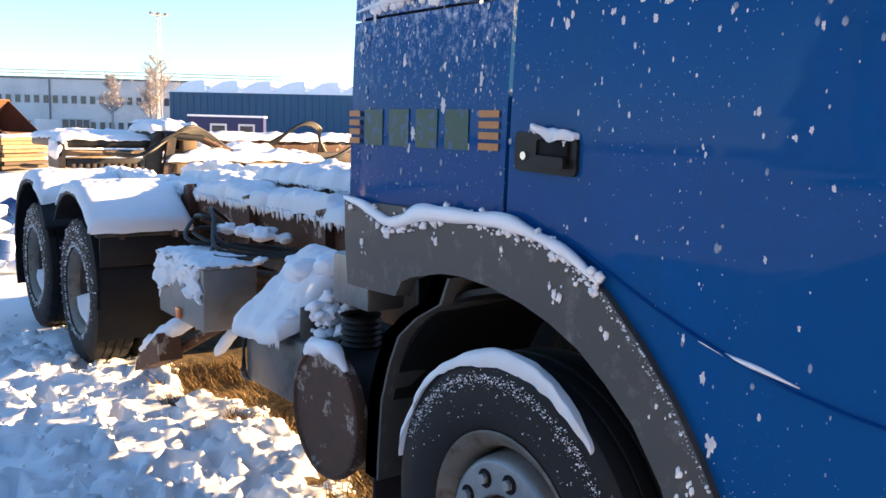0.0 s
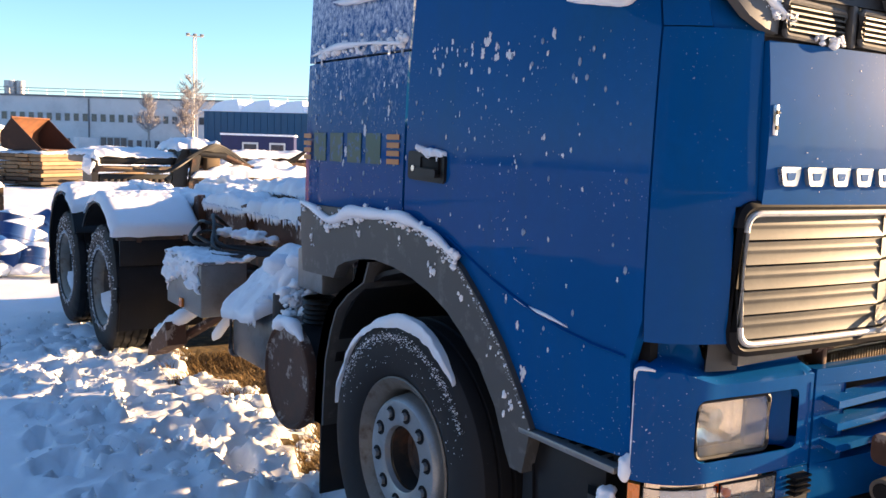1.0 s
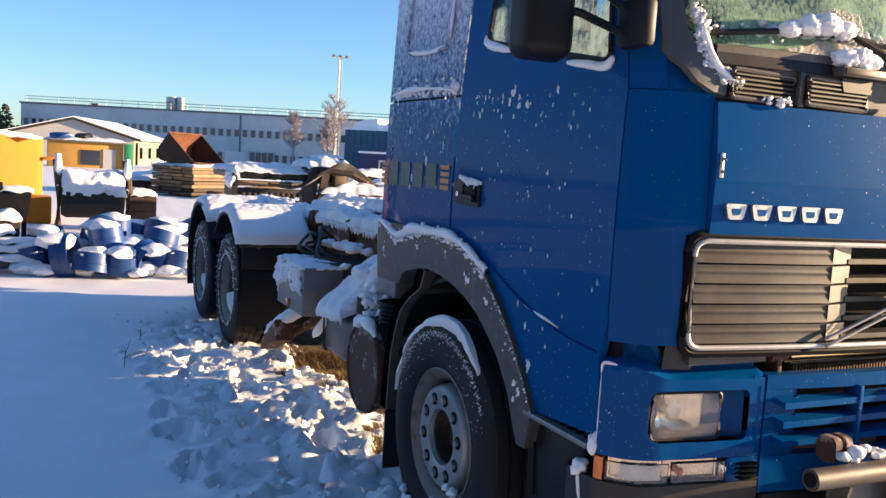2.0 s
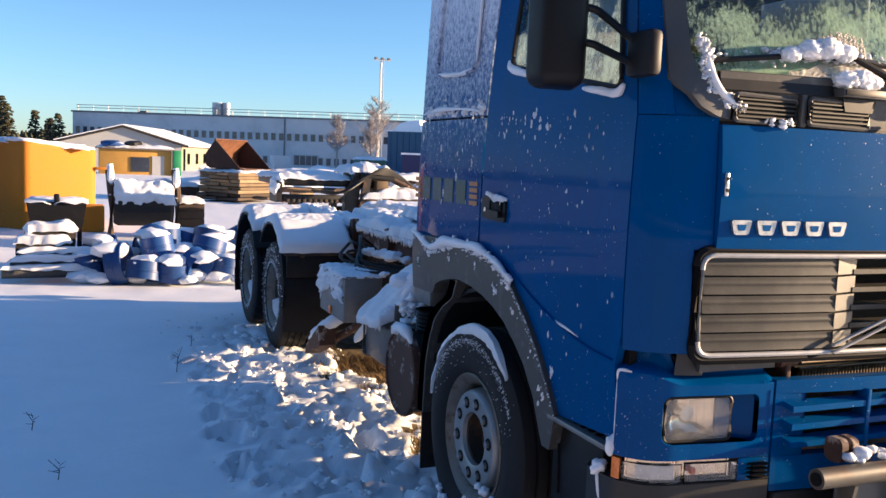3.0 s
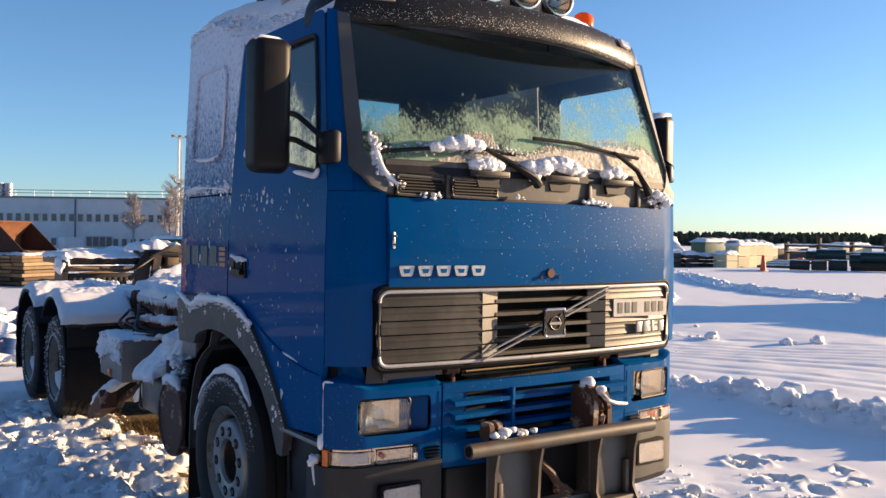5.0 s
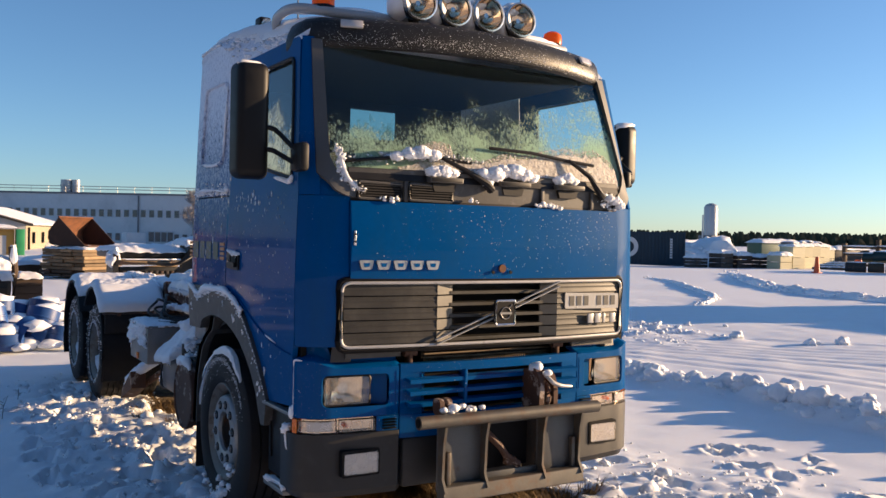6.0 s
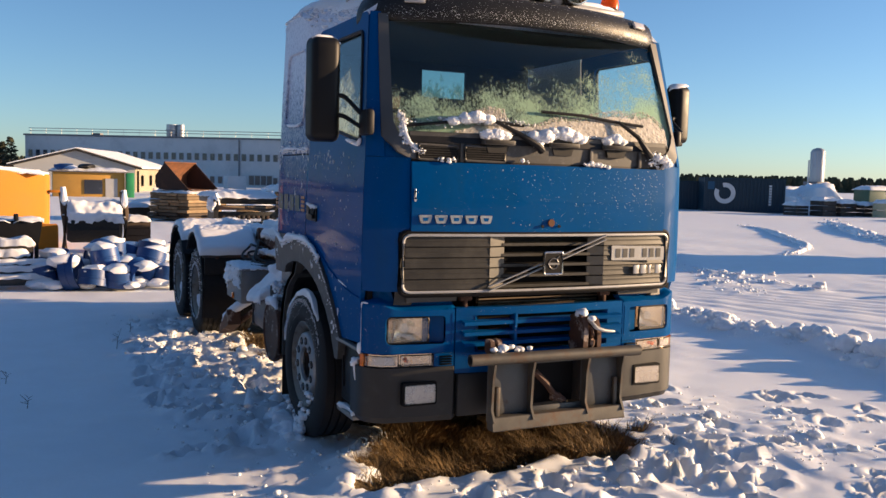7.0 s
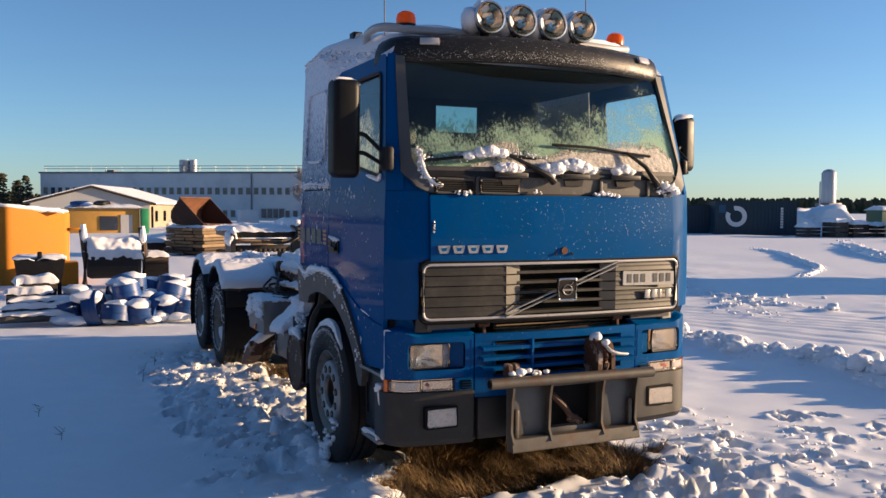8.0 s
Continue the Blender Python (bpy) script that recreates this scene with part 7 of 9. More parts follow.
part("toothed_beam", box(B(), 0.55, 1.75, 13.76, 13.92, 0.96, 1.10, 0.01), HOSE, fr)
for k in range(11):
    part("tooth", box(B(), 0.60 + 0.105 * k, 0.66 + 0.105 * k, 13.71, 13.77, 0.95, 1.02, 0.005), CHASSIS, fr)
part("end_plate", prism(B(), rounded([(13.72, 0.95), (13.72, 1.36), (14.4, 1.42), (14.4, 0.95)], 0.06), 0, 0.42, 0.52), HOSE, fr)
part("low_beam", box(B(), 0.7, 4.6, 14.5, 14.8, 0.62, 0.84, 0.02), HOSE, fr)
for x, w in ((0.86, 0.13), (1.06, 0.16), (1.50, 0.12), (1.95, 0.14)):
    part("hanging_bracket", prism(B(), [(x, 0.96), (x + w, 0.96), (x + 0.8 * w, 0.70), (x + 0.2 * w, 0.70)], 1, 13.85, 14.05), HOSE, fr)
for x in (0.8, 2.2, 3.6, 5.4):
    part("prop", box(B(), x, x + 0.22, 14.2, 14.5, -0.1, 1.0, 0.02), LOG, fr)
part("upright", prism(B(), [(1.72, 0.62), (1.98, 0.62), (2.06, 1.30), (2.2, 1.55), (1.95, 1.55), (1.80, 1.25)], 1, 13.78, 13.98), HOSE, fr)
part("upright", prism(B(), [(1.98, 0.66), (2.12, 0.66), (2.24, 1.45), (2.10, 1.45)], 1, 13.66, 13.76), CHASSIS, fr)
part("joint_block", box(B(), 1.95, 2.62, 13.9, 14.7, 1.24, 1.54, 0.05), CHASSIS, fr)
part("cross_pin", rod(B(), (2.05, 13.74, 1.50), (2.72, 13.74, 1.44), 0.06, 14), HOSE, fr)
part("wooden_block", box(B(), 2.36, 2.60, 13.70, 13.95, 1.18, 1.40, 0.012), TIMBER, fr)
part("wooden_block", box(B(), 2.22, 2.62, 13.62, 13.95, 0.86, 1.02, 0.012), TIMBER, fr)
part("brace", rod(B(), (2.62, 13.75, 1.48), (3.55, 13.85, 1.10), 0.05, 10), RUST, fr)
part("brace", rod(B(), (2.66, 13.95, 1.45), (3.50, 14.0, 1.06), 0.035, 10), CHASSIS, fr)
part("front_plank", box(B(), 2.15, 4.95, 13.62, 14.0, 1.02, 1.07, 0.01), TIMBER, fr)
part("beam", box(B(), 2.5, 7.5, 14.3, 14.6, 1.0, 1.20, 0.02), CHASSIS, fr)
part("beam", box(B(), 2.6, 7.5, 15.4, 15.8, 1.16, 1.40, 0.02), RUST, fr)
for k in range(6):
    pts = [(1.05 + 0.09 * k, 13.62, 1.20 - 0.01 * k), (1.50 + 0.04 * k, 13.58 - 0.02 * k, 1.14 + 0.012 * k), (1.85 + 0.04 * k, 13.60, 1.30 + 0.02 * k), (2.15 + 0.05 * k, 13.62, 1.50 + 0.025 * k), (2.45 + 0.05 * k, 13.7, 1.53 + 0.01 * k), (2.75 + 0.1 * k, 13.8, 1.38 - 0.03 * k)]
    part("hydraulic_hose", sweep(B(), smooth_path(pts, 6), 0.024, 7), HOSE, fr)
for k in range(4):
    pts = [(4.15 + 0.06 * k, 14.4, 1.32), (4.45 + 0.05 * k, 14.3, 1.50 + 0.03 * k), (4.80 + 0.05 * k, 14.25, 1.70 + 0.02 * k), (5.12 + 0.04 * k, 14.3, 1.66), (5.28, 14.4, 1.45), (5.32 + 0.05 * k, 14.5, 1.2)]
    part("hydraulic_hose", sweep(B(), smooth_path(pts, 6), 0.026, 7), HOSE, fr)
part("hydraulic_hose", sweep(B(), smooth_path([(4.9, 13.8, 1.05), (5.3, 13.75, 1.15), (5.7, 13.8, 1.34), (6.1, 13.9, 1.42)], 6), 0.035, 7), HOSE, fr)
for (x0, x1, y0, y1, z, h, sd) in ((0.45, 1.95, 13.85, 16.0, 1.395, 0.13, 1), (1.85, 2.72, 13.8, 15.0, 1.54, 0.17, 4), (2.05, 4.95, 13.58, 14.05, 1.07, 0.17, 7), (2.7, 7.5, 15.3, 15.9, 1.39, 0.14, 9), (2.7, 4.3, 14.25, 14.7, 1.20, 0.16, 11)):
    solid("snow_cover", pad(B(), lambda u, v: (x0 + (x1 - x0) * u, y0 + (y1 - y0) * v, z), (0, 0, 1), h, 40, 14, sd, 0.3, 0.5, 0.03), SNOW, "snow lying on the lift frame", "snow", "snow on the lift frame")
solid("snow_end", lump(B(), (0.44, 13.85, 1.28), 0.14, 3, 1.25, 3, 0.5), SNOW, "snow clinging to the frame's end", "snow")

# yellow bin with a hipped lid
bin_ = thing("yellow_bin", "large yellow steel bin with hipped lid, snow along its edges", "bin")
plan = [(-5.2, 20.4), (-4.10, 18.85), (-2.6, 19.75), (-2.62, 20.9), (-4.2, 22.4)]
mid_ = (-3.75, 20.35)
levels = [(1.0, -0.05), (1.0, 0.32), (0.985, 0.34), (1.0, 1.56), (0.995, 1.63), (0.96, 1.655), (0.70, 1.68), (0.40, 1.69)]
bm = B()
rings = []
for f, z in levels:
    lift = 0.0 if z < 1.4 else 0.11
    rings.append([bm.verts.new((mid_[0] + (x - mid_[0]) * f, mid_[1] + (y - mid_[1]) * f, z + lift * (1 + 0.9 * min(1.6, max(0.0, -2.6 - x))))) for x, y in rounded(plan, 0.18, 4)])
for u, v in zip(rings, rings[1:]):
    for k in range(len(u)):
        bm.faces.new((u[k], u[(k + 1) % len(u)], v[(k + 1) % len(v)], v[k]))
bm.faces.new(rings[-1])
part("body", bm, YELLOW, bin_)
for x, y in ((-4.65, 19.62), (-3.0, 19.6)):
    part("lifting_eye", sweep(B(), [(x + 0.07 * math.cos(t), y, 1.72 + 0.09 * math.sin(t)) for t in (2 * math.pi * k / 14 for k in range(14))], 0.025, 6, closed=True), OCHRE, bin_)
part("spout", box(B(), -2.62, -2.35, 19.7, 20.0, 1.30, 1.36, 0.01), YELLOW, bin_)
ribbon(bm := B(), [(-5.1, 20.25, 1.93), (-4.55, 19.5, 1.94), (-4.12, 18.98, 1.93), (-3.4, 19.30, 1.86), (-2.72, 19.75, 1.79), (-2.66, 20.5, 1.78)], 0.05, 3)
solid("snow_on_bin_edge", bm, SNOW, "line of snow along the bin's eaves", "snow")
solid("snow_on_bin", pad(B(), lambda u, v: (mid_[0] - 1.0 + 2.0 * u, mid_[1] - 1.05 + 2.1 * v, 1.87 - 0.10 * abs(v - 0.5) + 0.14 * (0.5 - u)), (0, 0, 1), 0.07, 20, 16, 4.0), SNOW, "snow on the bin lid", "snow")
solid("pipe_stub", box(B(), -2.95, -2.45, 18.3, 18.8, -0.05, 0.55, 0.05), YELLOW, "small yellow block by the bin", "block")

# drum brush between two posts
reel = thing("brush_reel", "dark bristly sweeping reel between two snowy posts", "sweeper brush")
for x, z in ((-2.36, 1.38), (-1.04, 1.42)):
    part("post", sweep(B(), [(x, 17.1, -0.05), (x + 0.02, 17.1, z * 0.6), (x - 0.03, 17.1, z)], [0.085, 0.08, 0.085], 8), LOG, reel)
bm = lathe(B(), [(0.0, 0.0), (0.40, 0.0), (0.46, 0.08), (0.46, 1.12), (0.40, 1.2), (0.0, 1.2)], 40, Matrix.Translation((-2.30, 17.25, 0.66)), wob=lambda i, k: 0.05 * nz(i * 3.1, k * 1.7, 0, 1.0))
part("bristles", bm, SHAGGY, reel)
solid("snow_on_reel", pad(B(), lambda u, v: (-2.30 + 1.2 * u, 17.25 + 0.47 * math.cos(radians(176 - 116 * v)), 0.67 + 0.47 * math.sin(radians(176 - 116 * v))), (0, -0.55, 0.83), 0.07, 30, 24, 6.0, 0.14, 0.9, 0.05), SNOW, "thick snow caked on the reel", "snow")
for x, z in ((-2.36, 1.0), (-1.04, 0.95)):
    bm = sweep(B(), [(x, 17.07, z - 0.15), (x, 17.06, z + 0.2), (x - 0.02, 17.08, z + 0.5)], [0.05, 0.085, 0.06], 8)
    solid("snow_on_post", bm, SNOW, "snow frozen to a post", "snow", "snow on posts")
bx = thing("wooden_box", "brown wooden box with snow on top", "box")
for k in range(4):
    part("board", box(B(), -0.98, -0.42, 17.3, 17.32, 0.02 + 0.17 * k, 0.18 + 0.17 * k, 0.004, 1), LOG, bx)
part("carcass", box(B(), -0.97, -0.43, 17.322, 18.0, 0.0, 0.70), LOG, bx)
solid("snow_on_box", pad(B(), lambda u, v: (-1.0 + 0.6 * u, 17.26 + 0.76 * v, 0.70), (0, 0, 1), 0.12, 12, 10, 9.0), SNOW, "snow on the wooden box", "snow")

# black hopper, rolls and pipes before the bin
hp = thing("black_hopper", "black steel hopper with a snowy rim", "hopper")
part("shell", prism(B(), [(-3.64, 0.62), (-2.92, 0.62), (-2.86, 1.0), (-3.70, 1.0)], 1, 11.9, 12.6), BLACK, hp)
part("leg", box(B(), -3.62, -3.55, 12.0, 12.1, -0.1, 0.62), BLACK, hp)
part("leg", box(B(), -3.0, -2.93, 12.0, 12.1, -0.1, 0.62), BLACK, hp)
part("knob", box(B(), -3.32, -3.24, 11.85, 11.95, 1.0, 1.12, 0.02), BLACK, hp)
solid("snow_on_hopper", pad(B(), lambda u, v: (-3.72 + 0.88 * u, 11.88 + 0.72 * v, 0.99), (0, 0, 1), 0.06, 14, 8, 2.0), SNOW, "thin snow on the hopper", "snow")
for k, (x, y, z, r) in enumerate(((-3.35, 11.4, 0.46, 0.22), (-3.45, 11.2, 0.28, 0.24))):
    rl = solid("rolled_mat", sweep(B(), [(x - 0.32, y, z + r * 0.2), (x, y - 0.03, z + r * 0.25), (x + 0.32, y, z + r * 0.2)], r * 0.9, 14, flat=0.75), SHAGGY, "rolled dark matting under snow", "roll", "rolled mats")
    solid("snow_on_roll", pad(B(), lambda u, v: (x - 0.36 + 0.72 * u, y - 0.2 + 0.4 * v, z + r * 0.75), (0, 0, 1), 0.13, 14, 10, k * 3.0), SNOW, "round snow cap on a roll", "snow", "snow on rolls")
for k in range(5):
    z = 0.06 + 0.11 * (k // 2) + 0.02
    y = 10.75 + 0.2 * (k % 2) + 0.1 * (k // 2)
    solid("drain_pipe", rod(B(), (-3.95 + 0.05 * k, y, z), (-2.82 - 0.03 * k, y + 0.05, z), 0.075, 14), PLASTIC, "grey drain pipe lying in snow", "pipe", "drain pipes")
    solid("snow_on_pipe", pad(B(), lambda u, v: (-3.97 + 0.05 * k + 1.15 * u, y - 0.09 + 0.18 * v, z + 0.055), (0, 0, 1), 0.07, 22, 6, k * 2.0, 0.3, 0.4, 0.03), SNOW, "snow along a pipe", "snow", "snow on pipes")

# heap of short blue pipe sections
rng = random.Random(14)
spots = [(-2.55, 10.6, 0.0, 0.30), (-2.15, 10.35, 0.0, 0.24), (-1.75, 10.45, 0.0, 0.26), (-1.35, 10.35, 0.0, 0.24), (-0.98, 10.6, 0.0, 0.22), (-2.4, 11.2, 0.0, 0.33), (-2.0, 11.0, 0.24, 0.26),
         (-1.55, 11.1, 0.0, 0.28), (-1.2, 11.0, 0.22, 0.25), (-0.9, 11.2, 0.0, 0.26), (-1.75, 11.6, 0.30, 0.24), (-1.1, 11.7, 0.34, 0.25), (-0.75, 11.8, 0.1, 0.28), (-2.6, 11.7, 0.12, 0.26),
         (-1.9, 10.75, 0.30, 0.23), (-0.6, 11.1, 0.0, 0.24), (-2.85, 10.9, 0.0, 0.2), (-1.45, 11.9, 0.3, 0.22), (-0.45, 11.6, 0.0, 0.26), (-0.7, 10.75, 0.0, 0.18)]
for k, (x, y, z, r) in enumerate(spots):
    h = rng.uniform(0.22, 0.34)
    tilt = rng.uniform(-28, 28) if k % 3 else rng.uniform(60, 85)
    m = Matrix.Translation((x, y, z + 0.02 + (0.0 if abs(tilt) < 40 else r * 0.6))) @ pose(0, 0, 0, rng.uniform(-20, 20), -90 + tilt, rng.uniform(0, 360))
    bm = lathe(B(), [(r * 0.90, 0.02), (r, 0.0), (r, h * 0.4), (r * 1.03, h * 0.42), (r * 1.03, h * 0.5), (r, h * 0.52), (r, h), (r * 0.92, h), (r * 0.90, h * 0.5), (r * 0.90, 0.02)], 26, m)
    solid("blue_pipe_section", bm, BLUE_PLASTIC, "short blue plastic pipe section in a heap", "pipe section", "blue pipe sections")
    top = m @ Vector((h, 0, 0)) if abs(tilt) < 40 else Vector((x, y, z + 1.35 * r))
    bm = B()
    lump(bm, (top.x, top.y, top.z + 0.01), r * 0.92, k * 3.3, 0.42, 2, 0.3)
    solid("snow_on_section", bm, SNOW, "round cap of snow on a pipe section", "snow", "snow on pipe sections")
for k in range(26):
    x, y = rng.uniform(-3.0, -0.4), rng.uniform(10.15, 11.9)
    lump(bm := B(), (x, y, 0.03), rng.uniform(0.08, 0.22), k * 1.7, 0.45, 2)
    solid("snow_mound", bm, SNOW, "small heap of snow among pipes", "snow", "snow heaps among pipes")

# junk at the yard's far side: rack, tyre, beams
rack = thing("barrier_rack", "rack of white barrier bars with a red top edge", "rack")
part("top_rail", box(B(), -7.6, -5.15, 20.5, 21.3, 1.84, 1.93, 0.02), RED, rack)
part("low_rail", box(B(), -7.6, -5.15, 20.5, 21.3, 0.88, 0.95, 0.02), DARK_WOOD, rack)
for k in range(22):
    part("barrier_bar", rod(B(), (-7.5 + 0.11 * k, 20.5, 0.95), (-7.5 + 0.11 * k, 20.55, 1.84), 0.028, 6), WHITE_PAINT, rack)
for x in (-7.5, -5.25):
    part("leg", box(B(), x, x + 0.08, 20.6, 20.7, -0.05, 0.9), DARK_WOOD, rack)
solid("snow_on_rack", pad(B(), lambda u, v: (-7.6 + 2.4 * u, 20.5 + 0.8 * v, 1.93), (0, 0, 1), 0.12, 20, 8, 3.0), SNOW, "snow on the barrier rack", "snow")
solid("gantry_frame", box(B(), -6.1, -4.9, 23, 23.1, -0.1, 2.3, 0.02), LOG, "dark upright board behind the rack", "board")
solid("old_tyre", lathe(B(), [(0.22, -0.12), (0.40, -0.13), (0.46, -0.08), (0.46, 0.08), (0.40, 0.13), (0.22, 0.12), (0.22, -0.12)], 32, Matrix.Translation((-6.15, 18.6, 0.95)) @ pose(0, 0, 0, 0, 0, 90)), RUBBER, "old black tyre leaning on junk", "tyre")
for k, (x0, x1, y0, z) in enumerate(((-7.2, -5.0, 17.6, 0.22), (-7.0, -4.9, 18.1, 0.46), (-6.8, -5.1, 17.0, 0.1))):
    solid("concrete_beam", box(B(), x0, x1, y0, y0 + 0.4, z - 0.25, z, 0.03), PLASTIC, "grey beam under snow", "beam", "grey beams")
    solid("snow_on_beam", pad(B(), lambda u, v: (x0 - 0.03 + (x1 - x0 + 0.06) * u, y0 - 0.03 + 0.46 * v, z), (0, 0, 1), 0.15, 18, 8, k * 5.0), SNOW, "snow along a grey beam", "snow", "snow on grey beams")
lad = thing("steel_ladder", "dark steel ladder frame lying slantwise in snow", "ladder")
for dx in (0.0, 0.28):
    part("rail", sweep(B(), [(-5.15 + dx, 13.6, 0.02), (-5.45 + dx, 14.6, 0.70)], 0.03, 6), CHASSIS, lad)
for k in range(6):
    f = k / 6 + 0.08
    part("rung", rod(B(), (-5.15 - 0.3 * f, 13.6 + f, 0.02 + 0.68 * f), (-4.87 - 0.3 * f, 13.6 + f, 0.02 + 0.68 * f), 0.018, 6), CHASSIS, lad)
solid("snow_on_junk", lump(B(), (-5.8, 14.4, 0.35), 0.55, 4, 0.6, 3), SNOW, "rounded snow over hidden junk", "snow")
solid("snow_on_junk", lump(B(), (-5.0, 17.0, 0.2), 0.5, 9, 0.5, 3), SNOW, "rounded snow over hidden junk", "snow")

# far side of the yard
def container(name, x0, y0, x1, y1, h, depth, mat, label):
    t = thing(name, label, "container")
    a, b = (x0, y0), (x1, y1)
    L = math.dist(a, b)
    z = ground_z(x0, y0) - 0.05
    part("body", wall_box(a, b, 0, L, z, z + h, -depth, 0), mat, t, smooth=False)
    n = int(L / 0.28)
    for k in range(n):
        s = 0.15 + k * (L - 0.3) / n
        part("rib", wall_box(a, b, s, s + 0.13, z + 0.16, z + h - 0.14, 0.003, 0.04), mat, t, smooth=False)
    for s in (0, L - 0.14):
        part("corner_post", wall_box(a, b, s, s + 0.14, z, z + h + 0.02, 0.003, 0.06), mat, t, smooth=False)
    part("top_rail", wall_box(a, b, 0.14, L - 0.14, z + h - 0.12, z + h, 0.003, 0.06), mat, t, smooth=False)
    part("bottom_rail", wall_box(a, b, 0.14, L - 0.14, z, z + 0.14, 0.003, 0.06), mat, t, smooth=False)
    return t, a, b, z


ct, a, b, z = container("shipping_container", 43.9, 47.4, 49.1, 44.3, 2.6, 2.44, NAVY_STEEL, "dark navy steel container with a pale ring emblem")
bm = B()
rim = [[bm.verts.new(along(a, b, 1.55 + q * math.sin(t), z + 1.42 + q * math.cos(t), 0.064)) for q in (0.46, 0.80)] for t in (math.radians(d) for d in range(-15, 305, 8))]
for p, q in zip(rim, rim[1:]):
    bm.faces.new((p[0], p[1], q[1], q[0]))
thicken(bm, lambda c: (0.003, 0.005, 0))
part("ring_emblem", bm, WHITE_PAINT, ct, "pale broken ring emblem")
for k in range(8):
    part("lettering_bar", wall_box(a, b, 4.85, 5.05, z + 0.55 + 0.2 * k, z + 0.70 + 0.2 * k, 0.05, 0.06), WHITE_PAINT, ct, smooth=False)
part("notice", wall_box(a, b, 0.25, 0.75, z + 1.7, z + 2.3, 0.05, 0.06), BLUE_CLAD, ct, smooth=False)
# Two boxes added out of view to cast the long shadow bands.
container("unseen_shade_caster", 30.0, 9.4, 30.0, 4.95, 4.4, 2.44, NAVY_STEEL, "high dark box added out of view to shade the yard")
container("unseen_shade_caster", 30.0, 4.5, 30.0, 1.3, 2.75, 2.44, NAVY_STEEL, "lower dark box added out of view to shade the yard")
container("steel_container", 43.2, 50.5, 46.8, 48.3, 2.35, 2.4, NAVY_STEEL, "dark steel container beside the snow hill")
bm = lump(B(), (52.3, 45.6, 0.2), 1.0, 3.0, 1.0, 4, 0.4)
for v in bm.verts:
    d = v.co - Vector((52.3, 45.6, 0.2))
    v.co = Vector((52.3, 45.6, 0.0)) + Vector((d.x * 3.4, d.y * 2.6, max(-0.1, 2.15 * (d.z if d.z < 0.7 else 0.7 + 0.85 * (d.z - 0.7))))) + Vector((nz(d.x, d.y, d.z, 3), nz(d.y, d.z, d.x, 3), nz(d.z, d.x, d.y, 3))) * 0.3
solid("snow_hill", bm, SNOW, "high ploughed pile of lumpy snow", "snow hill")
rng = random.Random(8)
bm = B()
for k in range(160):
    a_ = rng.uniform(0, 6.28)
    r = rng.uniform(0.3, 1.0)
    lump(bm, (52.3 + 3.6 * r * math.cos(a_), 45.6 + 3.0 * r * math.sin(a_), 1.75 * (1 - r) ** 0.7 + 0.1), rng.uniform(0.12, 0.4), k, 0.8, 1, 0.5)
solid("hill_clods", bm, SNOW, "clods on the ploughed snow pile", "snow", kind="stuff")
silo = thing("silo_tower", "tall grey silo on a square base beyond the yard", "silo", (151.6, 132.4, 0))
part("cylinder", lathe(B(), [(0.0, 3.4), (1.5, 3.4), (1.5, 9.9), (1.15, 10.4), (0.45, 10.7), (0, 10.7)], 24, pose(0, 0, 0, 0, -90, 0)), SILO_M, silo)
for k in range(10):
    an = 2 * math.pi * k / 10
    part("rib", rod(B(), (1.5 * math.cos(an), 1.5 * math.sin(an), 3.5), (1.5 * math.cos(an), 1.5 * math.sin(an), 9.9), 0.07, 6), SILO_M, silo)
part("base", box(B(), -1.9, 1.9, -1.9, 1.9, -0.5, 3.4, 0.05), ROOF_EDGE, silo)
part("side_pipe", rod(B(), (-2.6, 0, 0), (-2.6, 0, 8.0), 0.16, 8), SILO_M, silo)

CRATE_ROWS = (
    (49.0, 40.6, 1.3, 1.15, CHASSIS, "dark"), (50.7, 40.4, 1.6, 1.0, CHASSIS, "dark"), (52.4, 39.9, 1.3, 0.85, CHASSIS, "dark"), (47.4, 41.6, 1.2, 0.75, CHASSIS, "dark"),
    (52.6, 38.2, 1.3, 1.05, CRATE, "pale"), (54.2, 38.3, 1.4, 1.75, CRATE, "pale"), (55.7, 38.7, 1.42, 1.75, CRATE, "pale"), (57.2, 39.1, 1.45, 1.8, CRATE, "pale"), (58.8, 39.4, 1.45, 1.75, CRATE, "pale"),
    (60.2, 39.9, 1.4, 1.5, CRATE, "pale"))
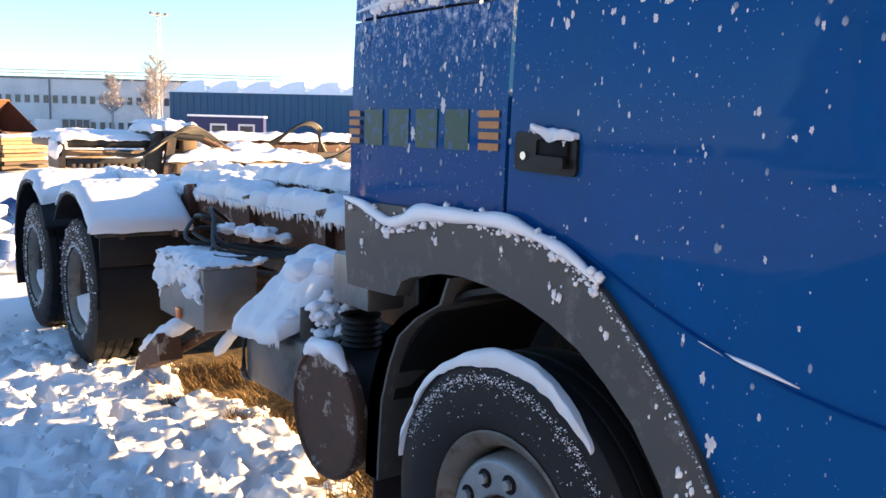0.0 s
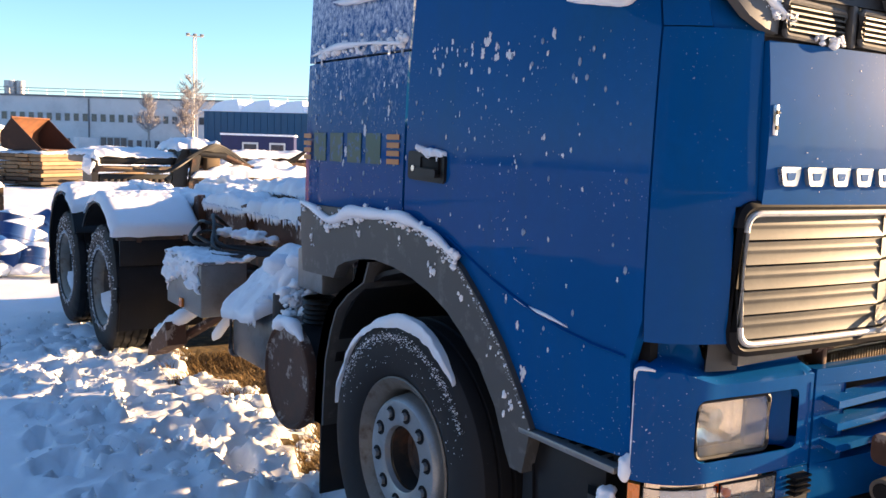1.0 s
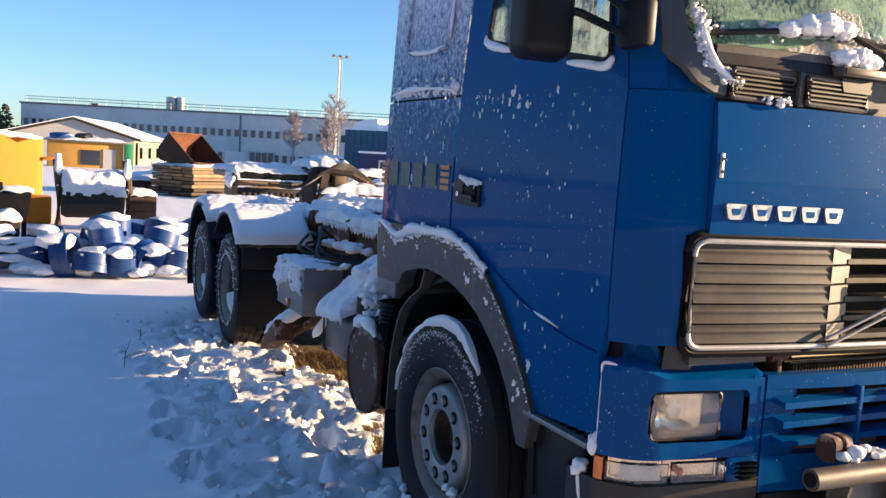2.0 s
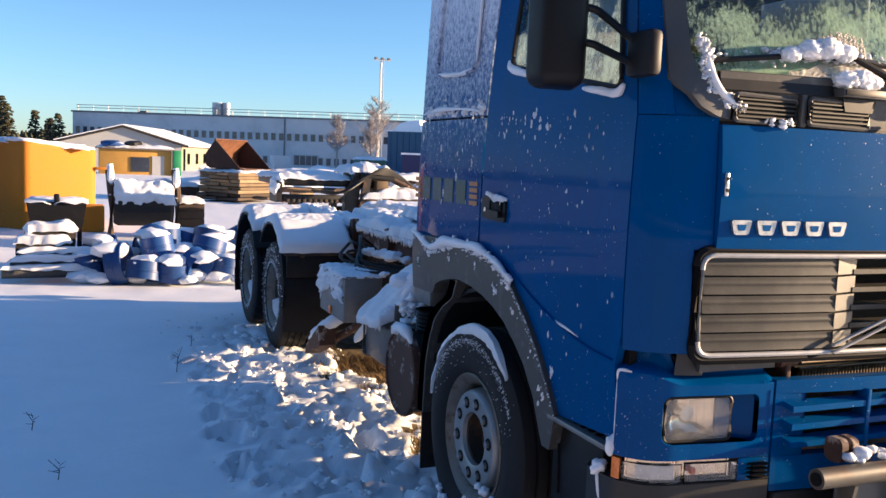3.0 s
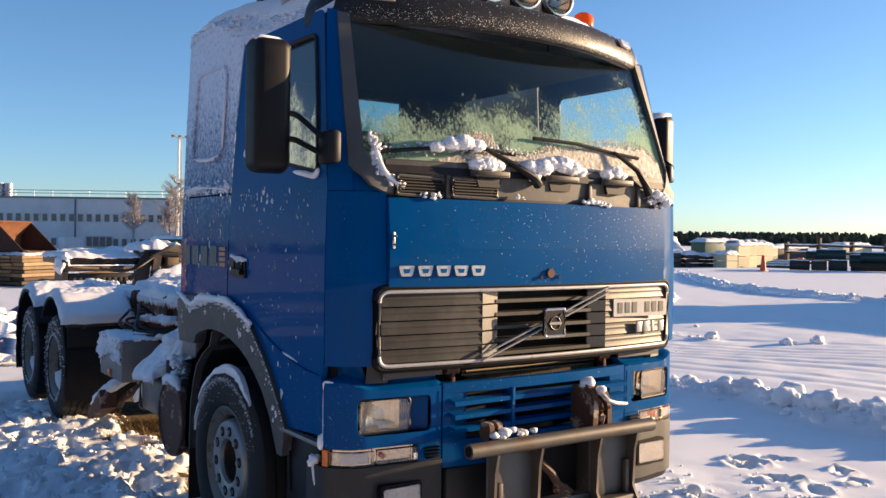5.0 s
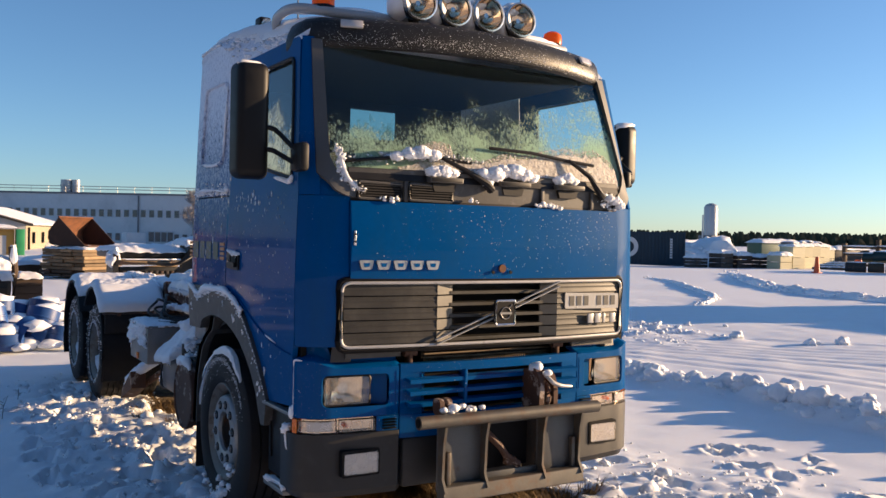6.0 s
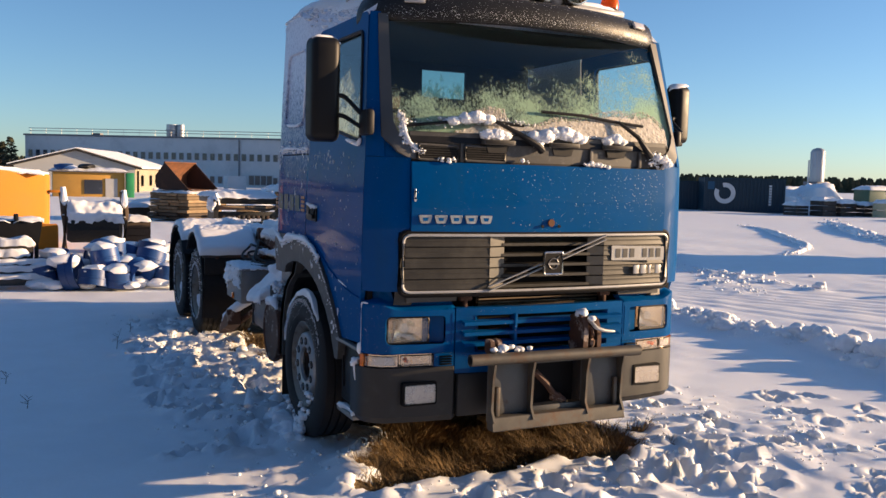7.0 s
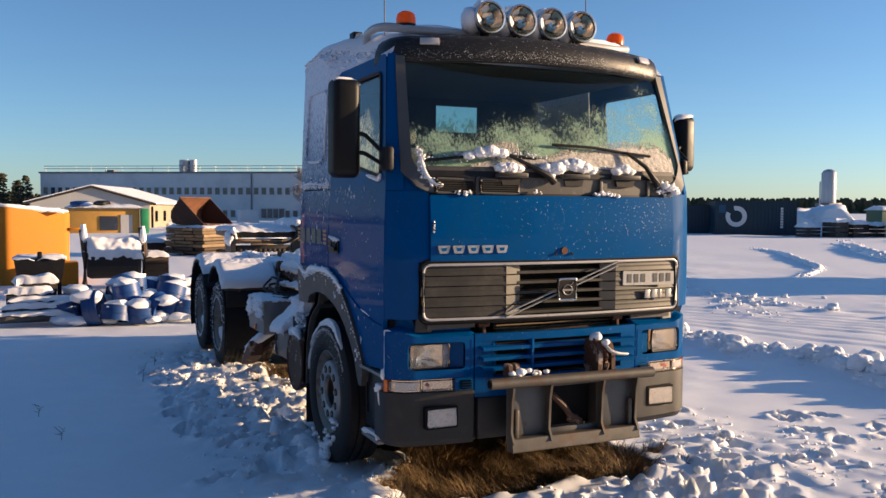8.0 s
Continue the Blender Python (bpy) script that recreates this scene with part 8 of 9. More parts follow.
for k, (x, y, w, h, mt, lb) in enumerate(CRATE_ROWS):
    st = thing("crate_stack", lb + " stacked crates capped with snow", "crates", (x, y, ground_z(x, y)), 0, "crate stacks across the yard")
    n = 3 if mt is CHASSIS else 2
    for q in range(n):
        bm = box(B(), -w / 2, w / 2, -0.6, 0.6, h * q / n, h * (q + 1) / n - 0.04)
        if mt is CRATE:
            for zz in (0.32, 0.66):
                box(bm, -w / 2 - 0.02, w / 2 + 0.02, -0.62, 0.62, h * (q + zz) / n - 0.02, h * (q + zz) / n + 0.02)
        part("crate", bm, mt, st, smooth=False)
    bm = pad(B(), lambda u, v: (x - w / 2 - 0.06 + (w + 0.12) * u, y - 0.7 + 1.4 * v, h + ground_z(x, y) - 0.05), (0, 0, 1), 0.26, 10, 8, k * 4.0)
    solid("snow_on_crate", bm, SNOW, "snow cap on stacked crates", "snow", "snow on crate stacks")
    if mt is CRATE and h > 1.6:
        sh = thing("covered_sheet", "dark sheet lying on snow over the crates", "sheet", (x, y + 0.2, h + ground_z(x, y) + 0.16), 4 * k, "sheets on the crates")
        part("board", box(B(), -0.75, 0.75, -0.5, 0.5, 0, 0.10, 0.02), CHASSIS, sh)
        part("snow_cover", pad(B(), lambda u, v: (-0.75 + 1.5 * u, -0.5 + v, 0.10), (0, 0, 1), 0.10, 8, 6, k), SNOW, sh)
# dark pipes stacked beside the crates, seen from the side
along, PIPE_GREEN = Vector((0.49, -0.87, 0)), pbr("dark_green_pipe", (0.010, 0.030, 0.026), 0.35, 0, 0.2, 3, 0.1, 20)
for k, (a, b, z, r, off, mt) in enumerate(((0.5, 2.4, 1.10, 0.36, 0.1, PIPE_GREEN), (-0.2, 1.4, 1.0, 0.34, 0.9, PIPE_GREEN), (1.3, 2.5, 0.36, 0.36, -0.3, CHASSIS), (-1.2, 0.1, 0.33, 0.34, -0.2, CHASSIS), (0.2, 1.2, 0.33, 0.33, 0.0, LOG),
                                           (2.6, 3.9, 0.75, 0.36, 0.3, PIPE_GREEN), (3.3, 5.6, 0.95, 0.36, 0.0, PIPE_GREEN), (2.7, 5.2, 0.30, 0.31, 0.1, LOG), (5.7, 7.6, 1.1, 0.42, 0.2, PIPE_GREEN), (5.4, 6.4, 0.34, 0.36, -0.2, CHASSIS), (6.6, 8.2, 0.36, 0.38, -0.3, CHASSIS))):
    c = Vector((53.0, 31.6, 0)) + Vector((0.87, 0.49, 0)) * off
    p0, p1 = c + along * a, c + along * b
    gz = ground_z(p0.x, p0.y)
    p0.z, p1.z = gz + z, gz + z
    pipe = thing("pipe", "dark plastic pipe in a snowy stack" if mt is not LOG else "rusty brown pipe in a snowy stack", "pipe", group="pipes stacked in the yard")
    ax = (p1 - p0).normalized()
    bm = B()
    prof = [(r - 0.05, 0.0), (r, 0.0), (r, 1.0), (r - 0.05, 1.0)]
    ring = []
    for q in range(18):
        an = 2 * math.pi * q / 18
        ring.append([bm.verts.new(p0 + (p1 - p0) * f + (Vector((0, 0, 1)) * math.sin(an) + ax.cross(Vector((0, 0, 1))) * math.cos(an)) * rr) for rr, f in prof])
    for q in range(18):
        for e in range(4):
            bm.faces.new((ring[q][e], ring[(q + 1) % 18][e], ring[(q + 1) % 18][(e + 1) % 4], ring[q][(e + 1) % 4]))
    bmesh.ops.recalc_face_normals(bm, faces=bm.faces)
    part("tube", bm, mt, pipe)
    solid("snow_on_pipe", ribbon(B(), [p0 + (p1 - p0) * f + Vector((0, 0, r - 0.02)) for f in (0.02, 0.35, 0.7, 0.98)], 0.10, k * 3.0, 7, 0.8), SNOW, "ridge of snow lying on a pipe", "snow", "snow on the pipes")
# rough timber fence behind the pipes
fence = thing("timber_fence", "grey rough timber fence with snow on its rails", "fence")
f0 = Vector((65.5, 41.5, 0))
for k in range(9):
    p = f0 + along * (2.6 * k)
    part("post", box(B(), p.x - 0.16, p.x + 0.16, p.y - 0.16, p.y + 0.16, -0.2, 2.0 + 0.35 * (k % 2), 0.02), LOG, fence)
for z in (1.05, 1.65):
    for k in range(8):
        p, q = f0 + along * (2.6 * k), f0 + along * (2.6 * k + 2.6)
        part("rail", sweep(B(), [(p.x - 0.2, p.y, z + 0.06 * (k % 2)), (q.x - 0.2, q.y, z - 0.05 * (k % 3))], 0.09, 5), LOG, fence)
        part("rail_snow", ribbon(B(), [(p.x - 0.2, p.y, z + 0.13 + 0.06 * (k % 2)), (q.x - 0.2, q.y, z + 0.13 - 0.05 * (k % 3))], 0.07, k, 5), SNOW, fence)
# boards under snow before the crates, and a red and white drum
for k in range(3):
    c = Vector((55.6, 35.6, 0)) + along * (0.3 * k) + Vector((0.87, 0.49, 0)) * (0.7 * k)
    bd = thing("board", "pale board lying half under snow", "board", (c.x, c.y, ground_z(c.x, c.y) + 0.16 * k), -58 + 4 * k, "boards in the snow")
    part("plank", box(B(), -1.6, 1.6, -0.2, 0.2, 0.0, 0.18, 0.02), LOG, bd)
    part("snow_cover", pad(B(), lambda u, v: (-1.55 + 3.1 * u, -0.2 + 0.4 * v, 0.18), (0, 0, 1), 0.10, 14, 5, k * 2.0), SNOW, bd)
drum = thing("marker_drum", "red drum with a white band in the snow", "drum", (61.5, 37.6, ground_z(61.5, 37.6)))
part("drum_body", rod(B(), (0, 0, 0), (0, 0, 0.75), 0.25, 16), CONE_ORANGE, drum)
part("white_band", rod(B(), (0, 0, 0.3), (0, 0, 0.5), 0.255, 16), WHITE_PAINT, drum)
for k in range(6):
    x, y = 60 + 9 * k, 66 - 3 * k
    solid("goods_block", box(B(), x, x + 6.5, y, y + 2, 0, 1.3 + 0.3 * (k % 3), 0.05), (CHASSIS, CRATE, DULL_GREEN)[k % 3], "long row of stored goods far off", "goods", "rows of stored goods")
    solid("snow_on_goods", pad(B(), lambda u, v: (x - 0.2 + 6.9 * u, y - 0.2 + 2.4 * v, 1.3 + 0.3 * (k % 3)), (0, 0, 1), 0.45, 16, 8, k * 2.0), SNOW, "snow on stored goods", "snow", "snow on stored goods")
cone = thing("traffic_cone", "orange marker cone in the snow", "cone", (47.2, 31.2, ground_z(47.2, 31.2)))
part("body", rod(B(), (0, 0, 0.05), (0, 0, 1.05), 0.20, 16, 0.10), CONE_ORANGE, cone)
part("foot", box(B(), -0.24, 0.24, -0.24, 0.24, 0, 0.06, 0.02), CONE_ORANGE, cone)
# low banks that the plough left across the yard
rng = random.Random(77)
for pts, w in ((((38.5, 31.0), (34.0, 26.3), (31.5, 23.7), (27.8, 19.2), (26.2, 16.6), (25.2, 13.5), (24.6, 9.0)), 0.26), (((29.0, 28.0), (27.6, 25.1), (24.5, 21.3), (22.4, 18.5), (20.0, 15.8), (16.9, 13.7)), 0.13)):
    path = smooth_path([(x, y, ground_z(x, y)) for x, y in pts], 10)
    bm = ribbon(B(), path[::3], w, w * 9, 9)
    solid("plough_bank", bm, SNOW, "low bank of clods thrown up by a plough", "snow bank", "plough banks", angle=120)
    bm = B()
    for p in path:
        for k in range(4):
            r = w * rng.uniform(0.12, 0.45)
            x, y = p[0] + rng.gauss(0, w), p[1] + rng.gauss(0, w)
            lump(bm, (x, y, ground_z(x, y) + rng.uniform(0, 0.8) * w), r, x * 3 + y, 0.8, 1, 0.5)
    solid("bank_clods", bm, SNOW, "clods of snow along a plough bank", "snow", kind="stuff", angle=120)
for x, y, r in ((12.1, 9.65, 0.10), (10.83, 7.2, 0.16), (10.9, 9.4, 0.12), (10.6, 9.6, 0.10), (11.47, 6.0, 0.16), (12.14, 5.8, 0.17), (11.0, 8.9, 0.09), (12.6, 9.0, 0.07), (10.5, 8.4, 0.07)):
    solid("snow_clod", lump(B(), (x, y, ground_z(x, y) + 0.2 * r), r * 0.75, x * 5 + y, 0.75, 3, 0.8), SNOW, "loose clod of snow on the yard", "snow clod", "snow clods on the yard", angle=120)
# banks of snow across the back of the yard
rng = random.Random(31)
for k in range(34):
    y = rng.uniform(36, 88)
    fx = rng.uniform(0.12, 0.34)
    x = -2.96 + fx * (y + 2.3)
    r = rng.uniform(0.8, 2.2)
    bm = lump(B(), (x, y, -0.1), r, k * 2.1, 0.33, 3, 0.5)
    solid("snow_bank", bm, SNOW, "ploughed bank of snow at the yard's back", "snow bank", "snow banks")


# ---- snow and ice lying on the truck ----
for s in (-1, 1):
    for yc, front in ((6.07, True), (7.46, False)):
        a0, a1 = (141, 52) if front else (132, 30)
        def guard(u, v):
            a = radians(a0 + (a1 - a0) * u)
            return (s * (1.25 - 0.70 * v), yc + 0.65 * math.cos(a) * 1.02, 0.515 + 0.65 * math.sin(a) * 1.07)
        bm = pad(B(), guard, (0, 0, 1), 0.065, 60, 44, yc, 0.10, 0.25, 0.014, 0.10)
        fringe(bm, [guard(k / 10, 0.03) for k in range(11)], 0.03, int(yc * 7), 60, 0.008)
        snow_thing(bm, "thick smooth cap of snow on a rear mudguard", "snow on the mudguards")
# flat shelf of snow before the mudguard, hanging over the beam
bm = pad(B(), lambda u, v: (-1.285 + 0.70 * v, 5.385 + 0.36 * u, 0.968 + 0.235 * u ** 0.75), (0, -0.3, 0.95), 0.06, 24, 26, 3.3, 0.12, 0.2, 0.008)
snow_thing(bm, "rounded snow over the mudguard's front beam", "snow on the mudguards")
# lift arm, beams and hoses
for x0, x1, y0, y1, z, h, sd in ((-0.24, 0.24, 2.72, 5.2, 1.335, 0.14, 1), (-0.30, 0.05, 4.7, 6.5, 1.235, 0.11, 12), (-0.56, -0.30, 3.0, 4.55, 1.21, 0.14, 4), (-0.56, -0.32, 4.5, 5.45, 1.21, 0.12, 5), (-0.54, -0.33, 5.5, 8.2, 1.20, 0.10, 6), (0.33, 0.55, 3.0, 8.2, 1.22, 0.13, 8)):
    bm = pad(B(), lambda u, v: (x0 + (x1 - x0) * v, y0 + (y1 - y0) * u, z), (0, 0, 1), h * 0.75, 140, 16, sd, 0.22, 0.55, 0.020, 0.14)
    fringe(bm, [(x0 - 0.005, y0 + (y1 - y0) * (0.05 + 0.09 * k), z) for k in range(11)], 0.035 if x0 < -0.5 else 0.015, sd, 70, 0.016)
    snow_thing(bm, "uneven snow along the lift frame, fraying at its edge", "snow on the lift frame beams")
# tool box: cap and a caked side
bm = pad(B(), lambda u, v: (-1.178 + 0.33 * v, 3.73 + 0.70 * u, 0.970), (0, 0, 1), 0.030, 50, 26, 2, 0.2, 0.7, 0.012, 0.35)
snow_thing(bm, "snow on the tool box lid")
bm = pad(B(), lambda u, v: (-1.162, 3.76 + 0.66 * u, 0.965 - (0.19 + 0.08 * math.sin(3 + 4 * u)) * v), (-1, 0, 0), 0.016, 76, 40, 7, 0.12, 1.1, 0.016, 1.1)
snow_thing(bm, "flaky snow caked on the tool box side")
bm = B()
for k, (x, y, z, r) in enumerate(((-0.80, 4.28, 1.10, 0.055), (-0.76, 4.12, 1.10, 0.06), (-0.70, 4.0, 1.09, 0.07), (-0.62, 3.92, 1.07, 0.05), (-0.88, 3.66, 1.0, 0.035), (-0.74, 3.55, 1.0, 0.045), (-0.60, 3.5, 1.0, 0.05))):
    lump(bm, (x, y, z), r, k * 2.9, 0.55, 3, 0.6)
snow_thing(bm, "broken snow over the air hoses")
# heap over the dark tank
bm = pad(B(), lambda u, v: (-1.20 + 0.50 * v, 2.78 + 0.53 * u, 0.785 + 0.30 * smoothstep(0.0, 0.85, v) - 0.05 * u), (-0.35, 0, 0.94), 0.085, 80, 56, 5, 0.3, 0.45, 0.03, 0.10)
for k, (x, y, z, r) in enumerate(((-0.98, 2.98, 1.05, 0.085), (-0.92, 2.84, 1.09, 0.075), (-1.10, 2.86, 0.87, 0.05), (-0.88, 2.68, 1.10, 0.06))):
    lump(bm, (x, y, z), r, k * 3.7, 0.7, 4, 0.2)
fringe(bm, [(-1.19, 2.80 + 0.06 * k, 0.79) for k in range(8)], 0.03, 3, 40, 0.012)
snow_thing(bm, "bulging heap of snow over the dark tank")
bm = B()
for k in range(60):
    r_ = random.Random(k)
    lump(bm, (-1.08 + r_.uniform(-0.03, 0.10), 2.62 + r_.gauss(0, 0.06), 0.92 + r_.gauss(0, 0.05)), 0.008 + 0.03 * r_.random() ** 2, k, 0.8, 2, 0.7)
crumbs(bm, "crumbs of snow on the filter housing")
bm = ribbon(B(), [(-1.185, 2.40 + 0.25 * math.cos(t), 0.60 + 0.25 * math.sin(t)) for t in (radians(d) for d in range(50, 135, 10))], 0.035, 2)
snow_thing(bm, "snow on the drum's upper edge")
ribbon(bm := B(), [(-1.08, 5.04, 0.24), (-1.06, 4.8, 0.34), (-1.02, 4.6, 0.46), (-0.85, 4.5, 0.55)], 0.05, 5)
snow_thing(bm, "snow on the bracket beside the wheel")
ribbon(bm := B(), [(-0.95, 4.1, 0.40), (-0.93, 4.0, 0.50), (-0.9, 3.9, 0.60)], 0.035, 9)
snow_thing(bm, "snow on a hanging bracket")

# ridge of snow along the wheel-arch flare
top_line = [(2.21, 1.452), (2.05, 1.44), (1.90, 1.40), (1.80, 1.41), (1.70, 1.445), (1.55, 1.452), (1.40, 1.455), (1.30, 1.458), (1.18, 1.435), (1.05, 1.40), (0.94, 1.34)]
bm = ribbon(B(), [(-(half_w(y, z) + 0.026), y, z) for y, z in top_line], 0.024, 4, 7)
r_ = random.Random(31)
for k in range(260):
    q = min(int(10 * r_.random() ** 0.6), 9)
    (ya, za), (yb, zb) = top_line[q], top_line[q + 1]
    g = r_.random()
    y, zz = ya + (yb - ya) * g + r_.gauss(0, 0.008), za + (zb - za) * g - 0.012 + r_.gauss(0, 0.016)
    lump(bm, (-(half_w(y, zz) + 0.026), y, zz), 0.003 + 0.010 * r_.random() ** 3, k, 1.0, 2, 0.8)
r_ = random.Random(400)
for k in range(300):
    f = 4.9 * r_.random() ** 0.7
    q = int(f)
    (ya, za), (yb, zb) = ARCH_OUT[q], ARCH_OUT[q + 1]
    y, zz = ya + (yb - ya) * (f - q), za + (zb - za) * (f - q)
    d = abs(r_.gauss(0, 0.010)) + 0.003
    lump(bm, (-(half_w(y, zz) + 0.024), y + 0.6 * d, zz - 0.7 * d), (0.0009 + 0.0040 * r_.random() ** 5) * (1.25 - 0.12 * f), k, 0.9, 1, 0.6)
snow_thing(bm, "frayed ridge of snow along the wheel-arch flare")
bm = ribbon(B(), [(half_w(y, z) + 0.026, y, z) for y, z in top_line], 0.02, 4, 6)
snow_thing(bm, "frayed ridge of snow along the wheel-arch flare")
# snow on the front tyre
def tyre_snow(s, a0, a1, r0, x0, x1, h, seed):
    return pad(B(), lambda u, v: (s * (x0 + (x1 - x0) * v * (0.25 + 0.75 * math.sin(math.pi * u) ** 0.7)), 1.285 + (r0 + 0.0) * math.cos(radians(a0 + (a1 - a0) * u)), 0.53 + r0 * math.sin(radians(a0 + (a1 - a0) * u))), (0, 0.1, 1), h, 110, 16, seed, 0.45, 0.4, 0.009, 0.12)


for s in (-1, 1):
    snow_thing(tyre_snow(s, 10, 132, 0.522, 1.238, 1.175, 0.03, 3), "snow lying on the front tyre's tread", "snow on the tyres")
    bm = B()
    r_ = random.Random(77)
    for k in range(700):
        a, rr = radians(r_.uniform(15, 165)), 0.505 - 0.14 * r_.random() ** 1.7
        lump(bm, (s * (1.243 - 0.03 * max(0, (rr - 0.45) / 0.06)), 1.285 + rr * math.cos(a), 0.53 + rr * math.sin(a)), 0.0009 + 0.003 * r_.random() ** 4, k, 0.8, 1, 0.6)
    for k in range(1100):
        a, rr = radians(22 + 130 * r_.random()), r_.gauss(0.472, 0.010)
        lump(bm, (s * 1.244, 1.285 + rr * math.cos(a), 0.53 + rr * math.sin(a)), 0.0008 + 0.0026 * r_.random() ** 3, k, 0.8, 1, 0.6)
    crumbs(bm, "specks of snow on the tyre wall")
    for y in (6.07, 7.46):
        bm = B()
        r_ = random.Random(int(y * 10))
        for k in range(900):
            if k < 520:
                a, rr, size = r_.uniform(-120, 250), 0.322 + abs(r_.gauss(0, 0.018)), 0.0015 + 0.007 * r_.random() ** 2.5
            else:
                a, rr, size = r_.gauss(95, 45), r_.gauss(0.43, 0.035), 0.0012 + 0.007 * r_.random() ** 3
            a = radians(a)
            lump(bm, (s * 1.218, y + rr * math.cos(a), 0.465 + rr * math.sin(a)), size, k, 0.8, 1, 0.6)
        crumbs(bm, "frost and snow stuck to the driven tyre wall")

# roof, visor, lamp bar, mirrors
def roof_snow(u, v):
    p = roof_pt(0.03 + 0.94 * u, 0.10 + 0.90 * v)
    return (p[0], p[1], p[2])


snow_thing(pad(B(), roof_snow, (0, 0, 1), 0.045, 60, 44, 5, 0.06, 0.4, 0.02), "wind-packed snow on the cab roof")
bm = B()
r_ = random.Random(12)
for k in range(520):
    u, v = (r_.uniform(0.0, 0.06) if r_.random() < 0.8 else r_.uniform(0.93, 1.0)), r_.uniform(0.05, 1.0)
    p = roof_pt(u, v)
    lump(bm, (p[0], p[1], p[2]), 0.005 + 0.018 * r_.random() ** 2, k, 0.45, 2, 0.6)
crumbs(bm, "broken snow along the roof edges")
bm = B()
ribbon(bm, [(-1.02, 0.70, 3.165), (-0.8, 0.50, 3.17), (-0.5, 0.43, 3.165)], 0.022, 3)
ribbon(bm, [(0.45, 0.42, 3.17), (0.7, 0.46, 3.175), (0.95, 0.58, 3.17), (1.04, 0.80, 3.14)], 0.03, 6)
for x in (-0.385, -0.135, 0.113, 0.362):
    lump(bm, (x - 0.10, 0.36, 3.22), 0.075, x * 9, 1.2, 2, 0.3)
    lump(bm, (x - 0.02, 0.37, 3.32), 0.06, x * 7, 0.7, 2, 0.3)
snow_thing(bm, "snow packed behind the roof lamps")
bm = B()
for k in range(2300):
    u = 0.06 + 0.88 * r_.random() ** 0.75
    v = r_.uniform(0.25, 0.9) if k % 3 == 0 else min(0.9, max(0.3, r_.gauss(0.66, 0.05)))
    p = visor_pt(u, v)
    lump(bm, (p[0], p[1] - 0.003, p[2]), 0.0009 + 0.0022 * r_.random() ** 4, k, 0.7, 1, 0.5)
crumbs(bm, "grains of snow on the sun visor")
bm = pad(B(), lambda u, v: (-1.49 + 0.17 * u, 0.30 + 0.09 * v, 2.752), (0, 0, 1), 0.022, 10, 8, 2)
snow_thing(bm, "thin snow on the mirror's top", "snow on the mirrors")
bm = pad(B(), lambda u, v: (1.29 + 0.13 * u, 0.31 + 0.10 * v, 2.648), (0, 0, 1), 0.022, 10, 8, 4)
snow_thing(bm, "thin snow on the mirror's top", "snow on the mirrors")

# foot of the windscreen
r_ = random.Random(5)
bm = B()
def cluster(cx, w, cz, n, rmax, spread_z=0.03):
    for k in range(n):
        x = cx + r_.gauss(0, w)
        z = cz + r_.gauss(0, spread_z)
        r = rmax * (0.2 + 0.7 * r_.random() ** 2)
        lump(bm, (x, front_y(x, z) - 0.010 - 0.5 * r, z), r, r_.uniform(0, 90), 0.8, 2, 0.95)


for args in ((-0.62, 0.12, 2.27, 40, 0.014, 0.010), (-0.25, 0.12, 2.285, 40, 0.010, 0.014), (0.1, 0.2, 2.20, 60, 0.014, 0.02), (0.86, 0.05, 2.10, 46, 0.016, 0.04), (0.95, 0.03, 2.06, 24, 0.018, 0.02), (-0.82, 0.08, 2.245, 16, 0.009, 0.010)):
    cluster(args[0], args[1], args[2], int(args[3] * 1.7), args[4], args[5])
crumbs(bm, "lumps of snow along the foot of the windscreen")


def heap(places, seed):
    """Rounded snow grown together from a few soft lumps."""
    b_ = B()
    for k, (x, z, r) in enumerate(places):
        c = Vector((x, front_y(x, z) - 0.025 - 0.6 * r, z + 0.008))

        def place(d):
            q = 1 + 0.20 * nz(d.x + seed + k, d.y, d.z, 1.5) + 0.24 * nz(d.x, d.y + seed, d.z + k, 4.5) + 0.17 * nz(d.x + k, d.y, d.z + seed, 10.0)
            return c + Vector((d.x * r * 1.15 * q, d.y * r * 0.8 * q, d.z * r * 0.75 * q))
        ball(b_, place, 4)
    return b_


for sd, places in enumerate(([(-0.68, 2.265, 0.035), (-0.60, 2.285, 0.045), (-0.53, 2.295, 0.05), (-0.45, 2.285, 0.04)], [(-0.47, 2.185, 0.045), (-0.41, 2.19, 0.048), (-0.35, 2.185, 0.036)],
                             [(-0.14, 2.19, 0.045), (-0.06, 2.195, 0.055), (0.0, 2.215, 0.05), (0.08, 2.22, 0.06), (0.15, 2.20, 0.05), (0.22, 2.185, 0.035), (-0.12, 2.14, 0.03)],
                             [(0.43, 2.185, 0.038), (0.49, 2.20, 0.046), (0.55, 2.185, 0.034)], [(0.86, 2.09, 0.03), (0.91, 2.075, 0.034), (0.95, 2.05, 0.03)])):
    snow_thing(heap(places, sd * 7.0), "soft heap of snow at the foot of the windscreen", "snow at the windscreen")
# grainy crust, deepest towards the far pillar
def crust_top(x):
    top = 0.035 + 0.02 * nz(x, 0, 1, 5) + (0.10 + 0.085 * smoothstep(0.1, 0.55, x) + 0.03 * nz(x, 3, 0, 4)) * smoothstep(-0.35, 0.12, x)
    top += 0.085 * math.exp(-((x + 0.36) / 0.17) ** 2)
    return top * (1 - 0.4 * max(0, x - 0.86) / 0.16)


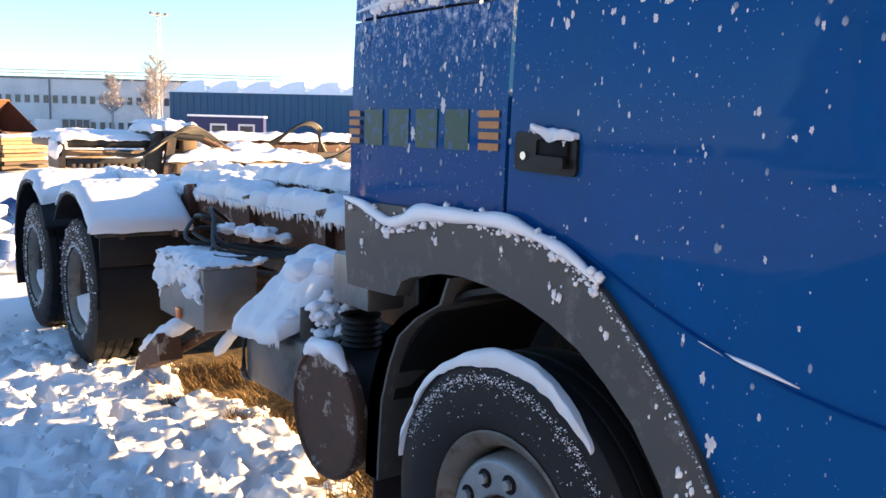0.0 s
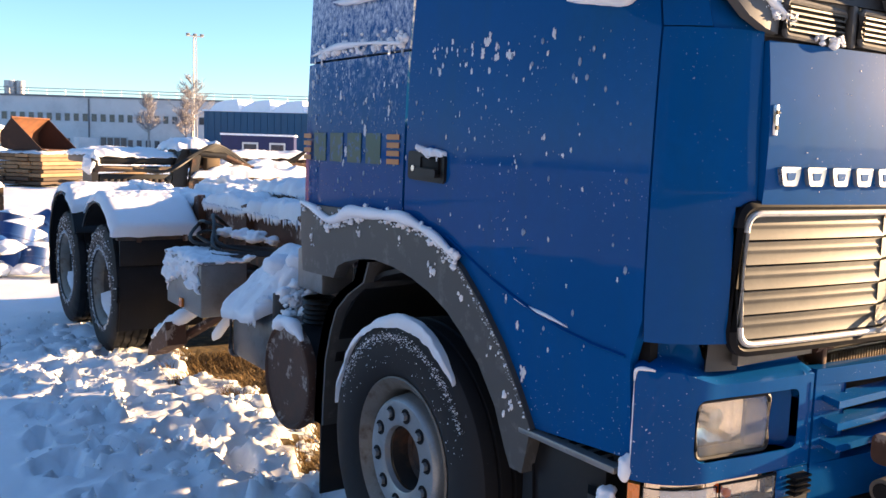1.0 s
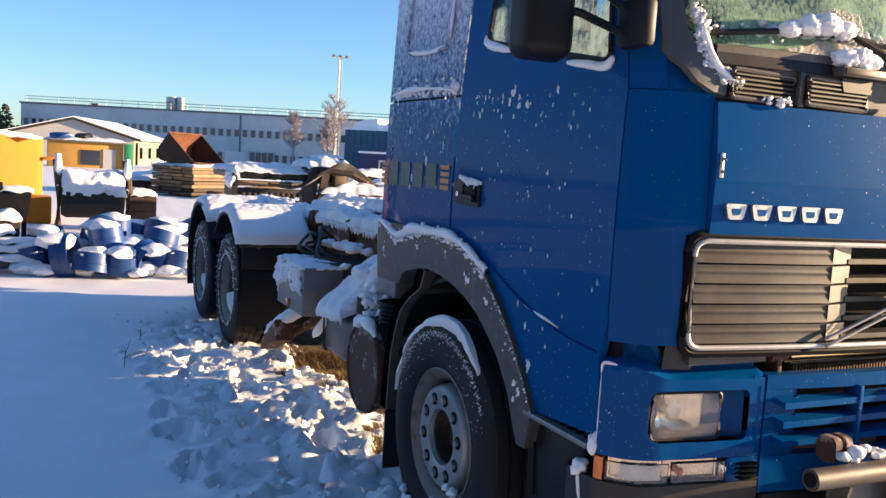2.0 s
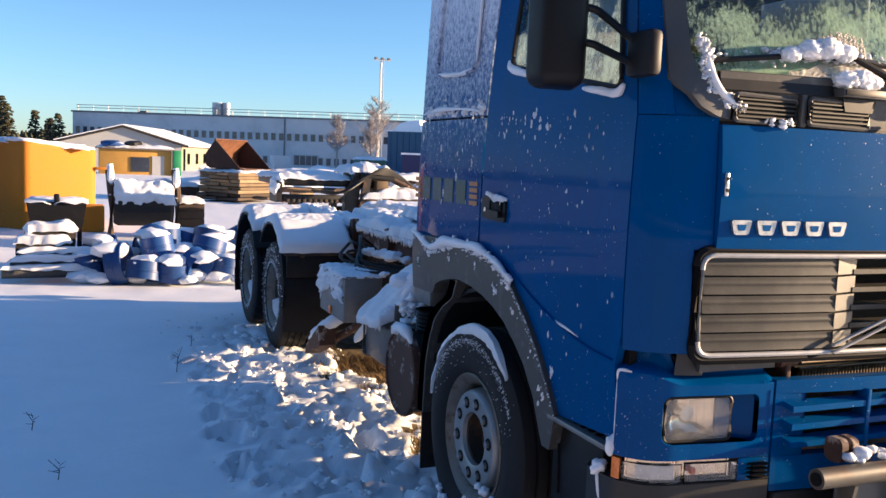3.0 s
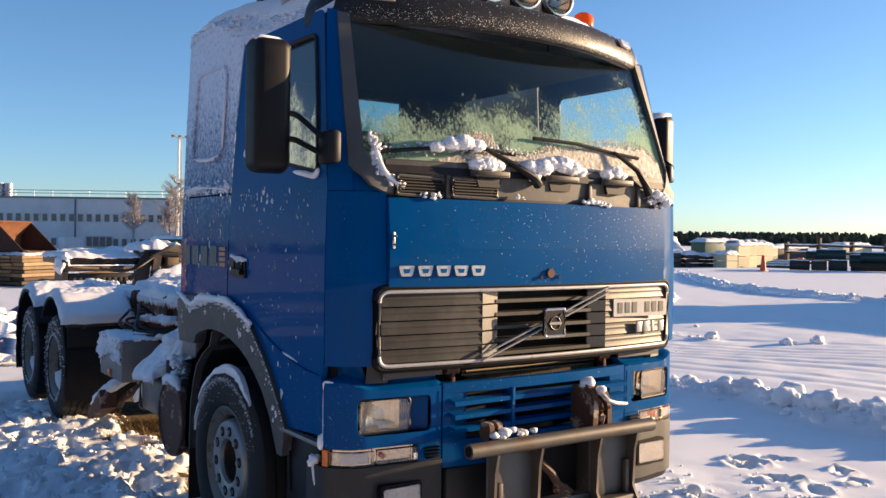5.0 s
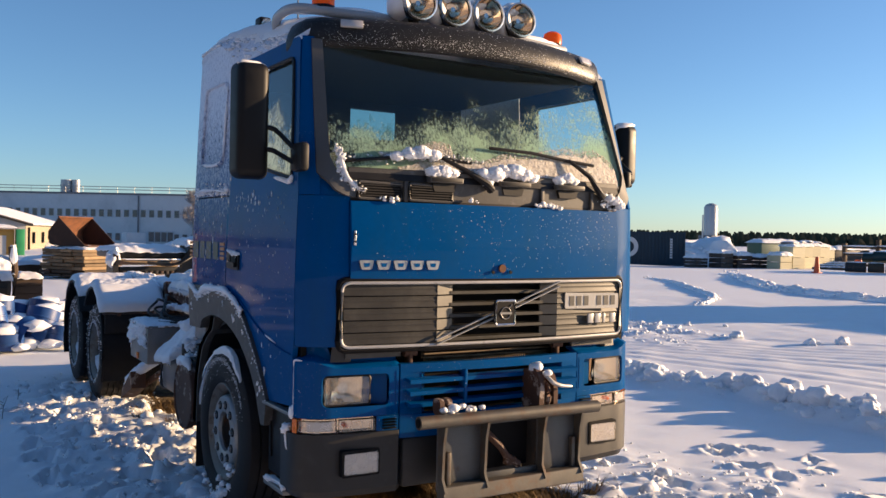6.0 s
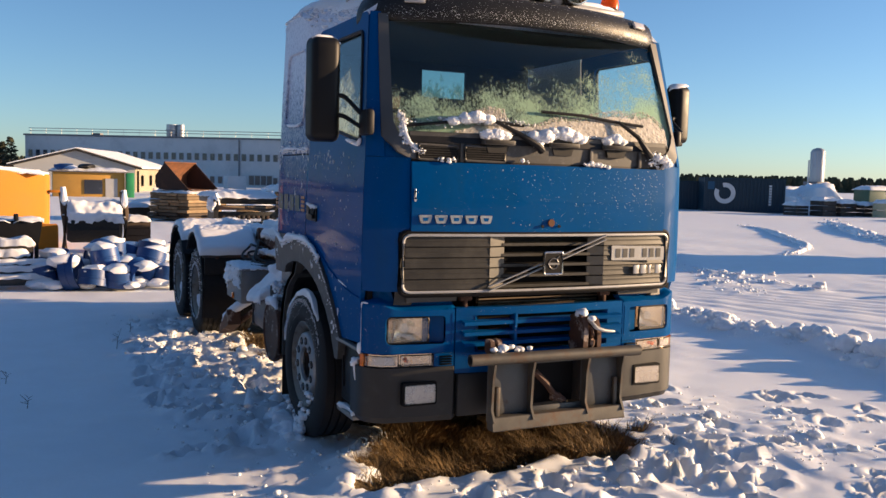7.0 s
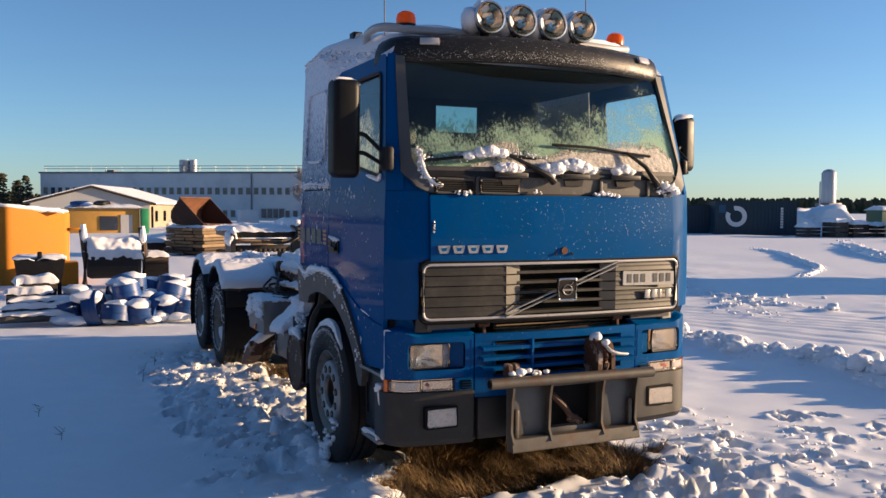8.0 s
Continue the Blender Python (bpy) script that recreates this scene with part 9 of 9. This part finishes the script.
def crust(u, v):
    x = -0.66 + 1.67 * u
    z = 2.165 + (0.025 + crust_top(x) * (0.80 + 0.16 * nz(x, 7, 0, 22))) * v
    return (x, front_y(x, z) - 0.0015 - 0.006 * (1 - v) * (1 + 0.6 * nz(x, z, 0, 16)) - 0.006 * abs(nz(x, z, 2, 42)) - 0.004 * abs(nz(x, z, 7, 95)), z)


snow_thing(thicken(sheet(B(), crust, 260, 48), lambda c: (0, 0.004, 0)), "smooth frozen snow lying against the lower windscreen", "snow at the windscreen", SCREEN_CRUST)
bm = B()
k = 0
while k < 10500:
    x, f = r_.uniform(-0.75, 1.02), r_.random()
    top = crust_top(x)
    if f > 0.75 and r_.random() < 0.6:
        continue
    z = 2.19 + top * f * 1.0 + (0.075 if x < -0.3 else 0.0)
    r = 0.0022 + 0.0042 * r_.random() ** 2.5
    c = Vector((x, front_y(x, z) - 0.001, z))
    ball(bm, lambda d: c + Vector((d.x * r * 1.3, d.y * r * 0.5, d.z * r)))
    k += 1
solid("ice_grains", bm, SCREEN_CRUST, "grainy crust of ice and snow on the lower windscreen", "ice", kind="stuff", angle=180)
bm = B()
for k in range(260):
    f = r_.random()
    x, z = -1.0 + 0.11 * max(0, (f - 0.62) / 0.38) + r_.gauss(0, 0.012), 2.30 - 0.235 * f + r_.gauss(0, 0.012)
    lump(bm, (x, front_y(x, z) - 0.02, z), 0.0025 + 0.009 * r_.random() ** 2.5, k, 0.9, 2, 0.95)
crumbs(bm, "crumbs of snow along the windscreen trim")
ribbon(bm := B(), [(-0.995, front_y(0.99, 2.29) - 0.02, 2.29), (-0.99, front_y(0.99, 2.2) - 0.02, 2.20), (-0.965, front_y(0.96, 2.13) - 0.025, 2.125), (-0.91, front_y(0.91, 2.08) - 0.025, 2.08)], 0.014, 6)
snow_thing(bm, "ridge of snow along the windscreen trim")


bm = B()
for x, n in ((-0.78, 6), (-0.70, 7), (-0.20, 3), (0.29, 12), (0.34, 20), (0.38, 10)):
    for k in range(n):
        xx = x + r_.gauss(0, 0.022)
        lump(bm, (xx, front_y(xx, 2.03) - 0.018, 2.030 + r_.uniform(-0.008, 0.016)), 0.004 + 0.012 * r_.random() ** 1.5, k + x, 0.8, 2, 0.8)
crumbs(bm, "crumbs of snow on the cowl")
# small deposits
snow_thing(pad(B(), lambda u, v: (-(half_w(1.15, 1.7) + 0.001 + 0.016 * v), 1.07 + 0.15 * u, 1.698), (0, 0, 1), 0.012, 40, 12, 3, 0.3, 1.4, 0.015, 0.7), "snow on the door handle")
snow_thing(ribbon(B(), [bump_pt(-1, 0.685, z, 0.0) for z in (0.85, 0.89, 0.93, 0.97, 1.0, 1.03, 1.06, 1.09, 1.12)], 0.0022, 4, 6), "thin line of snow down the bumper's edge")
snow_thing(ribbon(B(), [bump_pt(-1, u, z, 0.0) for u, z in ((0.685, 1.11), (0.68, 1.14), (0.655, 1.148), (0.61, 1.146))], 0.0055, 7, 6), "thin line of snow along the bumper's top")
snow_thing(lump(B(), (-1.198, 0.165, 0.862), 0.020, 3, 1.9, 3, 0.3), "lump of snow on the bumper's rear edge")
snow_thing(ribbon(B(), [(-(half_w(y, z) + 0.012), y, z) for y, z in ((1.13, 2.31), (1.10, 2.275), (1.0, 2.25), (0.88, 2.225))], 0.017, 5, 7), "snow under the side window", "snow under the side window")
snow_thing(ribbon(B(), [(-(half_w(y, z) + 0.012), y, z) for y, z in ((0.48, 2.15), (0.36, 2.135), (0.25, 2.12), (0.21, 2.15))], 0.018, 8, 7), "snow under the side window", "snow under the side window")
bm = B()
r_ = random.Random(61)
for k in range(34):
    a = radians(r_.uniform(226, 285))
    q = r_.uniform(0.42, 0.55)
    lump(bm, (-1.235 - 0.03 * r_.random(), 1.285 - q * math.cos(a), max(0.02, 0.53 + q * math.sin(a))), 0.008 + 0.022 * r_.random() ** 2, k * 1.3, 0.8, 2, 0.7)
crumbs(bm, "snow caked on the foot of the front tyre")
for x, y, r in ((-1.30, 1.58, 0.13), (-1.32, 1.40, 0.11), (-1.27, 1.75, 0.12), (-1.33, 1.20, 0.09)):
    snow_thing(lump(B(), (x, y, 0.0), r, x * 9 + y * 5, 0.75, 3, 0.6), "snow heaped against the front tyre's foot", "snow at the front tyre")
r_ = random.Random(5)
bm = pad(B(), lambda u, v: (-1.19 + 0.06 * v, 0.32 + 0.28 * u, 0.39), (0, 0, 1), 0.022, 12, 8, 8)
snow_thing(bm, "snow on the lower step")
snow_thing(lump(B(), (-1.205, 0.225, 0.762), 0.030, 6, 0.9, 3, 0.5), "lump of snow on the bumper's corner")
snow_thing(ribbon(B(), [(-1.212, 0.222, 0.75), (-1.213, 0.212, 0.70), (-1.212, 0.20, 0.65)], 0.008, 2, 6), "run of frozen snow down the bumper's corner")
bm = B()
for k in range(46):
    f = r_.random()
    lump(bm, (-1.235 - 0.05 * r_.random() * (1 - f), 1.33 - 0.38 * f * r_.random() ** 0.5 + r_.gauss(0, 0.03), 0.05 + 0.30 * f * f), 0.010 + 0.034 * r_.random() ** 1.8 * (1 - 0.5 * f), k * 1.7, 0.8, 2, 0.7)
crumbs(bm, "snow packed against the lower front tyre and rim")
bm = B()
for k in range(10):
    lump(bm, (-0.33 + r_.gauss(0, 0.06), -0.20 + r_.gauss(0, 0.015), 0.865 + r_.uniform(-0.01, 0.015)), r_.uniform(0.015, 0.035), k, 0.7, 2)
snow_thing(bm, "snow on the plough mount")
bm = lump(B(), (0.215, -0.16, 1.065), 0.045, 3, 0.7, 2)
lump(bm, (0.24, -0.24, 1.04), 0.03, 5, 0.6, 2)
snow_thing(bm, "snow on the tow coupling")
# ledge lines on the sleeper panel
bm = B()
for loop in ([(1.95, 2.31), (1.80, 2.295), (1.62, 2.29), (1.50, 2.31)], [(1.46, 2.34), (1.452, 2.5), (1.447, 2.7)], [(2.17, 2.10), (1.9, 2.12), (1.6, 2.115), (1.36, 2.095)]):
    ribbon(bm, [(-(half_w(y, z) + 0.012), y, z) for y, z in loop], 0.012, loop[0][1], 6)
for k in range(90):
    y = r_.uniform(1.35, 2.15)
    z = 2.085 + abs(r_.gauss(0, 0.035))
    lump(bm, (-(half_w(y, z) + 0.002), y, z), r_.uniform(0.004, 0.018), k, 1.0, 1, 0.5)
snow_thing(bm, "rime along the pressed frame of the sleeper panel")
bm = ribbon(B(), [(-(half_w(0.5, 1.23) + 0.001), y, z) for y, z in ((0.66, 1.252), (0.58, 1.236), (0.5, 1.225), (0.41, 1.208))], 0.0048, 3, 6)
snow_thing(bm, "thin streak of snow on the door")

# specks of ice on the lacquer
bm = B()
r_ = random.Random(99)
for k in range(2600):
    y, z = r_.uniform(0.17, 2.2), r_.uniform(0.92, 2.6)
    if y >= 1.3 and z < 1.47 or y < 1.3 and (z > 2.08 or z < 0.95 + 0.62 * max(0, (y - 0.55)) ** 0.7):
        continue
    dense_ = 0.9 if y > 1.33 else 0.10 + 0.45 * smoothstep(0.1, 0.5, nz(y, z, 3, 2.5)) + 0.25 * smoothstep(1.7, 2.05, z)
    if r_.random() > dense_:
        continue
    r = 0.0016 + 0.0062 * r_.random() ** 6
    c = (-(half_w(y, z) + 0.0005), y, z)
    st, cv = r_.uniform(1.0, 2.2), Vector(c)
    ball(bm, lambda d: cv + Vector((d.x * r * 0.5, d.y * r, d.z * r * st)))
solid("frozen_drops", bm, DROPS, "small frozen drops on the blue lacquer of the cab side", "ice", kind="stuff", angle=180)
bm = B()
def flake(y, z, r):
    """A flat ragged fleck of frozen snow on the cab side, drawn out downwards."""
    c, sd = Vector((-(half_w(y, z) + 0.0005), y, z)), r_.uniform(0, 90)

    def place(d):
        q = 1 + 0.7 * nz(d.y + sd, d.z, 0, 1.8) + 0.5 * nz(d.y, d.z + sd, 3, 5.0)
        return c + Vector((-abs(d.x) * 0.22 * r * q, d.y * r * 0.75 * q, d.z * r * 1.35 * q))
    ball(bm, place, 3)


for y, z, r, n in ((0.86, 2.04, 0.020, 6), (0.80, 2.02, 0.016, 5), (1.08, 2.03, 0.014, 4), (0.74, 2.0, 0.018, 5), (0.98, 2.0, 0.012, 3), (0.55, 1.75, 0.012, 4), (0.45, 1.7, 0.010, 3), (0.68, 1.68, 0.010, 4), (1.16, 2.02, 0.015, 4), (1.0, 1.83, 0.008, 3), (0.93, 1.78, 0.008, 2)):
    for q in range(n):
        flake(y + r_.gauss(0, r * 0.9), z + r_.gauss(0, r * 1.3), r * r_.uniform(0.22, 0.62))
for k in range(20):
    flake(r_.uniform(0.3, 1.25), 2.06 - 0.10 * r_.random() ** 1.5, 0.003 + 0.009 * r_.random() ** 3)
for k in range(46):
    flake(r_.uniform(0.2, 1.15), r_.uniform(1.35, 2.0), 0.0018 + 0.0045 * r_.random() ** 3)
for y, z, r in ((0.62, 1.02, 0.016), (0.645, 1.17, 0.009), (0.70, 1.25, 0.006), (0.50, 1.12, 0.006), (0.42, 1.33, 0.005)):
    flake(y, z, r)
for k in range(70):
    y, z = r_.uniform(1.36, 2.15), 1.50 + 0.58 * r_.random() ** 0.6
    flake(y, z, 0.003 + 0.013 * r_.random() ** 4)
for k in range(1500):
    x, z = r_.uniform(-0.94, 0.94), 1.62 + 0.385 * r_.random() ** 0.75
    thick = 0.08 + 0.24 * smoothstep(-0.5, 0.4, x) + 0.6 * math.exp(-((x - 0.70) / 0.16) ** 2 - ((z - 1.90) / 0.09) ** 2)
    if r_.random() > thick:
        continue
    r = 0.0009 + 0.0022 * r_.random() ** 2.5
    fy = front_y(x, z) - 0.012 - 0.012 * math.sin(math.pi * (z - 1.592) / 0.425)
    cv, st = Vector((x, fy, z)), r_.uniform(0.8, 1.5)
    ball(bm, lambda d: cv + Vector((d.x * r, d.y * r * 0.8, d.z * r * st)))
for k in range(40):
    y, z = r_.choice([(0.66, 0.92), (0.77, 1.08), (0.92, 1.21), (1.1, 1.30), (1.3, 1.36), (1.6, 1.37), (1.9, 1.35), (2.05, 1.3)])
    y, z = y + r_.gauss(0, 0.02), z + r_.gauss(0, 0.02)
    lump(bm, (-(half_w(y, z) + 0.024), y, z), 0.002 + 0.006 * r_.random() ** 2, k, 1.8, 2, 0.6)
tagged(solid("ice_specks", bm, SNOW, "scattered specks of ice and snow on the lacquer", "ice"), kind="stuff")
